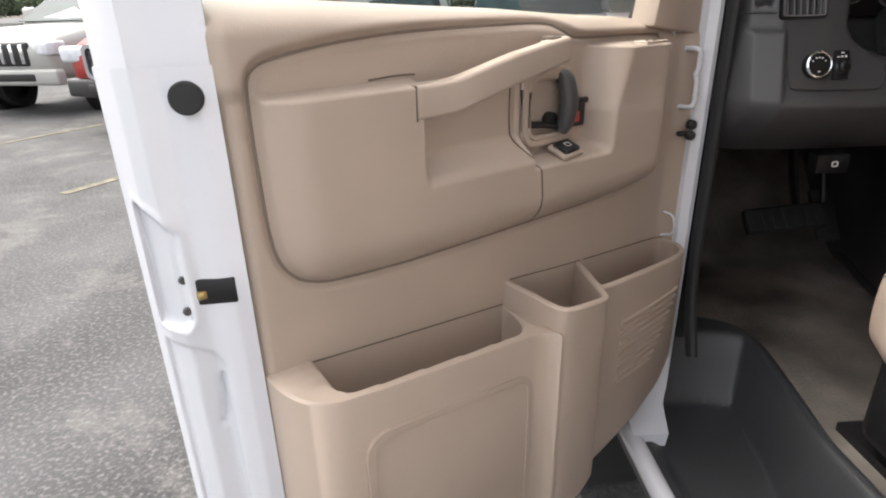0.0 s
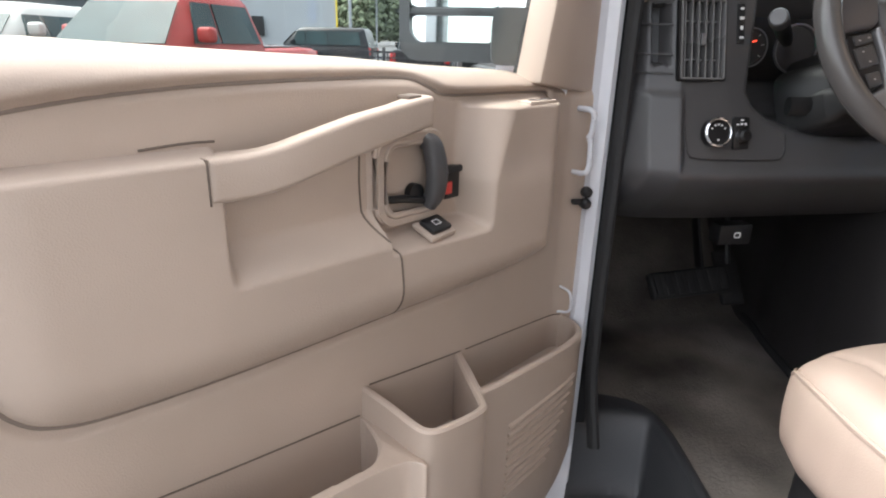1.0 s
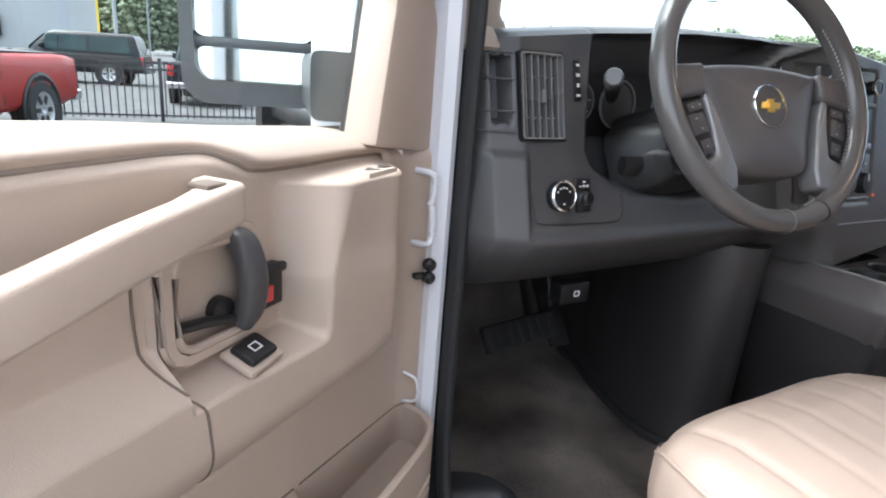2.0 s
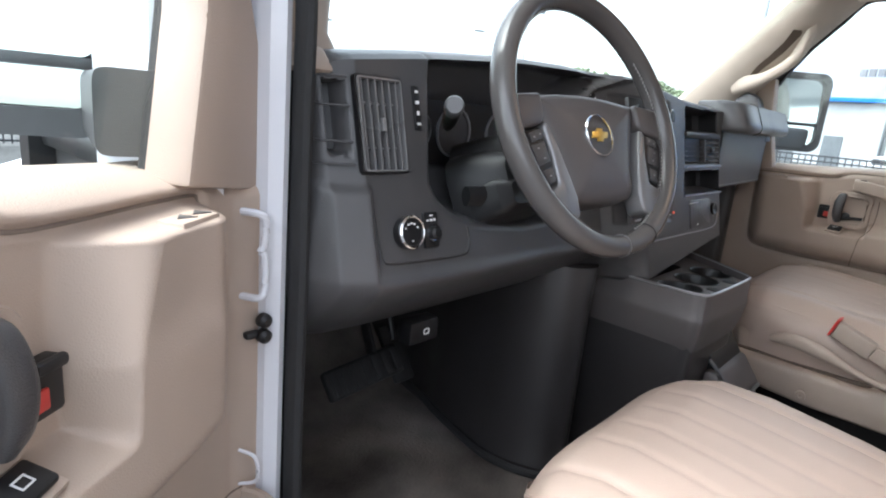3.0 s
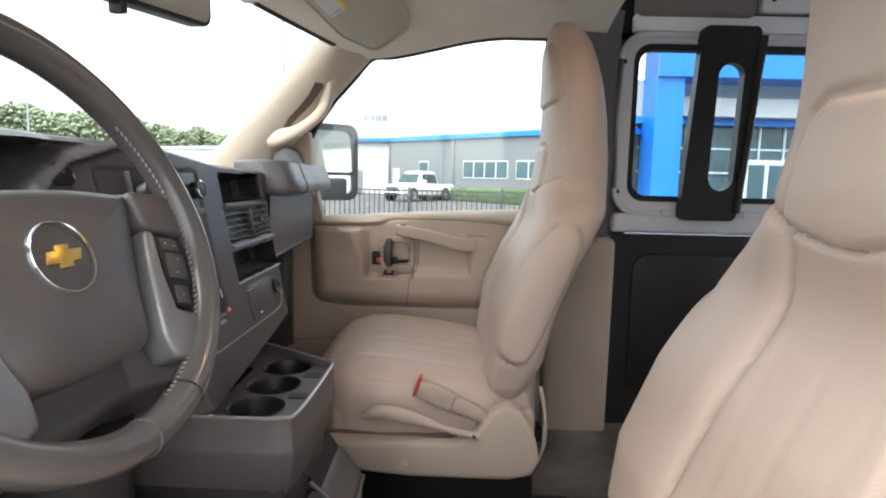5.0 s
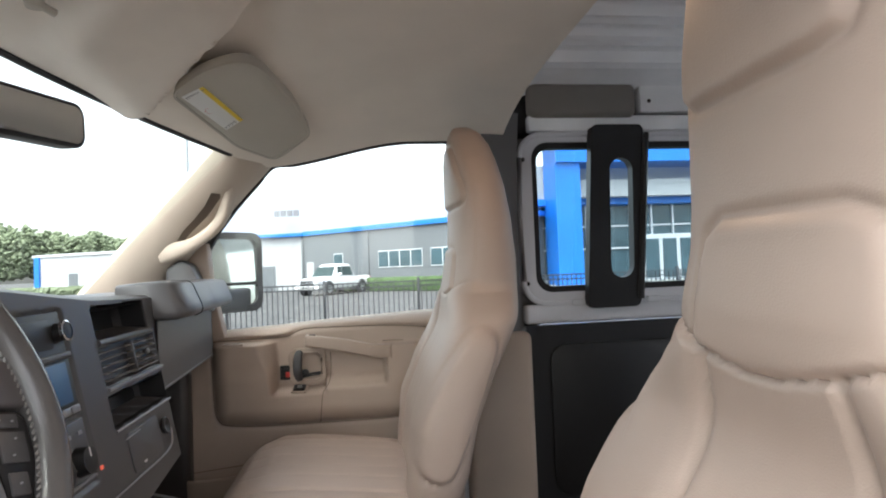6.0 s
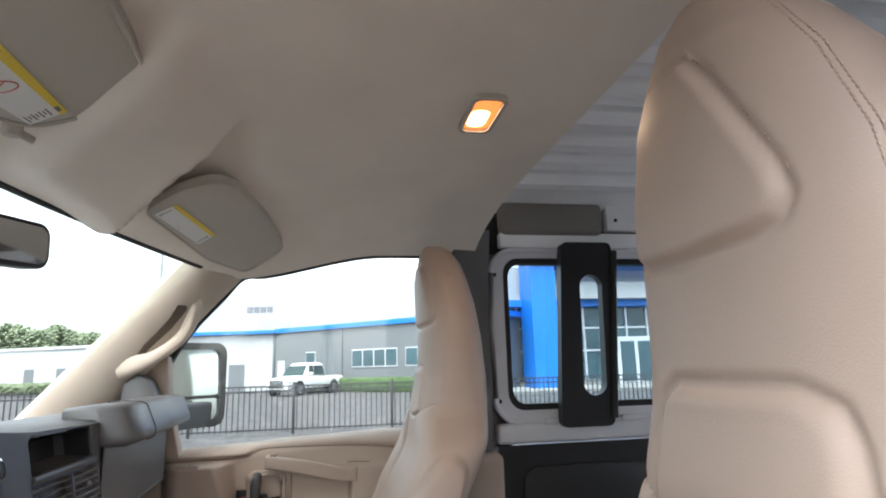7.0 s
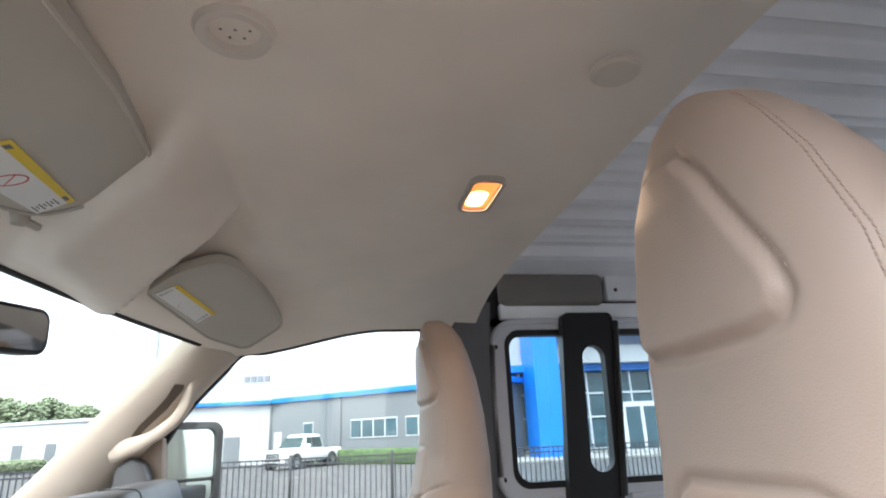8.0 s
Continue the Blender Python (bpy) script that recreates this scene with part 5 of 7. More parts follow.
for (x, y), r in (((-.351, -.343), .038), ((-.333, -.735), .030)):
    g = thing("ceiling_speaker" if r > .035 else "ceiling_plug", Matrix.Translation(on_liner(x, y, 0)), "round taupe ceiling grille" if r > .035 else "round taupe plug in the headliner", "ceiling grille" if r > .035 else "plug")
    part("ring", lathe([(0, -.004), (r * .60, -.005), (r * .66, -.013), (r * .90, -.014), (r, -.008), (r, .004), (0, .004)] if r > .035 else [(0, -.013), (r * .80, -.013), (r * .92, -.010), (r * .94, .003), (0, .004)], None, 40), LINER_RING, g)
    if r > .035:
        for a, q in ((0, 0), (90, .35), (210, .35), (330, .35), (30, .35), (150, .35), (270, .35)):
            part("hole", lathe([(0, 0), (.0016, 0), (.0016, .001), (0, .001)], Matrix.Translation((q * r * math.cos(radians(a)), q * r * math.sin(radians(a)), -.0062)), 8), BEIGE_SEAM, g)
for x, y in ((.367, -.744), (.013, -.729)):
    b = thing("liner_clip", Matrix.Translation(on_liner(x, y, 0)), "small taupe clip in the headliner", "clip")
    part("head", lathe([(0, -.005), (.010, -.004), (.015, -.001), (.015, .003), (0, .003)], None, 20), LINER, b)

mirror = thing("rear_view_mirror", pose(.06, .06, 1.80), "dark interior rear view mirror on a stalk", "mirror")
mm = Matrix.Translation((.052, .050, 1.738)) @ Matrix.Rotation(radians(-3), 4, "Y") @ Matrix.Rotation(radians(-14), 4, "Z")
part("housing", moved(prism(rounded(.255, .072, .022, 6), -.02, .012, AXES_XZ, .008, 3), mm), BLACK, mirror, "", False)
part("pane", moved(prism(rounded(.238, .058, .016, 6), .0122, .0135, AXES_XZ), mm), MIRROR, mirror, "", False)
part("tab", moved(box(-.075, -.062, -.012, .012, -.052, -.034, .003), mm), BLACK, mirror, "", False)
part("stalk", tube([(.065, .07, 1.74), (.06, .13, 1.80), (.055, .20, 1.845)], .009, seg=8), BLACK, mirror, "", False)

# grab handles on the windscreen pillars
for sg in (1,):
    gh = thing("grab_handle", pose(sg * .76, .05, 1.62), "beige moulded grab handle on the pillar", "grab handle")
    pth = spline([(sg * .790, .105, 1.560), (sg * .788, .06, 1.570), (sg * .794, .018, 1.588), (sg * .806, -.030, 1.628), (sg * .810, -.054, 1.667), (sg * .806, -.066, 1.71), (sg * .804, -.068, 1.745), (sg * .812, -.068, 1.775)], 56)
    part("bar", tube(pth, .019, [.028 - .012 * float(sm(0, 18, i)) + .010 * float(sm(40, 56, i)) for i in range(len(pth))], seg=18, power=2.8), PILLAR, gh, "", False)

    def face(y, z):
        """Where the pillar's cover stands at y, z."""
        return float(np.interp(.248 - (z - 1.495) * .902 - y, [0, .03, .08, .13, .152], [.745, .748, .765, .80, .84]))
    # no real hole: a dark plate on the pillar paints the gap's shade
    hole = [(.062, 1.588), (.042, 1.618), (.014, 1.648), (-.014, 1.682), (-.034, 1.716), (-.052, 1.715), (-.054, 1.665), (-.034, 1.630), (.005, 1.598), (.030, 1.586)]
    bm = bmesh.new()
    top = [bm.verts.new((sg * (face(y, z) - .003), y, z)) for y, z in hole]
    low = [bm.verts.new((sg * (face(y, z) + .03), y, z)) for y, z in hole]
    bm.faces.new(top), bm.faces.new(low[::-1])
    for i in range(len(hole)):
        bm.faces.new((top[i], top[(i + 1) % len(hole)], low[(i + 1) % len(hole)], low[i]))
    part("recess", bm, BEIGE_SEAM, gh, "dark plate in place of the shaded gap behind the handle", False)
    single("pillar_foot_right" if sg > 0 else "pillar_foot_left", prism([(.10, 1.42), (.095, 1.52), (.06, 1.545), (.03, 1.53), (.0, 1.46), (-.02, 1.40)], sg * .79, sg * .852, AXES_YZ, .01), BEIGE if sg < 0 else DARK, "darker corner cover at the foot of the pillar", "trim", "structure")

# side loading door window: white frame, glass, black guard bar
YA, YB, ZA, ZB = -.945, -1.80, 1.418, 1.852
cy, cz, ww, hh = (YA + YB) / 2, (ZA + ZB) / 2, YA - YB, ZB - ZA
sd = thing("side_door", pose(.9, -1.4, .72), "white side loading door with a rounded window", "van door")
sadd = lambda nm, bm, mt, parent=None, lab="": part(nm, bm, mt, parent or sd, lab, False)
wf = sadd("window_frame", frame_of(rounded(ww + .105, hh + .085, .075, 8, cy, cz - .005), rounded(ww + .02, hh + .02, .05, 8, cy, cz), .865, .90, AXES_YZ), WHITE, lab="white painted window surround")
sadd("frame_ridge", tube([(.866, y, z) for y, z in rounded(ww + .095, hh + .078, .07, 8, cy, cz - .005)], .009, seg=8, closed=True), WHITE, wf)
sadd("ledge", box(.855, .90, -2.0, -.895, 1.315, 1.372, .012, 3), WHITE, lab="white ledge under the window")
sadd("upper_rail", join(box(.862, .90, -2.0, -.93, 1.895, 1.945, .008), box(.855, .90, -2.0, -1.285, 1.952, 2.035, .008)), SHELLGREY, lab="grey rail above the window")
sadd("rail_cover", box(.842, .90, -1.27, -.93, 1.935, 2.04, .022, 4), material("taupe_cover", (0.20, 0.185, 0.17), 0.8, vary=0.06), lab="taupe cover on the rail")
sadd("rail_hole", lathe([(0, 0), (.006, 0), (.006, .002), (0, .002)], Matrix.Translation((.8545, -1.315, 1.985)) @ Matrix.Rotation(radians(-90), 4, "Y"), 12), BLACK)
sadd("window_seal", frame_of(rounded(ww + .022, hh + .022, .05, 8, cy, cz), rounded(ww - .014, hh - .014, .042, 8, cy, cz), .872, .905, AXES_YZ), RUBBER, wf, "black window rubber")
pane = sadd("window_pane", prism(rounded(ww, hh, .045, 8, cy, cz), .895, .899, AXES_YZ), glass("side_glass", (0.80, 0.88, 0.90)), wf)
pane.visible_shadow = False
gb_out = rounded(.165, .55, .02, 10, -1.180, 1.632)
gb_in = rounded(.072, .36, .036, 10, -1.198, 1.625)
gbar = sadd("guard_bar", frame_of([(y + .10 * (z - 1.63) * -.6, z) for y, z in gb_out], [(y + .10 * (z - 1.63) * -.3, z) for y, z in gb_in], .830, .862, AXES_YZ), BLACK, lab="black steel guard bar with a long slot")
sadd("bar_rib", tube([(.828, -1.245, 1.38), (.828, -1.285, 1.88)], .010, seg=8), BLACK, gbar)
for z in (1.81, 1.436):
    sadd("screw", lathe([(0, 0), (.007, 0), (.006, .004), (0, .004)], Matrix.Translation((.865, -.908, z)) @ Matrix.Rotation(radians(-90), 4, "Y"), 12), BLACK, wf)
for y in (-1.06, -1.30):
    sadd("clip", box(.853, .866, y - .02, y + .02, 1.366, 1.384, .003), WHITE, wf)
# same black as the shaded wall around it
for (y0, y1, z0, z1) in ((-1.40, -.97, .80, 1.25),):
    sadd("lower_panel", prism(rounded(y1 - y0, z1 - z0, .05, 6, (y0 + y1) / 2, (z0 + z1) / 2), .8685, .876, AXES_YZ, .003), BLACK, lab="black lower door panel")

# hinge hardware on the white post
hg = thing("door_hinge", pose(-.84, .04, 1.2), "white painted door check loop and black bolts", "hinge")
hadd = lambda nm, bm, mt: part(nm, moved(bm, Matrix.Translation((-.002, 0, -.011))), mt, hg, "", False)
hadd("check_loop", tube(spline([(-.856, .045, 1.300), (-.848, .024, 1.300), (-.842, .022, 1.292), (-.842, .024, 1.268), (-.845, .026, 1.26), (-.842, .024, 1.252), (-.842, .022, 1.218), (-.848, .024, 1.209), (-.856, .045, 1.207)], 36), .0042, seg=8), WHITE)
for z in (1.178, 1.160):
    hadd("bolt", lathe([(0, 0), (.0085, 0), (.008, .008), (.004, .012), (0, .012)], Matrix.Translation((-.836, .036, z)) @ Matrix.Rotation(radians(90), 4, "X"), 16), BLACK)
hadd("bolt_tail", box(-.856, -.838, .032, .044, 1.158, 1.166, .003), BLACK)
hadd("lower_loop", tube(spline([(-.858, .045, 1.02), (-.848, .026, 1.015), (-.846, .026, .985), (-.858, .045, .975)], 16), .0022, seg=8), WHITE)

# small loose things on the floor
clip = thing("chrome_clip", pose(.62, -.93, .73), "small chrome seat clip lying on the dark floor", "clip")
part("ring", tube(spline([(.60, -.91, .732), (.63, -.915, .735), (.645, -.935, .733), (.63, -.955, .735), (.66, -.975, .733)], 24), .005, seg=8), CHROME, clip, "", False)
cloth = thing("folded_cloth", pose(.20, -.27, .73), "crumpled blue and grey cloth on the floor", "cloth")
part("fold", moved(surface(lambda u, v: (u, v, .018 * math.sin(u * 45) * math.cos(v * 38) + .02), np.linspace(-.09, .09, 20), np.linspace(-.05, .06, 16)), Matrix.Translation((.21, -.26, .725))), material("blue_cloth", (0.06, 0.10, 0.22), 0.9, vary=0.3, scale=20), cloth, "", False)
part("paper", moved(thick(surface(lambda u, v: (u, v, .012 * math.sin(u * 30 + v * 20) + .012), np.linspace(-.03, .05, 10), np.linspace(-.02, .03, 8)), .002), Matrix.Translation((.235, -.21, .76))), material("grey_paper", (0.45, 0.47, 0.5), 0.8), cloth, "pale crumpled sheet", False)

# ---- seats ----
HEADPAD = [(1.10 * a, b - .006) for a, b in [(-.024, 1.062), (0, 1.066), (.024, 1.062), (.046, 1.035), (.082, .962), (.087, .940), (.080, .925), (.06, .918), (0, .915), (-.06, .918), (-.080, .925), (-.087, .940), (-.082, .962), (-.046, 1.035)]]
LUMBAR = [(-.086, .79), (-.078, .812), (-.055, .823), (.055, .823), (.078, .812), (.086, .79), (.100, .70), (.05, .70), (-.05, .70), (-.100, .70)]
LEAF = [(-.163, .658), (-.182, .648), (-.192, .612), (-.165, .53), (-.12, .43), (-.092, .378), (-.062, .362), (-.022, .385), (-.004, .43), (-.022, .48), (-.075, .57), (-.128, .64)]
BACK = [(.27, .225, .010, .10), (.31, .250, .012, .13), (.36, .262, .010, .15), (.46, .262, .0, .16), (.56, .250, -.035, .165), (.62, .240, -.065, .165), (.66, .226, -.085, .165), (.68, .208, -.093, .163), (.70, .180, -.100, .16), (.72, .158, -.105, .158), (.74, .148, -.110, .155), (.80, .142, -.116, .15), (.88, .140, -.118, .14), (.96, .130, -.116, .128), (1.02, .108, -.114, .115), (1.06, .082, -.116, .10), (1.09, .055, -.122, .075), (1.106, .026, -.132, .045)]


def make_seat(name, at, sg, label, lean=0.0, drop=0.0, shift=0.0, tuck=0.0, narrow=1.0, belt=(0.0, 0.0)):
    """A high-backed bucket seat in its own frame; sg: the side of its inboard face (+1: towards +x)."""
    seat = thing(name, Matrix.Translation(at), label, "seat")
    cols = np.array(BACK)
    zs = np.concatenate([np.linspace(.27, .70, 60), np.linspace(.705, 1.106, 110)])
    M = 240
    across = np.sin(np.pi / 2 * np.linspace(1, -1, M // 2, endpoint=False))
    C = np.sign(across) * np.abs(across) ** (1 / .62)
    C, S0 = np.concatenate([C, -C])[None, :], np.concatenate([np.sqrt(1 - C * C), -np.sqrt(1 - C * C)])[None, :]
    W, YF, T = (np.interp(zs, cols[:, 0], cols[:, k])[:, None] for k in (1, 2, 3))
    Z = np.repeat(zs[:, None], M, 1)
    up = sm(.70, .85, Z)
    YF = YF - lean * sm(.3, 1.0, Z) - tuck * (1 - sm(.66, .76, Z))
    X = W * np.sign(C) * np.abs(C) ** (.62 + .28 * up)
    Y = YF - T / 2 + T / 2 * np.sign(S0) * np.abs(S0) ** (.62 + .2 * up)
    front = np.clip((S0 - .05) * 4, 0, 1)
    Y -= front * .024 * (1 - np.clip((X / W) ** 2, 0, 1)) * (1 - sm(.62, .74, Z))
    seam = .712 + .028 * np.clip(np.abs(X) / .12, 0, 1.5) ** 1.5
    dh, dl = inside(X - sg * .014, Z, HEADPAD), inside(X + sg * .014, Z, LUMBAR)
    Y += front * (.005 * sm(0, .010, dh) - .004 * np.exp(-(dh / .0040) ** 2))
    Y += front * ((.005 * sm(0, .014, dl) - .004 * np.exp(-(dl / .0045) ** 2)) * sm(-.002, .004, Z - seam) + .003 * (1 - sm(-.002, .004, Z - seam)) * sm(.62, .70, Z))
    Y -= front * .007 * np.exp(-((Z - seam) / .0030) ** 2)
    xc = np.interp(Z, [.36, .41, .60, .72, .76], [.122, .114, .088, .066, .058])
    Y -= front * .007 * np.exp(-((np.abs(X) - xc) / .0045) ** 2) * sm(.33, .37, Z) * (1 - sm(-.004, .002, Z - seam))
    Y += front * .006 * sm(.0, .03, np.abs(X) - xc) * (1 - sm(.70, .745, Z))
    for q in (-.055, 0, .055):
        Y -= front * .0014 * np.exp(-((X - q) / .0035) ** 2) * (1 - sm(.60, .66, Z))
    # a leaf-shaped bolster swells from each flank, with a sewn groove round it
    leaf = [(p.x, p.y) for p in spline([(a, b, 0) for a, b in LEAF] + [(*LEAF[0], 0)], 60)][:-1]
    df = inside(Y, Z, leaf)
    X += np.sign(C) * np.clip((np.abs(C) - .25) * 4, 0, 1) * (.018 * sm(-.001, .012, df) - .006 * np.exp(-(df / .004) ** 2))
    X = X + shift
    rings = [[(X[i, k], Y[i, k], Z[i, k]) for k in range(M)] for i in range(len(zs))]
    back = part("backrest", loft(rings), LEATHER, seat, "beige vinyl backrest with built-in headrest", sharp=80)
    # sewn seams, each stitch a short raised bead
    def sew(points):
        verts, faces = [], []
        for p, d in points:
            d = d.normalized() * .0015
            w = d.cross(Vector((0, 1, 0))).normalized() * .0006
            o, n0 = Vector((0, .0007, 0)), len(verts)
            verts += [tuple(p + d * a + w * b + o * c) for a in (-1, 1) for b in (-1, 1) for c in (-1, 1)]
            faces += [tuple(n0 + q for q in f) for f in ((0, 1, 3, 2), (4, 6, 7, 5), (0, 4, 5, 1), (2, 3, 7, 6), (0, 2, 6, 4), (1, 5, 7, 3))]
        me = bpy.data.meshes.new("stitching")
        me.from_pydata(verts, [], faces)
        me.materials.append(STITCH)
        st = new("stitching", me)
        st.parent = back
        tagged(st, "beige thread stitches", "", "", "stuff")

    for kk in (11, 13):
        for k in (kk, M // 2 - kk):
            line = [Vector((np.interp(z, zs, X[:, k]), np.interp(z, zs, Y[:, k]), z)) for z in np.arange(.76, 1.090, .0040)]
            sew([(a, b - a) for a, b in zip(line, line[1:])])
    half = np.where(S0[0] > 0)[0][::-1]
    rim_line = []
    for a, b in zip(HEADPAD, HEADPAD[1:] + HEADPAD[:1]):
        n = max(1, int(math.hypot(b[0] - a[0], b[1] - a[1]) / .0048))
        for q in range(n):
            x, z = (a[0] + (b[0] - a[0]) * q / n) * 1.05 + sg * .014 + shift, .99 + (a[1] + (b[1] - a[1]) * q / n - .99) * 1.02
            i = int(np.argmin(np.abs(zs - z)))
            rim_line.append(Vector((x, float(np.interp(x, X[i, half], Y[i, half])), z)))
    sew([(a, b - a) for a, b in zip(rim_line, rim_line[1:]) if abs(a.x - shift - sg * .014) > .02 and a.z > .945])
    # cushion with pleats and piping
    rings = []
    cy = [(-.10, .22, .16, .315), (-.02, .245, .15, .33), (.10, .262, .15, .345), (.22, .268, .15, .358), (.29, .258, .15, .362), (.34, .236, .155, .352), (.37, .208, .17, .33), (.39, .17, .19, .295), (.398, .12, .21, .265)]
    cc = np.array(cy)
    for y in np.linspace(-.10, .398, 60):
        w, z0, z1 = (float(np.interp(y, cc[:, 0], cc[:, k])) for k in (1, 2, 3))
        ring = []
        for k in range(260):
            u = math.sin(math.pi / 2 * (1 - 2 * (k % 130) / 130)) * (1 if k < 130 else -1)
            s = math.sqrt(max(0, 1 - abs(u) ** (2 / .56))) * (1 if k < 130 else -1)
            x = w * u * narrow
            z = (z0 + z1) / 2 + (z1 - z0) / 2 * math.copysign(abs(s) ** .60, s)
            if s > .3:
                z -= .0021 * sum(math.exp(-((x - q - .10 * q * (.2 - y)) / .0055) ** 2) for q in (-.10, -.034, .034, .10)) * (1 - float(sm(.30, .40, y)))
                z -= .004 * math.exp(-((abs(x) - .175) / .006) ** 2)
                z += .010 * math.exp(-((abs(x) - .225) / .03) ** 2) - .006 * math.exp(-(x / .12) ** 2)
                z -= drop
            ring.append((x, y, z))
        rings.append(ring)
    cu = part("cushion", loft(rings), LEATHER, seat, "beige vinyl cushion with sewn pleats", sharp=80)
    for side in (-1, 1):
        pp = [(side * (float(np.interp(y, cc[:, 0], cc[:, 1])) * .938), y, float(np.interp(y, cc[:, 0], cc[:, 3])) - .038 - drop) for y in np.linspace(-.08, .385, 30)]
        part("piping", tube(pp, .0030, seg=6), LEATHER, cu)
    # plastic plinth: valance, rounded rear knuckle, recliner lever, bolt
    x = sg * .282
    # the pedestal's black stands for the shadow below the valance
    base = part("pedestal", box(-.20, .20, -.12, .32, .0, .16, .02, 2), BLACK, seat, "steel seat pedestal, black for the shadow under the seat")
    val = prism([(.33, .145), (.345, .19), (.33, .210), (.20, .208), (.06, .205), (.02, .225), (-.015, .275), (-.045, .290), (-.075, .275), (-.105, .22), (-.115, .17), (-.10, .138), (-.05, .128), (.15, .130)], x - .03, x + .012 * sg, AXES_YZ, .012, 3) if sg > 0 else prism([(.33, .145), (.345, .19), (.33, .210), (.20, .208), (.06, .205), (.02, .225), (-.015, .275), (-.045, .290), (-.075, .275), (-.105, .22), (-.115, .17), (-.10, .138), (-.05, .128), (.15, .130)], x - .012, x + .03, AXES_YZ, .012, 3)
    part("valance", val, BEIGE, seat, "moulded beige valance with a rounded knuckle")
    part("skirt", box(min(0, sg * .255), max(0, sg * .255), -.11, .33, .15, .26, .02, 3), BEIGE, seat, "beige seat skirt")
    part("far_skirt", box(min(0, -sg * .235), max(0, -sg * .235), -.11, .31, .05, .24, .03, 3), BLACK, seat, "black plastic seat side")
    part("far_bolt", lathe([(0, 0), (.012, 0), (.010, .006), (0, .008)], Matrix.Translation((-sg * .236, .20, .10)) @ Matrix.Rotation(radians(-90 * sg), 4, "Y"), 16), CHROME, seat, "round steel bolt")
    lev = spline([(x + sg * .014, .245, .262), (x + sg * .024, .20, .274), (x + sg * .024, .14, .262), (x + sg * .022, .07, .240), (x + sg * .018, .013, .226)], 20)
    part("recliner_lever", tube(lev, .008, [.007 + .009 * math.sin(math.pi * min(1, i / 14)) for i in range(len(lev))], seg=12), BEIGE, seat, "beige recliner lever")
    part("lever_screw", lathe([(0, 0), (.004, 0), (.003, .003), (0, .003)], Matrix.Translation((x + sg * .026, .022, .229)) @ Matrix.Rotation(radians(90 * sg), 4, "Y"), 10), BLACK, seat)
    part("bolt", lathe([(0, 0), (.011, 0), (.010, .006), (.005, .007), (.004, .004), (0, .004)], Matrix.Translation((x + sg * .012, .165, .155)) @ Matrix.Rotation(radians(90 * sg), 4, "Y"), 16), BEIGE, seat, "round plug in the valance")
    part("side_gap", prism([(.33, .2065), (.335, .213), (.05, .213), (.055, .2055)], x - sg * .022 - .006, x - sg * .022 + .006, AXES_YZ), BEIGE_SEAM, seat)
    for q in (-.19, .19):
        part("seat_rail", box(q - .02, q + .02, -.2, .36, -.01, .03), BLACK, base)
    by, bz = belt
    at_belt = lambda pts: [(y + by, z + bz) for y, z in pts]
    buck = part("belt_buckle", prism(at_belt([(.132, .334), (.142, .300), (.072, .269), (.059, .304)]), x - .004, x + .024, AXES_YZ, .005), BEIGE, seat, "beige belt buckle on a stalk")
    part("release_button", prism(at_belt([(.127, .342), (.131, .333), (.143, .300), (.149, .298), (.136, .338)]), x - .003, x + .0235, AXES_YZ, .003), RED, buck, "red release button")
    part("stalk", prism(at_belt([(.061, .300), (.070, .273), (.030, .256), (-.020, .238), (-.024, .254), (.010, .280)]), x - .002, x + .018, AXES_YZ, .005), BEIGE, buck)
    for k in range(4):
        part("buckle_rib", prism(at_belt([(.056 - .009 * k, .297 - .004 * k), (.064 - .009 * k, .272 - .004 * k), (.060 - .009 * k, .270 - .004 * k), (.052 - .009 * k, .295 - .004 * k)]), x + .012, x + .0205, AXES_YZ), BEIGE, buck)
    strap = spline([(sg * .235, -.118, .31), (sg * .245, -.128, .26), (sg * .242, -.130, .19), (sg * .23, -.12, .14)], 20)
    part("strap", tube(strap, .005, .003, seg=6), BEIGE, seat, "pale strap hanging behind the cushion")
    return seat


make_seat("driver_seat", (-.440, -.575, .705), 1, "beige vinyl driver's seat with high back", 0.0, 0.014, -.018, .022, .96, (-.115, -.02))
make_seat("passenger_seat", (.548, -.495, .72), -1, "beige vinyl passenger seat with high back and side lever", 0.02)

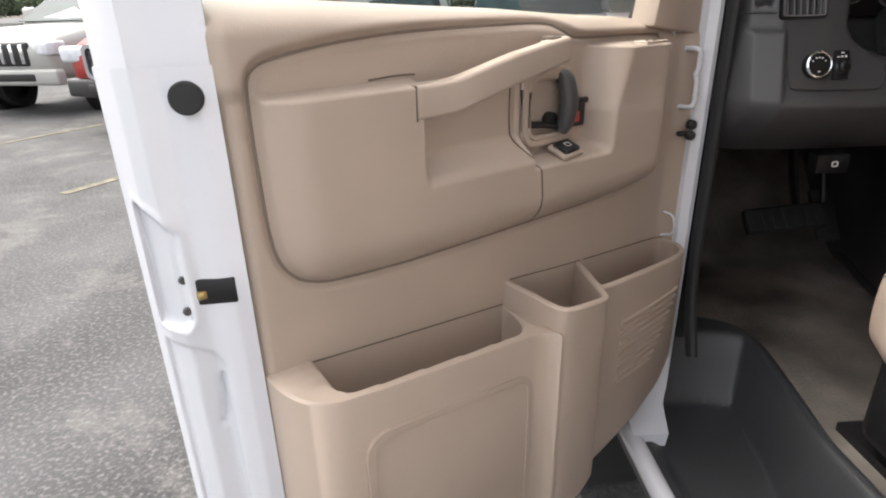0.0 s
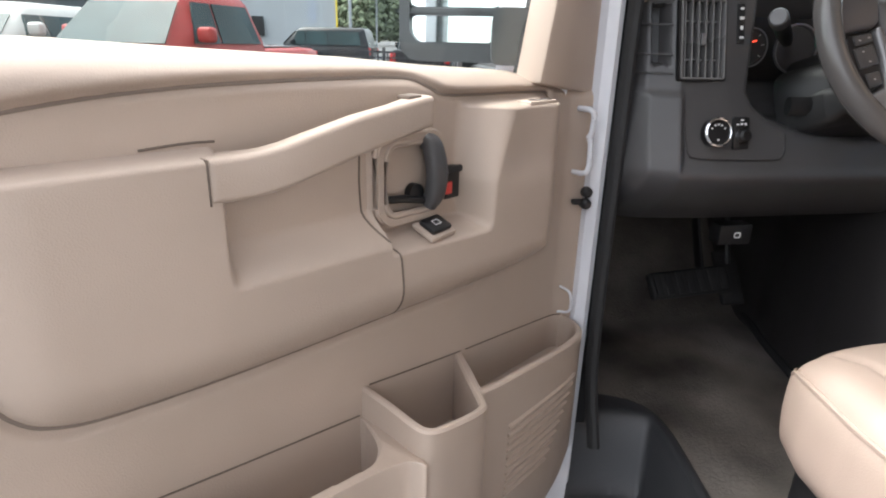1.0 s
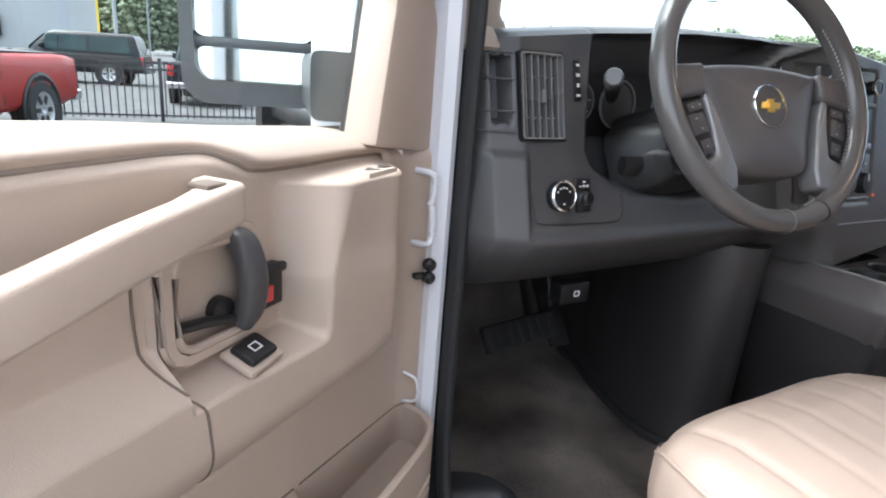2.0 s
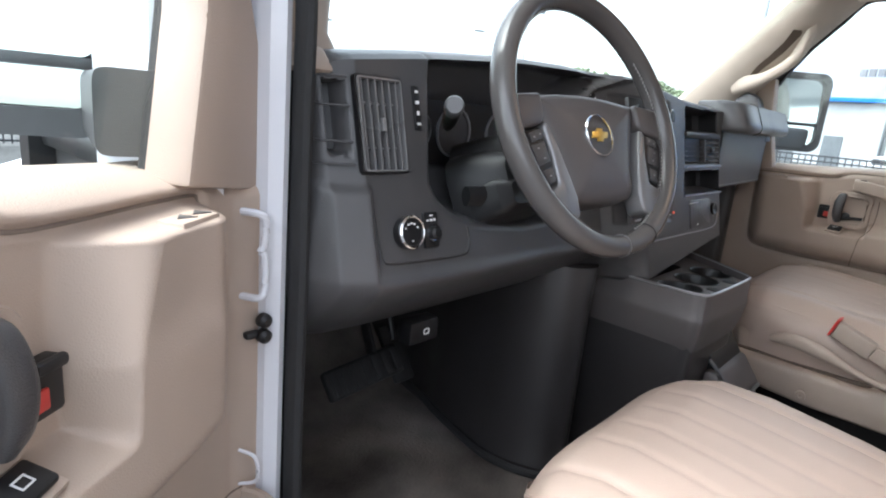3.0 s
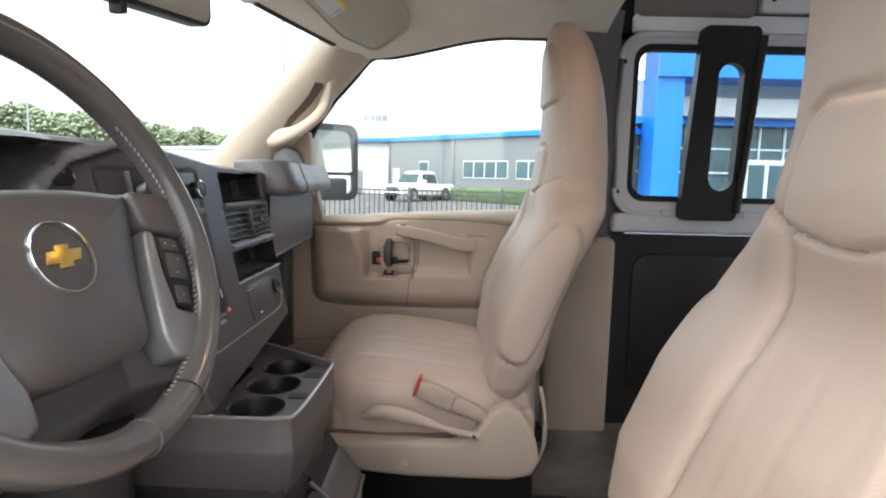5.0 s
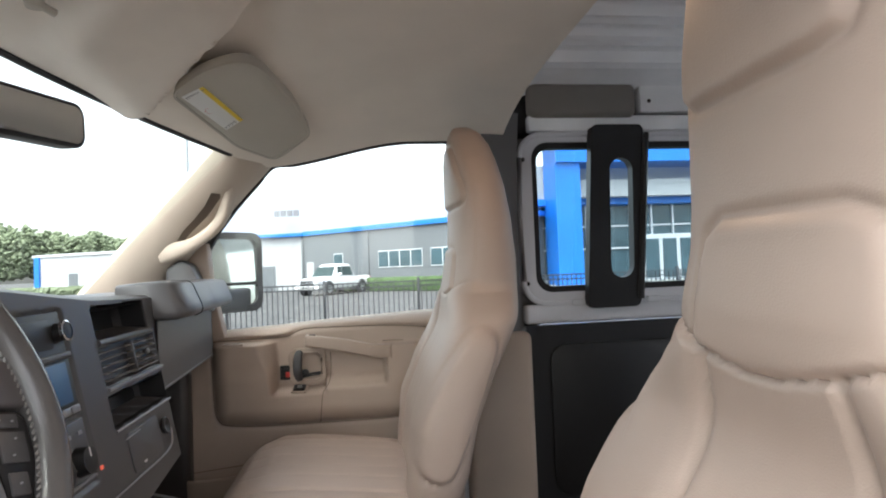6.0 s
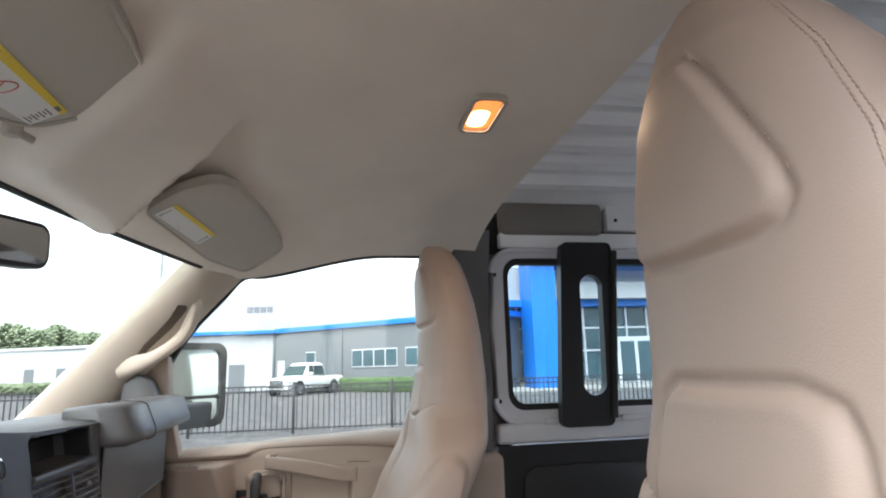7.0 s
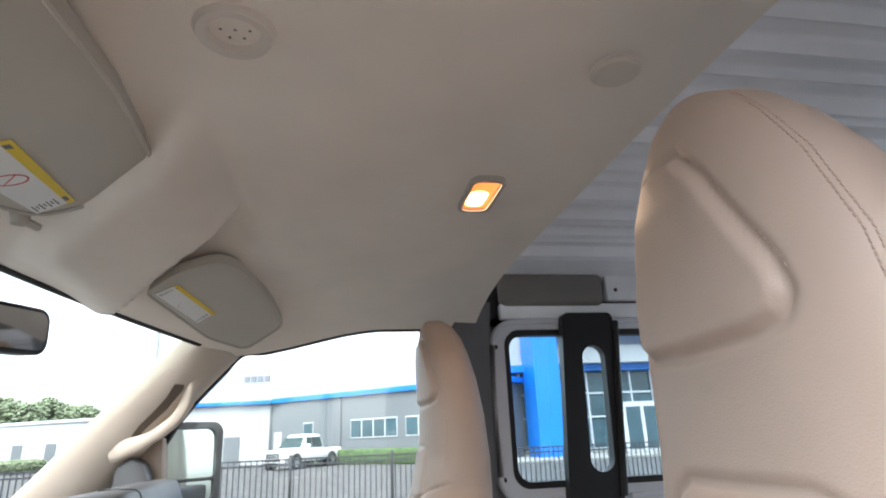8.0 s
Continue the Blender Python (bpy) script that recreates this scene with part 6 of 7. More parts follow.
# ---- outside: the lot ----
def asphalt():
    m = material("asphalt", (0.050, 0.050, 0.052), 0.85, vary=0.55, scale=1.3, grain=1.0, grain_scale=70)
    n, l = m.node_tree.nodes, m.node_tree.links
    tc = n["Texture Coordinate"]
    sp = n.new("ShaderNodeTexNoise")
    sp.inputs["Scale"].default_value, sp.inputs["Detail"].default_value = 55, 8
    l.new(tc.outputs["Object"], sp.inputs["Vector"])
    mr = n.new("ShaderNodeMapRange")
    mr.inputs["From Min"].default_value, mr.inputs["From Max"].default_value = .50, .72
    l.new(sp.outputs["Fac"], mr.inputs["Value"])
    mx = n.new("ShaderNodeMix")
    mx.data_type = "RGBA"
    bs = n["Principled BSDF"]
    old = bs.inputs["Base Color"].links[0].from_socket
    mx.inputs[7].default_value = (.21, .205, .20, 1)
    mul = n.new("ShaderNodeMath")
    mul.operation = "MULTIPLY"
    mul.inputs[1].default_value = .55
    l.new(mr.outputs[0], mul.inputs[0])
    l.new(mul.outputs[0], mx.inputs[0])
    l.new(old, mx.inputs[6])
    # pale worn patches, broken up by the aggregate
    wear = n.new("ShaderNodeTexNoise")
    wear.inputs["Scale"].default_value, wear.inputs["Detail"].default_value, wear.inputs["Roughness"].default_value = 2.1, 9, .68
    l.new(tc.outputs["Object"], wear.inputs["Vector"])
    wr = n.new("ShaderNodeMapRange")
    wr.inputs["From Min"].default_value, wr.inputs["From Max"].default_value, wr.inputs["To Max"].default_value = .52, .72, .75
    l.new(wear.outputs["Fac"], wr.inputs["Value"])
    m2 = n.new("ShaderNodeMix")
    m2.data_type = "RGBA"
    m2.inputs[7].default_value = (.165, .158, .150, 1)
    l.new(wr.outputs[0], m2.inputs[0])
    l.new(mx.outputs[2], m2.inputs[6])
    l.new(m2.outputs[2], bs.inputs["Base Color"])
    return m


single("ground", surface(lambda u, v: (u, v, 0), np.linspace(-900, 900, 19), np.linspace(-900, 900, 19)), asphalt(), "worn grey asphalt of a sales lot", "ground", "structure")
LINE = material("faded_yellow_paint", (0.125, 0.112, 0.080), 0.85, vary=0.6, scale=9)
for x, y, a, b in ((-4.3, 3.72, .12, 1.1), (-6.7, 5.05, .8, 4.6), (-1.9, 2.4, -.6, 4.6)):
    m = Matrix.Translation((x, y, .004)) @ Matrix.Rotation(math.atan2(.87, .49), 4, "Z")
    single("stall_line", moved(box(a, b, -.05, .05, -.003, .001), m), LINE, "faded yellow painted stall line", "marking", "structure", "stall lines")

BWALL = material("pale_grey_cladding", (0.118, 0.130, 0.143), 0.6, vary=0.04, scale=0.4)
BWHITE = material("white_wall_paint", (0.36, 0.375, 0.39), 0.7, vary=0.03, scale=0.5)
BLUE = material("blue_cladding", (0.004, 0.15, 0.56), 0.35, vary=0.05, scale=0.5)
TEAL = material("shop_glass", (0.05, 0.09, 0.11), 0.08, vary=0.3, scale=0.6)
ALU = material("aluminium_frame", (0.55, 0.57, 0.6), 0.4, metal=0.3, vary=0.05)
HEDGE = material("hedge_leaves", (0.045, 0.085, 0.025), 0.8, vary=0.5, scale=3.0)
PAVE = material("pale_concrete", (0.22, 0.22, 0.21), 0.85, vary=0.12, scale=0.5, grain=0.4, grain_scale=60)


def wall_along(p, q, z0, z1, d0, d1):
    """A box along the ground line p-q, from d0 to d1 behind it."""
    p, q = Vector((*p, 0)), Vector((*q, 0))
    u = (q - p).normalized()
    m = Matrix(((u.x, -u.y, 0, p.x), (u.y, u.x, 0, p.y), (0, 0, 1, 0), (0, 0, 0, 1)))
    return moved(box(0, (q - p).length, d0, d1, z0, z1), m)


def on_wall(p, q, s0, s1, z0, z1, d0, d1, bevel=0):
    p, q = Vector((*p, 0)), Vector((*q, 0))
    u = (q - p).normalized()
    m = Matrix(((u.x, -u.y, 0, p.x), (u.y, u.x, 0, p.y), (0, 0, 1, 0), (0, 0, 0, 1)))
    return moved(box(s0, s1, d0, d1, z0, z1, bevel), m)


# service wing: white part, grey part with a blue stripe, parapet; glazed hall with a blue portal
A_, B_, C_ = (46.0, 4.6), (32.0, -9.6), (48.5, 16.0)
shop = thing("service_building", pose(44, 0, 0), "low pale service building with a blue stripe and windows", "building")
badd = lambda nm, bm, mt, parent=None, lab="": part(nm, bm, mt, parent or shop, lab, False)
gw = badd("grey_wall", wall_along(B_, A_, 0, 4.3, -6, 0), BWALL, lab="pale grey clad wall")
badd("white_wall", wall_along(A_, C_, 0, 4.3, -8, 0), BWHITE, lab="white painted wall")
badd("blue_stripe", wall_along((31.7, -9.8), (45.7, 4.4), 4.3, 4.62, -6, .12), BLUE, lab="blue eaves stripe")
badd("blue_stripe", wall_along((45.7, 4.5), (48.2, 16.0), 4.3, 4.55, -8, .12), BLUE)
badd("parapet", wall_along((33.5, -10), (47.5, 4.2), 4.62, 7.4, -6, -1.0), BWHITE, lab="set-back white upper wall")
badd("parapet", wall_along((47.45, 3.4), (50, 16.0), 4.55, 7.38, -8, -.66), BWHITE)
L = (Vector((*A_, 0)) - Vector((*B_, 0))).length
for s0, n in ((L - 12.3, 4), (L - 17.0, 4), (L - 4.7, 1)):
    w = badd("window", on_wall(B_, A_, s0, s0 + 1.0 * n, 1.55, 2.75, -.02, .05), ALU, gw, "strip window with aluminium bars")
    for k in range(n):
        badd("pane", on_wall(B_, A_, s0 + 1.0 * k + .05, s0 + 1.0 * k + .95, 1.62, 2.68, .04, .07), TEAL, w)
badd("door", on_wall(B_, A_, L - 1.4, L - .6, 0, 2.2, -.02, .05), BWHITE, gw, "white side door")
badd("drainpipe", on_wall(B_, A_, L - .25, L - .1, 0, 4.3, .0, .15, .04), BWALL, gw)
badd("drainpipe", on_wall(B_, A_, L - 7.4, L - 7.28, 0, 4.3, .0, .12, .04), BWALL, gw)
badd("shutter", on_wall(A_, C_, 2.2, 3.4, 0, 2.0, -.02, .06), BWALL)
badd("shutter", on_wall(A_, C_, 5.2, 6.2, 0, 2.4, -.02, .06), BWALL)
SIGN_S, SIGN_Z = 0.4, 5.98
for k in range(4):
    badd("sign_letter", on_wall(A_, C_, SIGN_S + .53 * k, SIGN_S + .40 + .53 * k, SIGN_Z, SIGN_Z + .5, -.75, -.56), material("sign_grey", (0.16, 0.16, 0.17), 0.5) if k == 0 else bpy.data.materials["sign_grey"], None, "plain dark sign block")
badd("hedge", on_wall(B_, A_, 1, L - 4.5, 0, .9, .6, 1.8, .15), HEDGE, lab="clipped green hedge")

hall = thing("glazed_hall", pose(34, -16, 0), "glazed showroom hall with a bright blue portal", "building")
ladd = lambda nm, bm, mt, parent=None, lab="": part(nm, bm, mt, parent or hall, lab, False)
ladd("wall", box(34, 52, -40, -9.6, 0, 7.5), BWHITE, lab="white hall wall")
ladd("blue_column", box(31.2, 33.4, -12.9, -11.4, 0, 10), BLUE, lab="blue portal column")
ladd("blue_lintel", box(31.0, 33.4, -40, -11.4, 7.2, 10), BLUE, lab="blue portal lintel")
ladd("blue_eaves", box(33.0, 34.2, -40, -9.5, 4.9, 5.3), BLUE)
gl0 = ladd("glazing", box(33.9, 34.1, -40, -9.7, .3, 4.9), TEAL, lab="dark shop glazing")
for k in range(20):
    y = -9.8 - 1.45 * k
    ladd("mullion", box(33.75, 34.0, y - .05, y + .05, .3, 4.9), ALU, gl0)
for z in (.35, 2.2, 3.6):
    ladd("transom", box(33.78, 34.0, -40, -9.7, z - .05, z + .05), ALU, gl0)
ladd("white_canopy", box(32.2, 34.0, -40, -13.2, 5.3, 6.3), BWHITE, lab="white band above the entrance")
ladd("gold_sign", box(30.9, 31.0, -15.6, -13.3, 8.2, 9.0, .02), GOLD, lab="plain gold sign shape")
dr = ladd("entrance", box(33.5, 33.9, -22.5, -17.6, 0, 3.0), ALU, lab="white framed entrance doors")
for k in range(4):
    ladd("door_pane", box(33.42, 33.52, -18.75 - 1.18 * k, -17.85 - 1.18 * k, .25, 2.7), TEAL, dr)
ladd("plinth", box(33.6, 34.2, -40, -9.6, 0, .32), PAVE)
single("pavement", box(28.5, 46, -40, -8.5, 0.0, .12, .02), PAVE, "pale concrete pavement before the hall", "pavement", "structure")

far = thing("warehouse", pose(70, 34, 0), "long white warehouse with a low roof", "building")
part("wall", wall_along((56, 17.5), (64, 33.5), 0, 4.0, -12, 0), BWHITE, far, "", False)
part("roof", wall_along((55.8, 17.2), (64.2, 33.8), 4.0, 4.25, -12, .15), ALU, far, "", False)
part("blue_corner", wall_along((63.6, 32.9), (64.05, 33.6), 0, 4.0, -.05, .1), BLUE, far, "", False)
for k in range(3):
    part("door", on_wall((56, 17.5), (64, 33.5), 4 + 4 * k, 5.2 + 4 * k, 0, 2.2, -.02, .05), BWALL, far, "", False)
back_b = thing("white_hall", pose(-5, 48, 0), "tall white building with a brown corner and teal band", "building")
part("wall", box(-8.8, -1.35, 45, 60, 0, 9), BWHITE, back_b, "", False)
part("yellow_corner", box(-1.35, -1.22, 44.98, 45.2, 0, 9), YELLOW, back_b, "", False)
part("brown_post", box(-9.8, -8.8, 44.5, 46, 0, 9), material("brown_cladding", (0.12, 0.07, 0.06), 0.6), back_b, "", False)
part("teal_band", box(-24, -9.8, 44.5, 47, 3.6, 9), material("teal_glass", (0.06, 0.16, 0.20), 0.25, vary=0.3, scale=0.6), back_b, "", False)
part("shop_wall", box(-24, -9.8, 45, 47, 0, 3.6), BWALL, back_b, "", False)
part("meter_box", box(-7.2, -6.4, 44.7, 45, 1.5, 2.8), BLACK, back_b, "", False)

# ---- steel picket fence in panels ----
STEEL = material("dark_fence_paint", (0.020, 0.021, 0.026), 0.5, vary=0.1)
panel = thing("fence_panel", pose(14.3, 0.66, 0), "dark grey steel picket fence panel", "fence", "boundary fence")
part("post", box(-.035, .035, -.035, .035, 0, 1.24, .006), STEEL, panel)
for z in (.12, 1.02, 1.14):
    part("rail", box(-.018, .018, 0, 2.42, z - .018, z + .018), STEEL, panel)
for k in range(18):
    part("picket", moved(box(-.012, .012, -.012, .012, .06, 1.16), Matrix.Translation((0, .13 + .13 * k, 0))), STEEL, panel)
for k in range(-9, 5):
    if k:
        copy_thing(panel, pose(14.3, .66 + 2.42 * k, 0))
for k in range(9):
    copy_thing(panel, pose(14.3 - 2.42 * k, 12.76, 0, 0, 0, 90))

# ---- street lamps ----
POLE = material("galvanised_pole", (0.30, 0.32, 0.34), 0.5, metal=0.4, vary=0.08)


def make_lamp(x, y, h, twin=True, r=.09):
    g = thing("street_lamp", pose(x, y, 0), "grey twin-headed lot lamp on a tall pole" if twin else "grey single-headed lot lamp on a tall pole", "street lamp", "lot lamps")
    part("pole", tube([(0, 0, 0), (0, 0, h * .5), (0, 0, h)], [r, r * .85, r * .6], seg=10), POLE, g)
    part("cross_arm", tube([(-.9 if twin else 0, .7 if twin else 0, h), (.9, -.7, h)], .05, seg=8), POLE, g)
    for sg in ((1, -1) if twin else (1,)):
        part("lamp_head", moved(box(-.45, .45, -.22, .22, -.10, .10, .05), Matrix.Translation((sg * 1.0, sg * -.78, h)) @ Matrix.Rotation(radians(-38), 4, "Z")), POLE, g)
    return g


make_lamp(32.9, 49.0, 8.7)
make_lamp(45.5, 37.4, 9.1)
make_lamp(47.6, 34.8, 11.3, False)
make_lamp(30.6, 50.6, 11.4, False)
make_lamp(28.4, 8.0, 13.5, False, .10)
make_lamp(2.4, 58.0, 10.5, False)
make_lamp(-0.6, 30.0, 9.0)

# ---- parked vehicles: x ahead, y to the vehicle's left, origin on the ground ----
TYRE = material("tyre_rubber", (0.02, 0.02, 0.021), 0.8, vary=0.2)
RIMM = material("alloy_rim", (0.45, 0.46, 0.48), 0.3, metal=0.8, vary=0.05)
CARGLASS = material("dark_car_glass", (0.035, 0.055, 0.058), 0.10, vary=0.2, scale=1.5, spec=0.06)
LAMP = material("headlamp_glass", (0.60, 0.62, 0.65), 0.1, vary=0.15, scale=12)
TAIL = material("tail_lamp", (0.45, 0.02, 0.02), 0.2, vary=0.1)


def make_vehicle(name, m, paint, label, category, wagon=False, L=5.4, W=1.88, H=1.80, big=False):
    v = thing(name, m, label, category)
    vadd = lambda nm, bm, mt, parent=None, lab="", sharp=38: part(nm, bm, mt, parent or v, lab, True, sharp)
    h2, w2 = L / 2, W / 2
    belt = 1.10
    # lower body as sections along the length
    rings = []
    for x, w, z0, z1 in ((-h2, .90, .60, belt - .02), (-h2 + .06, .97, .48, belt), (-h2 + .5, 1.0, .42, belt + .02), (-.3, 1.0, .40, belt), (h2 - 1.55, 1.0, .40, belt + .01), (h2 - 1.45, 1.0, .40, belt + .01), (h2 - .7, .99, .42, belt - .02), (h2 - .25, .95, .48, belt - .09), (h2 - .06, .88, .55, belt - .17), (h2, .80, .62, belt - .27)):
        w *= w2
        rings.append([(x, s * a * w, z0 + (z1 - z0) * b) for s, a, b in ((1, .90, 0), (1, .985, .12), (1, 1.0, .45), (1, .985, .78), (1, .95, .92), (1, .86, .985), (1, .4, 1.01), (-1, .4, 1.01), (-1, .86, .985), (-1, .95, .92), (-1, .985, .78), (-1, 1.0, .45), (-1, .985, .12), (-1, .90, 0))])
    body = vadd("body", loft(rings), paint, lab="painted lower body", sharp=45)
    # cabin
    c0 = -h2 + .08 if wagon else -.95
    c1 = h2 - 1.40
    rings = []
    for z, f0, f1, w in ((belt - .03, 0, 0, .94), (belt + .10, .03 if not wagon else .02, .10, .92), (H - .14, .20 if not wagon else .16, .62, .78), (H - .03, .30 if not wagon else .25, .78, .70), (H, .42, .95, .60)):
        x0, x1, y = c0 + f0, c1 - f1, w * w2
        rings.append([(x0, y * .92, z), (x0 + .10, y, z), (x1 - .25, y, z), (x1, y * .86, z), (x1 + .02, 0, z), (x1, -y * .86, z), (x1 - .25, -y, z), (x0 + .10, -y, z), (x0, -y * .92, z), (x0 - .02, 0, z)])
    cab = vadd("cab", loft(rings), paint, lab="painted cab")
    zb, zt = belt + .06, H - .17

    def side_x(z):
        k = (z - belt) / (H - .14 - belt)
        return (.92 - .14 * (z - belt - .10) / (H - .24 - belt)) * w2 + .022
    span = [(c1 - .48, c1 - .66, c1 - 1.02, c1 - 1.02), (c1 - 1.07, c1 - 1.07, c0 + .22, c0 + .36)] if not wagon else [(c1 - .48, c1 - .66, c1 - 1.02, c1 - 1.02), (c1 - 1.07, c1 - 1.07, c1 - 2.0, c1 - 1.95), (c1 - 2.06, c1 - 2.02, c0 + .30, c0 + .42)]
    for sg in (1, -1):
        for a, b, c, d in span:
            bm = bmesh.new()
            q = [(a, zb), (b, zt), (d, zt), (c, zb)]
            lo = [bm.verts.new((x, sg * side_x(z), z)) for x, z in q]
            hi = [bm.verts.new((x, sg * (side_x(z) - .03), z)) for x, z in q]
            bm.faces.new(lo), bm.faces.new(hi[::-1])
            for i in range(4):
                bm.faces.new((lo[i], lo[(i + 1) % 4], hi[(i + 1) % 4], hi[i]))
            vadd("side_window", bm, CARGLASS, cab, "dark side window")
        vadd("wing_mirror", moved(box(-.08, .08, -.11, .11, -.09, .09, .05, 3), Matrix.Translation((c1 - .55, sg * (w2 + .08), belt + .16))), paint, cab)
        for xd in (c1 - .95, c1 - 1.9):
            vadd("door_handle", box(xd - .10, xd + .10, sg * (w2 * .985) - .02, sg * (w2 * .985) + .02, .90, .93, .01), paint, body)
        for xd in (c1 - .12, c1 - 1.05, c1 - 2.0):
            vadd("door_gap", box(xd - .006, xd + .006, sg * w2 * .99 - .01, sg * w2 * .99 + .004, .50, 1.04), BLACK, body)
        vadd("headlamp", moved(box(-.20, .10, -.22, .22, -.085, .085, .04, 3), Matrix.Translation((h2 - .09, sg * (w2 - .27), .85)) @ Matrix.Rotation(radians(-sg * 16), 4, "Z")), LAMP, body, "clear headlamp")
        vadd("tail_lamp", box(-h2 - .015, -h2 + .14, sg * (w2 - .16) - .07, sg * (w2 - .16) + .09, .78, 1.06, .02), TAIL, body, "red tail lamp")
        vadd("fog_lamp", lathe([(0, 0), (.06, 0), (.06, .03), (0, .03)], Matrix.Translation((h2 - .05, sg * (w2 - .30), .57)) @ Matrix.Rotation(radians(90), 4, "Y"), 16), LAMP, body)
    # windscreen and rear glass follow the cab's slope
    for x0, x1, name2 in ((c1 - .085, c1 - .60, "windscreen"), (c0 + .02, c0 + .20, "rear_window")):
        s = 1 if name2 == "windscreen" else -1
        bm = bmesh.new()
        q = [(x0 + .02, zb, .85), (x1 + .02, zt, .70)]
        vs = [bm.verts.new((x + s * o, y * w * w2, z)) for x, z, w in q for y in (1, .3, -.3, -1) for o in ((.045,))]
        for i in range(3):
            bm.faces.new((vs[i], vs[i + 1], vs[5 + i], vs[4 + i]))
        vadd(name2, thick(bm, .01), CARGLASS, cab, "dark sloping glass")
    gr = vadd("grille", box(h2 - .10, h2 + .015, -.50, .50, .62, .93, .05, 3), BLACK, body, "black grille")
    if wagon:
        for k in range(6):
            vadd("grille_bar", box(h2 - .03, h2 + .035, -.43 + .16 * k, -.37 + .16 * k, .66, .90, .02), CHROME, gr, "upright chrome bar")
    else:
        for k in range(4):
            vadd("grille_bar", box(h2 - .02, h2 + .026, -.46, .46, .67 + .065 * k, .688 + .065 * k, .005), CHROME if not big else BLACK, gr)
        vadd("grille_surround", moved(frame_of(rounded(1.06, .36, .08, 5), rounded(.96, .28, .06, 5), -.02, .03), Matrix.Translation((h2 + .005, 0, .775)) @ AXES_YZ), SILVER, gr, "bright grille surround")
    vadd("lower_intake", box(h2 - .10, h2 + .045, -.55, .55, .44, .56, .03, 3), BLACK, body, "black lower air intake")
    vadd("front_bumper", moved(box(-.12, .06, -w2 * .95, w2 * .95, .40, .60, .04, 3), Matrix.Translation((h2 - .02, 0, 0))), BLACK if big else paint, body, "front bumper")
    vadd("rear_bumper", box(-h2 - .10, -h2 + .08, -w2 * .95, w2 * .95, .46, .62, .03, 3), CHROME if not wagon else paint, body, "rear bumper")
    vadd("number_plate", box(-h2 - .115, -h2 - .10, -.16, .16, .62, .74), PRINT, body)
    if not wagon:
        vadd("load_bed", box(-h2 + .10, c0 - .04, -w2 + .16, w2 - .16, belt - .30, belt + .026), BLACK, body, "dark load bed")
    for xw in (h2 - .95, -h2 + 1.15):
        for sg in (1, -1):
            R = Matrix.Translation((xw, sg * (w2 - .13), .39)) @ Matrix.Rotation(radians(-90 * sg), 4, "X")
            vadd("wheel_arch", lathe([(.0, -.02), (.49, -.02), (.49, .135), (.45, .15), (.42, .13), (.0, .10)], R, 28), BLACK, body)
            ty = vadd("tyre", lathe([(.24, -.12), (.36, -.12), (.39, -.08), (.39, .12), (.36, .155), (.25, .16), (.24, .14)], R, 32), TYRE, None, "black tyre")
            vadd("rim", lathe([(0, .10), (.05, .14), (.20, .125), (.245, .15), (.255, .14), (.24, .0), (0, .0)], R, 24), RIMM, ty, "alloy rim")
            for k in range(6):
                a = math.pi * k / 3
                vadd("rim_gap", moved(box(.09, .20, -.03, .03, .128, .141), R @ Matrix.Rotation(a, 4, "Z")), BLACK, ty)
    return v


RED_P = material("red_car_paint", (0.28, 0.024, 0.021), 0.45, vary=0.04, spec=0.3)
SIL_P = material("silver_car_paint", (0.40, 0.40, 0.38), 0.5, metal=0.2, vary=0.04, spec=0.3)
BLK_P = material("black_car_paint", (0.010, 0.012, 0.015), 0.3, vary=0.1, spec=0.25)
WHT_P = material("white_car_paint", (0.72, 0.73, 0.74), 0.25, vary=0.02, coat=0.8)
TURN = math.degrees(math.atan2(-.87, -.49))
make_vehicle("pickup_truck", pose(-3.55, 8.82, 0, 0, 0, TURN + 6) @ Matrix.Diagonal((1.04, 1.04, 1.10, 1)), RED_P, "red double-cab pickup truck parked at an angle", "pickup truck", big=True)
make_vehicle("sport_utility_car", pose(-6.70, 10.47, 0, 0, 0, -101) @ Matrix.Diagonal((1.0, 1.0, 1.12, 1)), SIL_P, "silver sport utility car with a chrome barred grille", "car", wagon=True, L=5.0, H=1.62)
make_vehicle("pickup_truck", pose(37.2, 1.6, 0, 0, 0, 146), WHT_P, "white pickup truck parked before the service building", "pickup truck", L=5.6, H=1.92)
make_vehicle("sport_utility_car", pose(-2.2, 26.5, 0, 0, 0, 165), BLK_P, "black sport utility car parked side on", "car", wagon=True, L=5.2, H=1.85)
make_vehicle("pickup_truck", pose(1.65, 19.2, 0, 0, 0, 78), BLK_P, "black pickup truck seen behind the fence", "pickup truck", H=1.85)
make_vehicle("pickup_truck", pose(4.6, 24.0, 0, 0, 0, 90), WHT_P, "white pickup truck in the far row", "pickup truck", H=1.85)

# ---- the van's own wheels ----
VAN_RIM = material("grey_steel_rim", (0.25, 0.25, 0.26), 0.4, metal=0.5, vary=0.08)
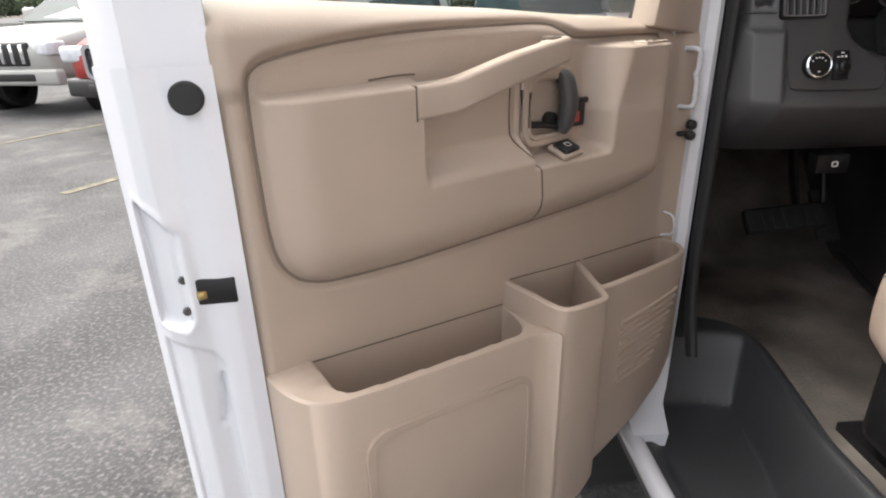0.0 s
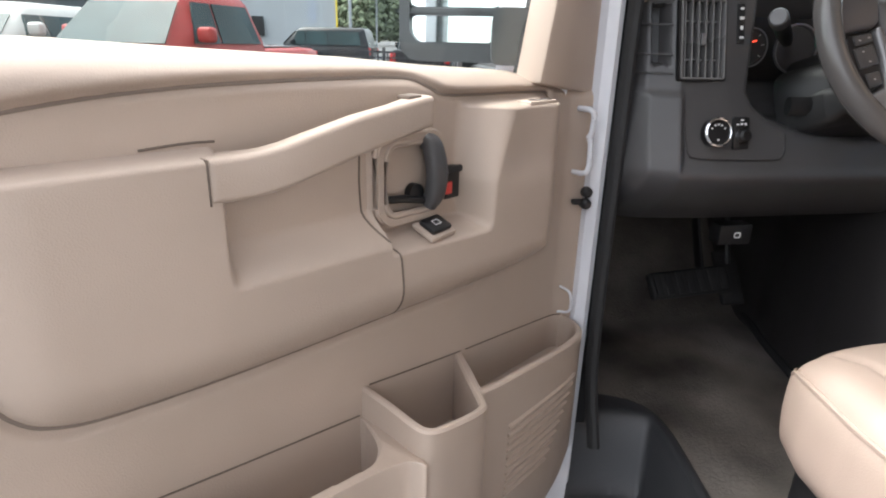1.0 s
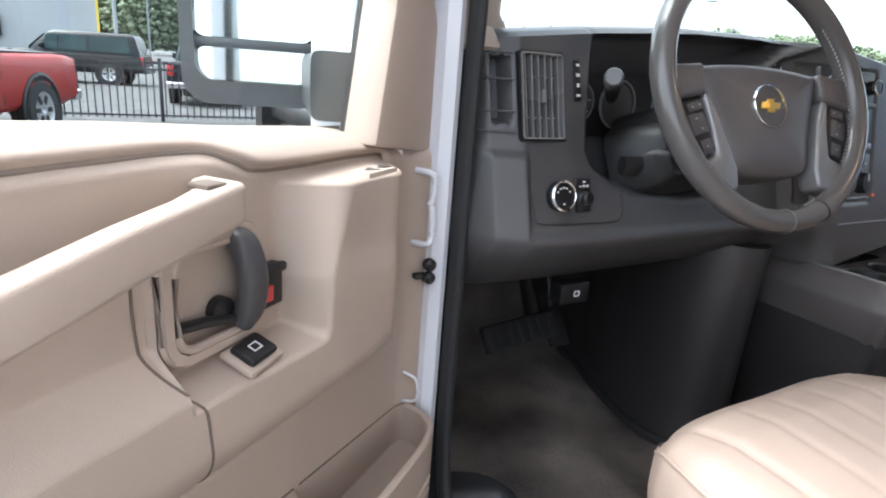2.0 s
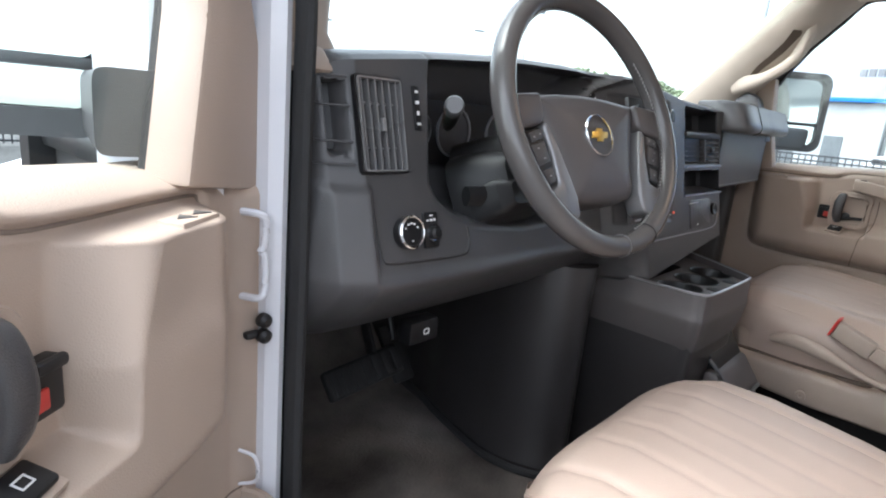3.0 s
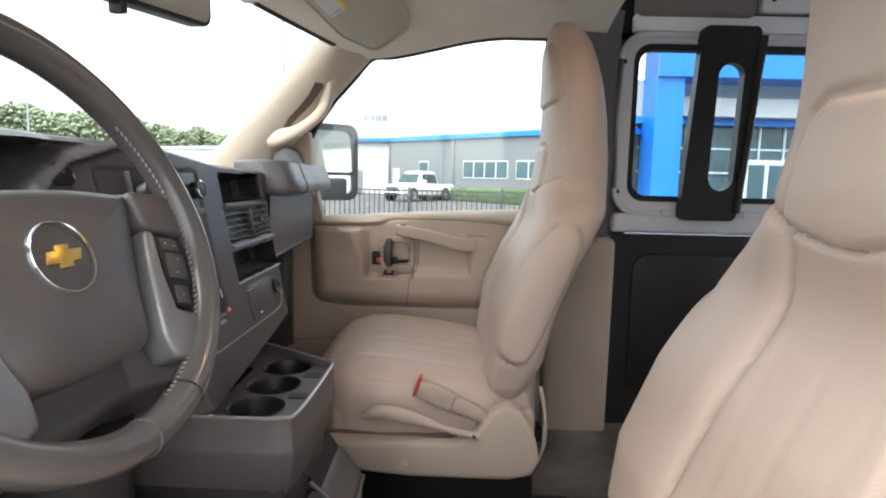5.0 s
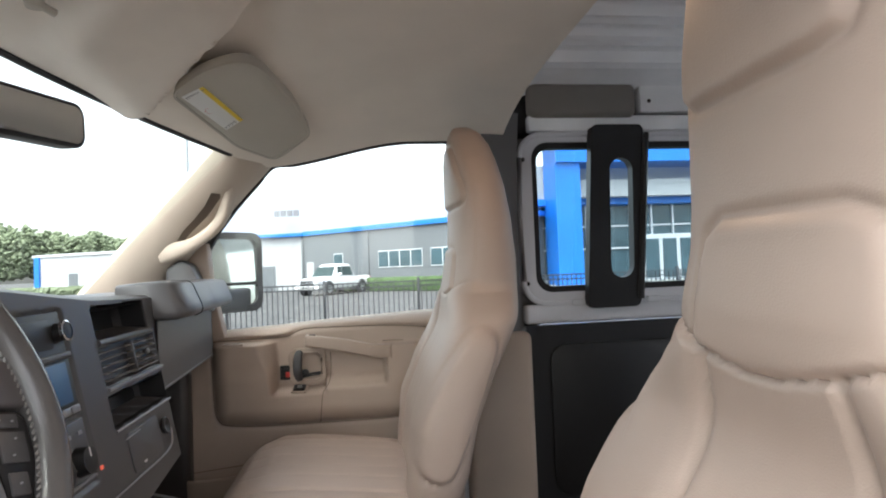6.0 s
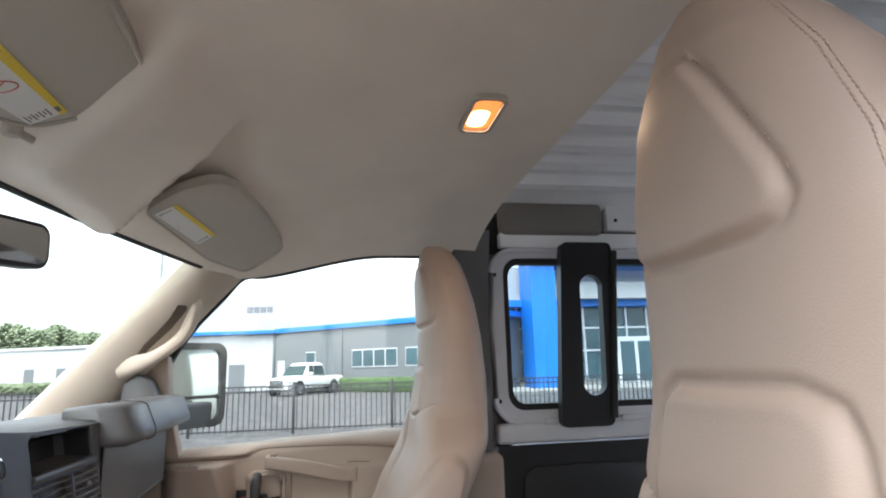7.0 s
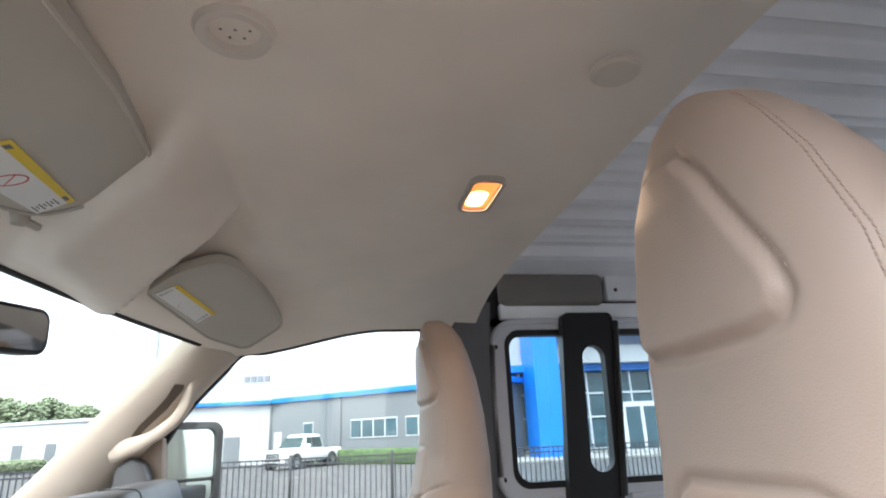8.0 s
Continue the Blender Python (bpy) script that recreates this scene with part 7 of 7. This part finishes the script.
for sg in (-1, 1):
    for y in (.56, -2.75):
        wh = thing("van_wheel", pose(sg * .82, y, 0), "black tyre on a grey steel van rim", "wheel", "van wheels")
        R = Matrix.Translation((0, 0, .37)) @ Matrix.Rotation(radians(90 * sg), 4, "Y")
        part("tyre", lathe([(.22, -.11), (.34, -.11), (.37, -.08), (.37, .08), (.34, .11), (.23, .11), (.22, .09)], R, 40), TYRE, wh, "black tyre")
        part("rim", lathe([(0, .06), (.06, .07), (.12, .03), (.20, .06), (.23, .10), (.24, .09), (.22, -.05), (0, -.05)], R, 32), VAN_RIM, wh, "grey steel rim")

# ---- far woods ----
# leaf green lightened and greyed so that the colour holds the distance haze
LEAF = material("haze_paled_leaves", (0.165, 0.20, 0.125), 0.95, vary=0.15, scale=0.15, spec=0.05, tint=(0.19, 0.225, 0.15))


OCTA = np.array([(1, 0, 0), (-1, 0, 0), (0, 1, 0), (0, -1, 0), (0, 0, .8), (0, 0, -.8)])
OCTA_FACES = np.array([(0, 2, 4), (2, 1, 4), (1, 3, 4), (3, 0, 4), (2, 0, 5), (1, 2, 5), (3, 1, 5), (0, 3, 5)])


def woods(name, spots, seed, label, category):
    """Crowns of many small clumps of leaves, uneven in outline."""
    rng = np.random.default_rng(seed)
    verts, faces, start = [], [], 0
    for x, y, h, r in spots:
        k = 300
        a, b = rng.uniform(0, 2 * math.pi, k), rng.uniform(-1, 1, k)
        rr = r * (.55 + .5 * rng.random(k)) * np.sqrt(1 - b * b)
        c = np.stack((x + rr * np.cos(a), y + rr * np.sin(a), h * .58 + h * .42 * b * rng.uniform(.8, 1.05, k)), 1)
        turn = rng.uniform(0, 2 * math.pi, k)
        cs, sn = np.cos(turn)[:, None], np.sin(turn)[:, None]
        o = OCTA[None] * rng.uniform(.7, 1.3, (k, 6, 1))
        o = np.stack((o[..., 0] * cs - o[..., 1] * sn, o[..., 0] * sn + o[..., 1] * cs, o[..., 2]), 2)
        verts.append((c[:, None] + o * (r * rng.uniform(.09, .18, k))[:, None, None]).reshape(-1, 3))
        faces.append((OCTA_FACES[None] + 6 * np.arange(k)[:, None, None] + start).reshape(-1, 3))
        start += 6 * k
    me = bpy.data.meshes.new(name)
    me.from_pydata(np.concatenate(verts).tolist(), [], np.concatenate(faces).tolist())
    me.materials.append(LEAF)
    me.polygons.foreach_set("use_smooth", [True] * len(me.polygons))
    tagged(new(name, me), label, category, "", "stuff")


rng = np.random.default_rng(5)
spots = []
for a in np.linspace(-8, 130, 380):
    d = 150 + 45 * rng.random() + (0 if a > 40 else 20)
    rise = float(np.interp(a, [-8, 10, 18, 20, 24, 29, 36, 46, 53, 60, 130], [1.5, 2.5, 3.0, 3.5, 4.2, 4.7, 5.2, 4.6, 4.6, 3.4, 3.4]))
    hgt = (1.4 + d * math.tan(radians(rise))) * (.86 + .14 * rng.random())
    spots.append((d * math.cos(radians(a)), d * math.sin(radians(a)), hgt, hgt * .30))
woods("far_woods", spots, 3, "dense green tree line on low hills", "trees")
rng = np.random.default_rng(9)
spots = [(x, 78 + 6 * rng.random(), 7.5 + 2.5 * rng.random(), 2.8) for x in np.linspace(-2, 22, 26)]
woods("near_woods", spots, 11, "dark green trees behind the parked cars", "trees")
spots = [(60 - .25 * k + rng.random(), 36 + 1.1 * k, 1.1, 1.0) for k in range(14)] + [(50 + .3 * k, 22 + .9 * k, 1.0, .9) for k in range(10)]
woods("low_shrubs", spots, 12, "row of low green shrubs", "shrubs")
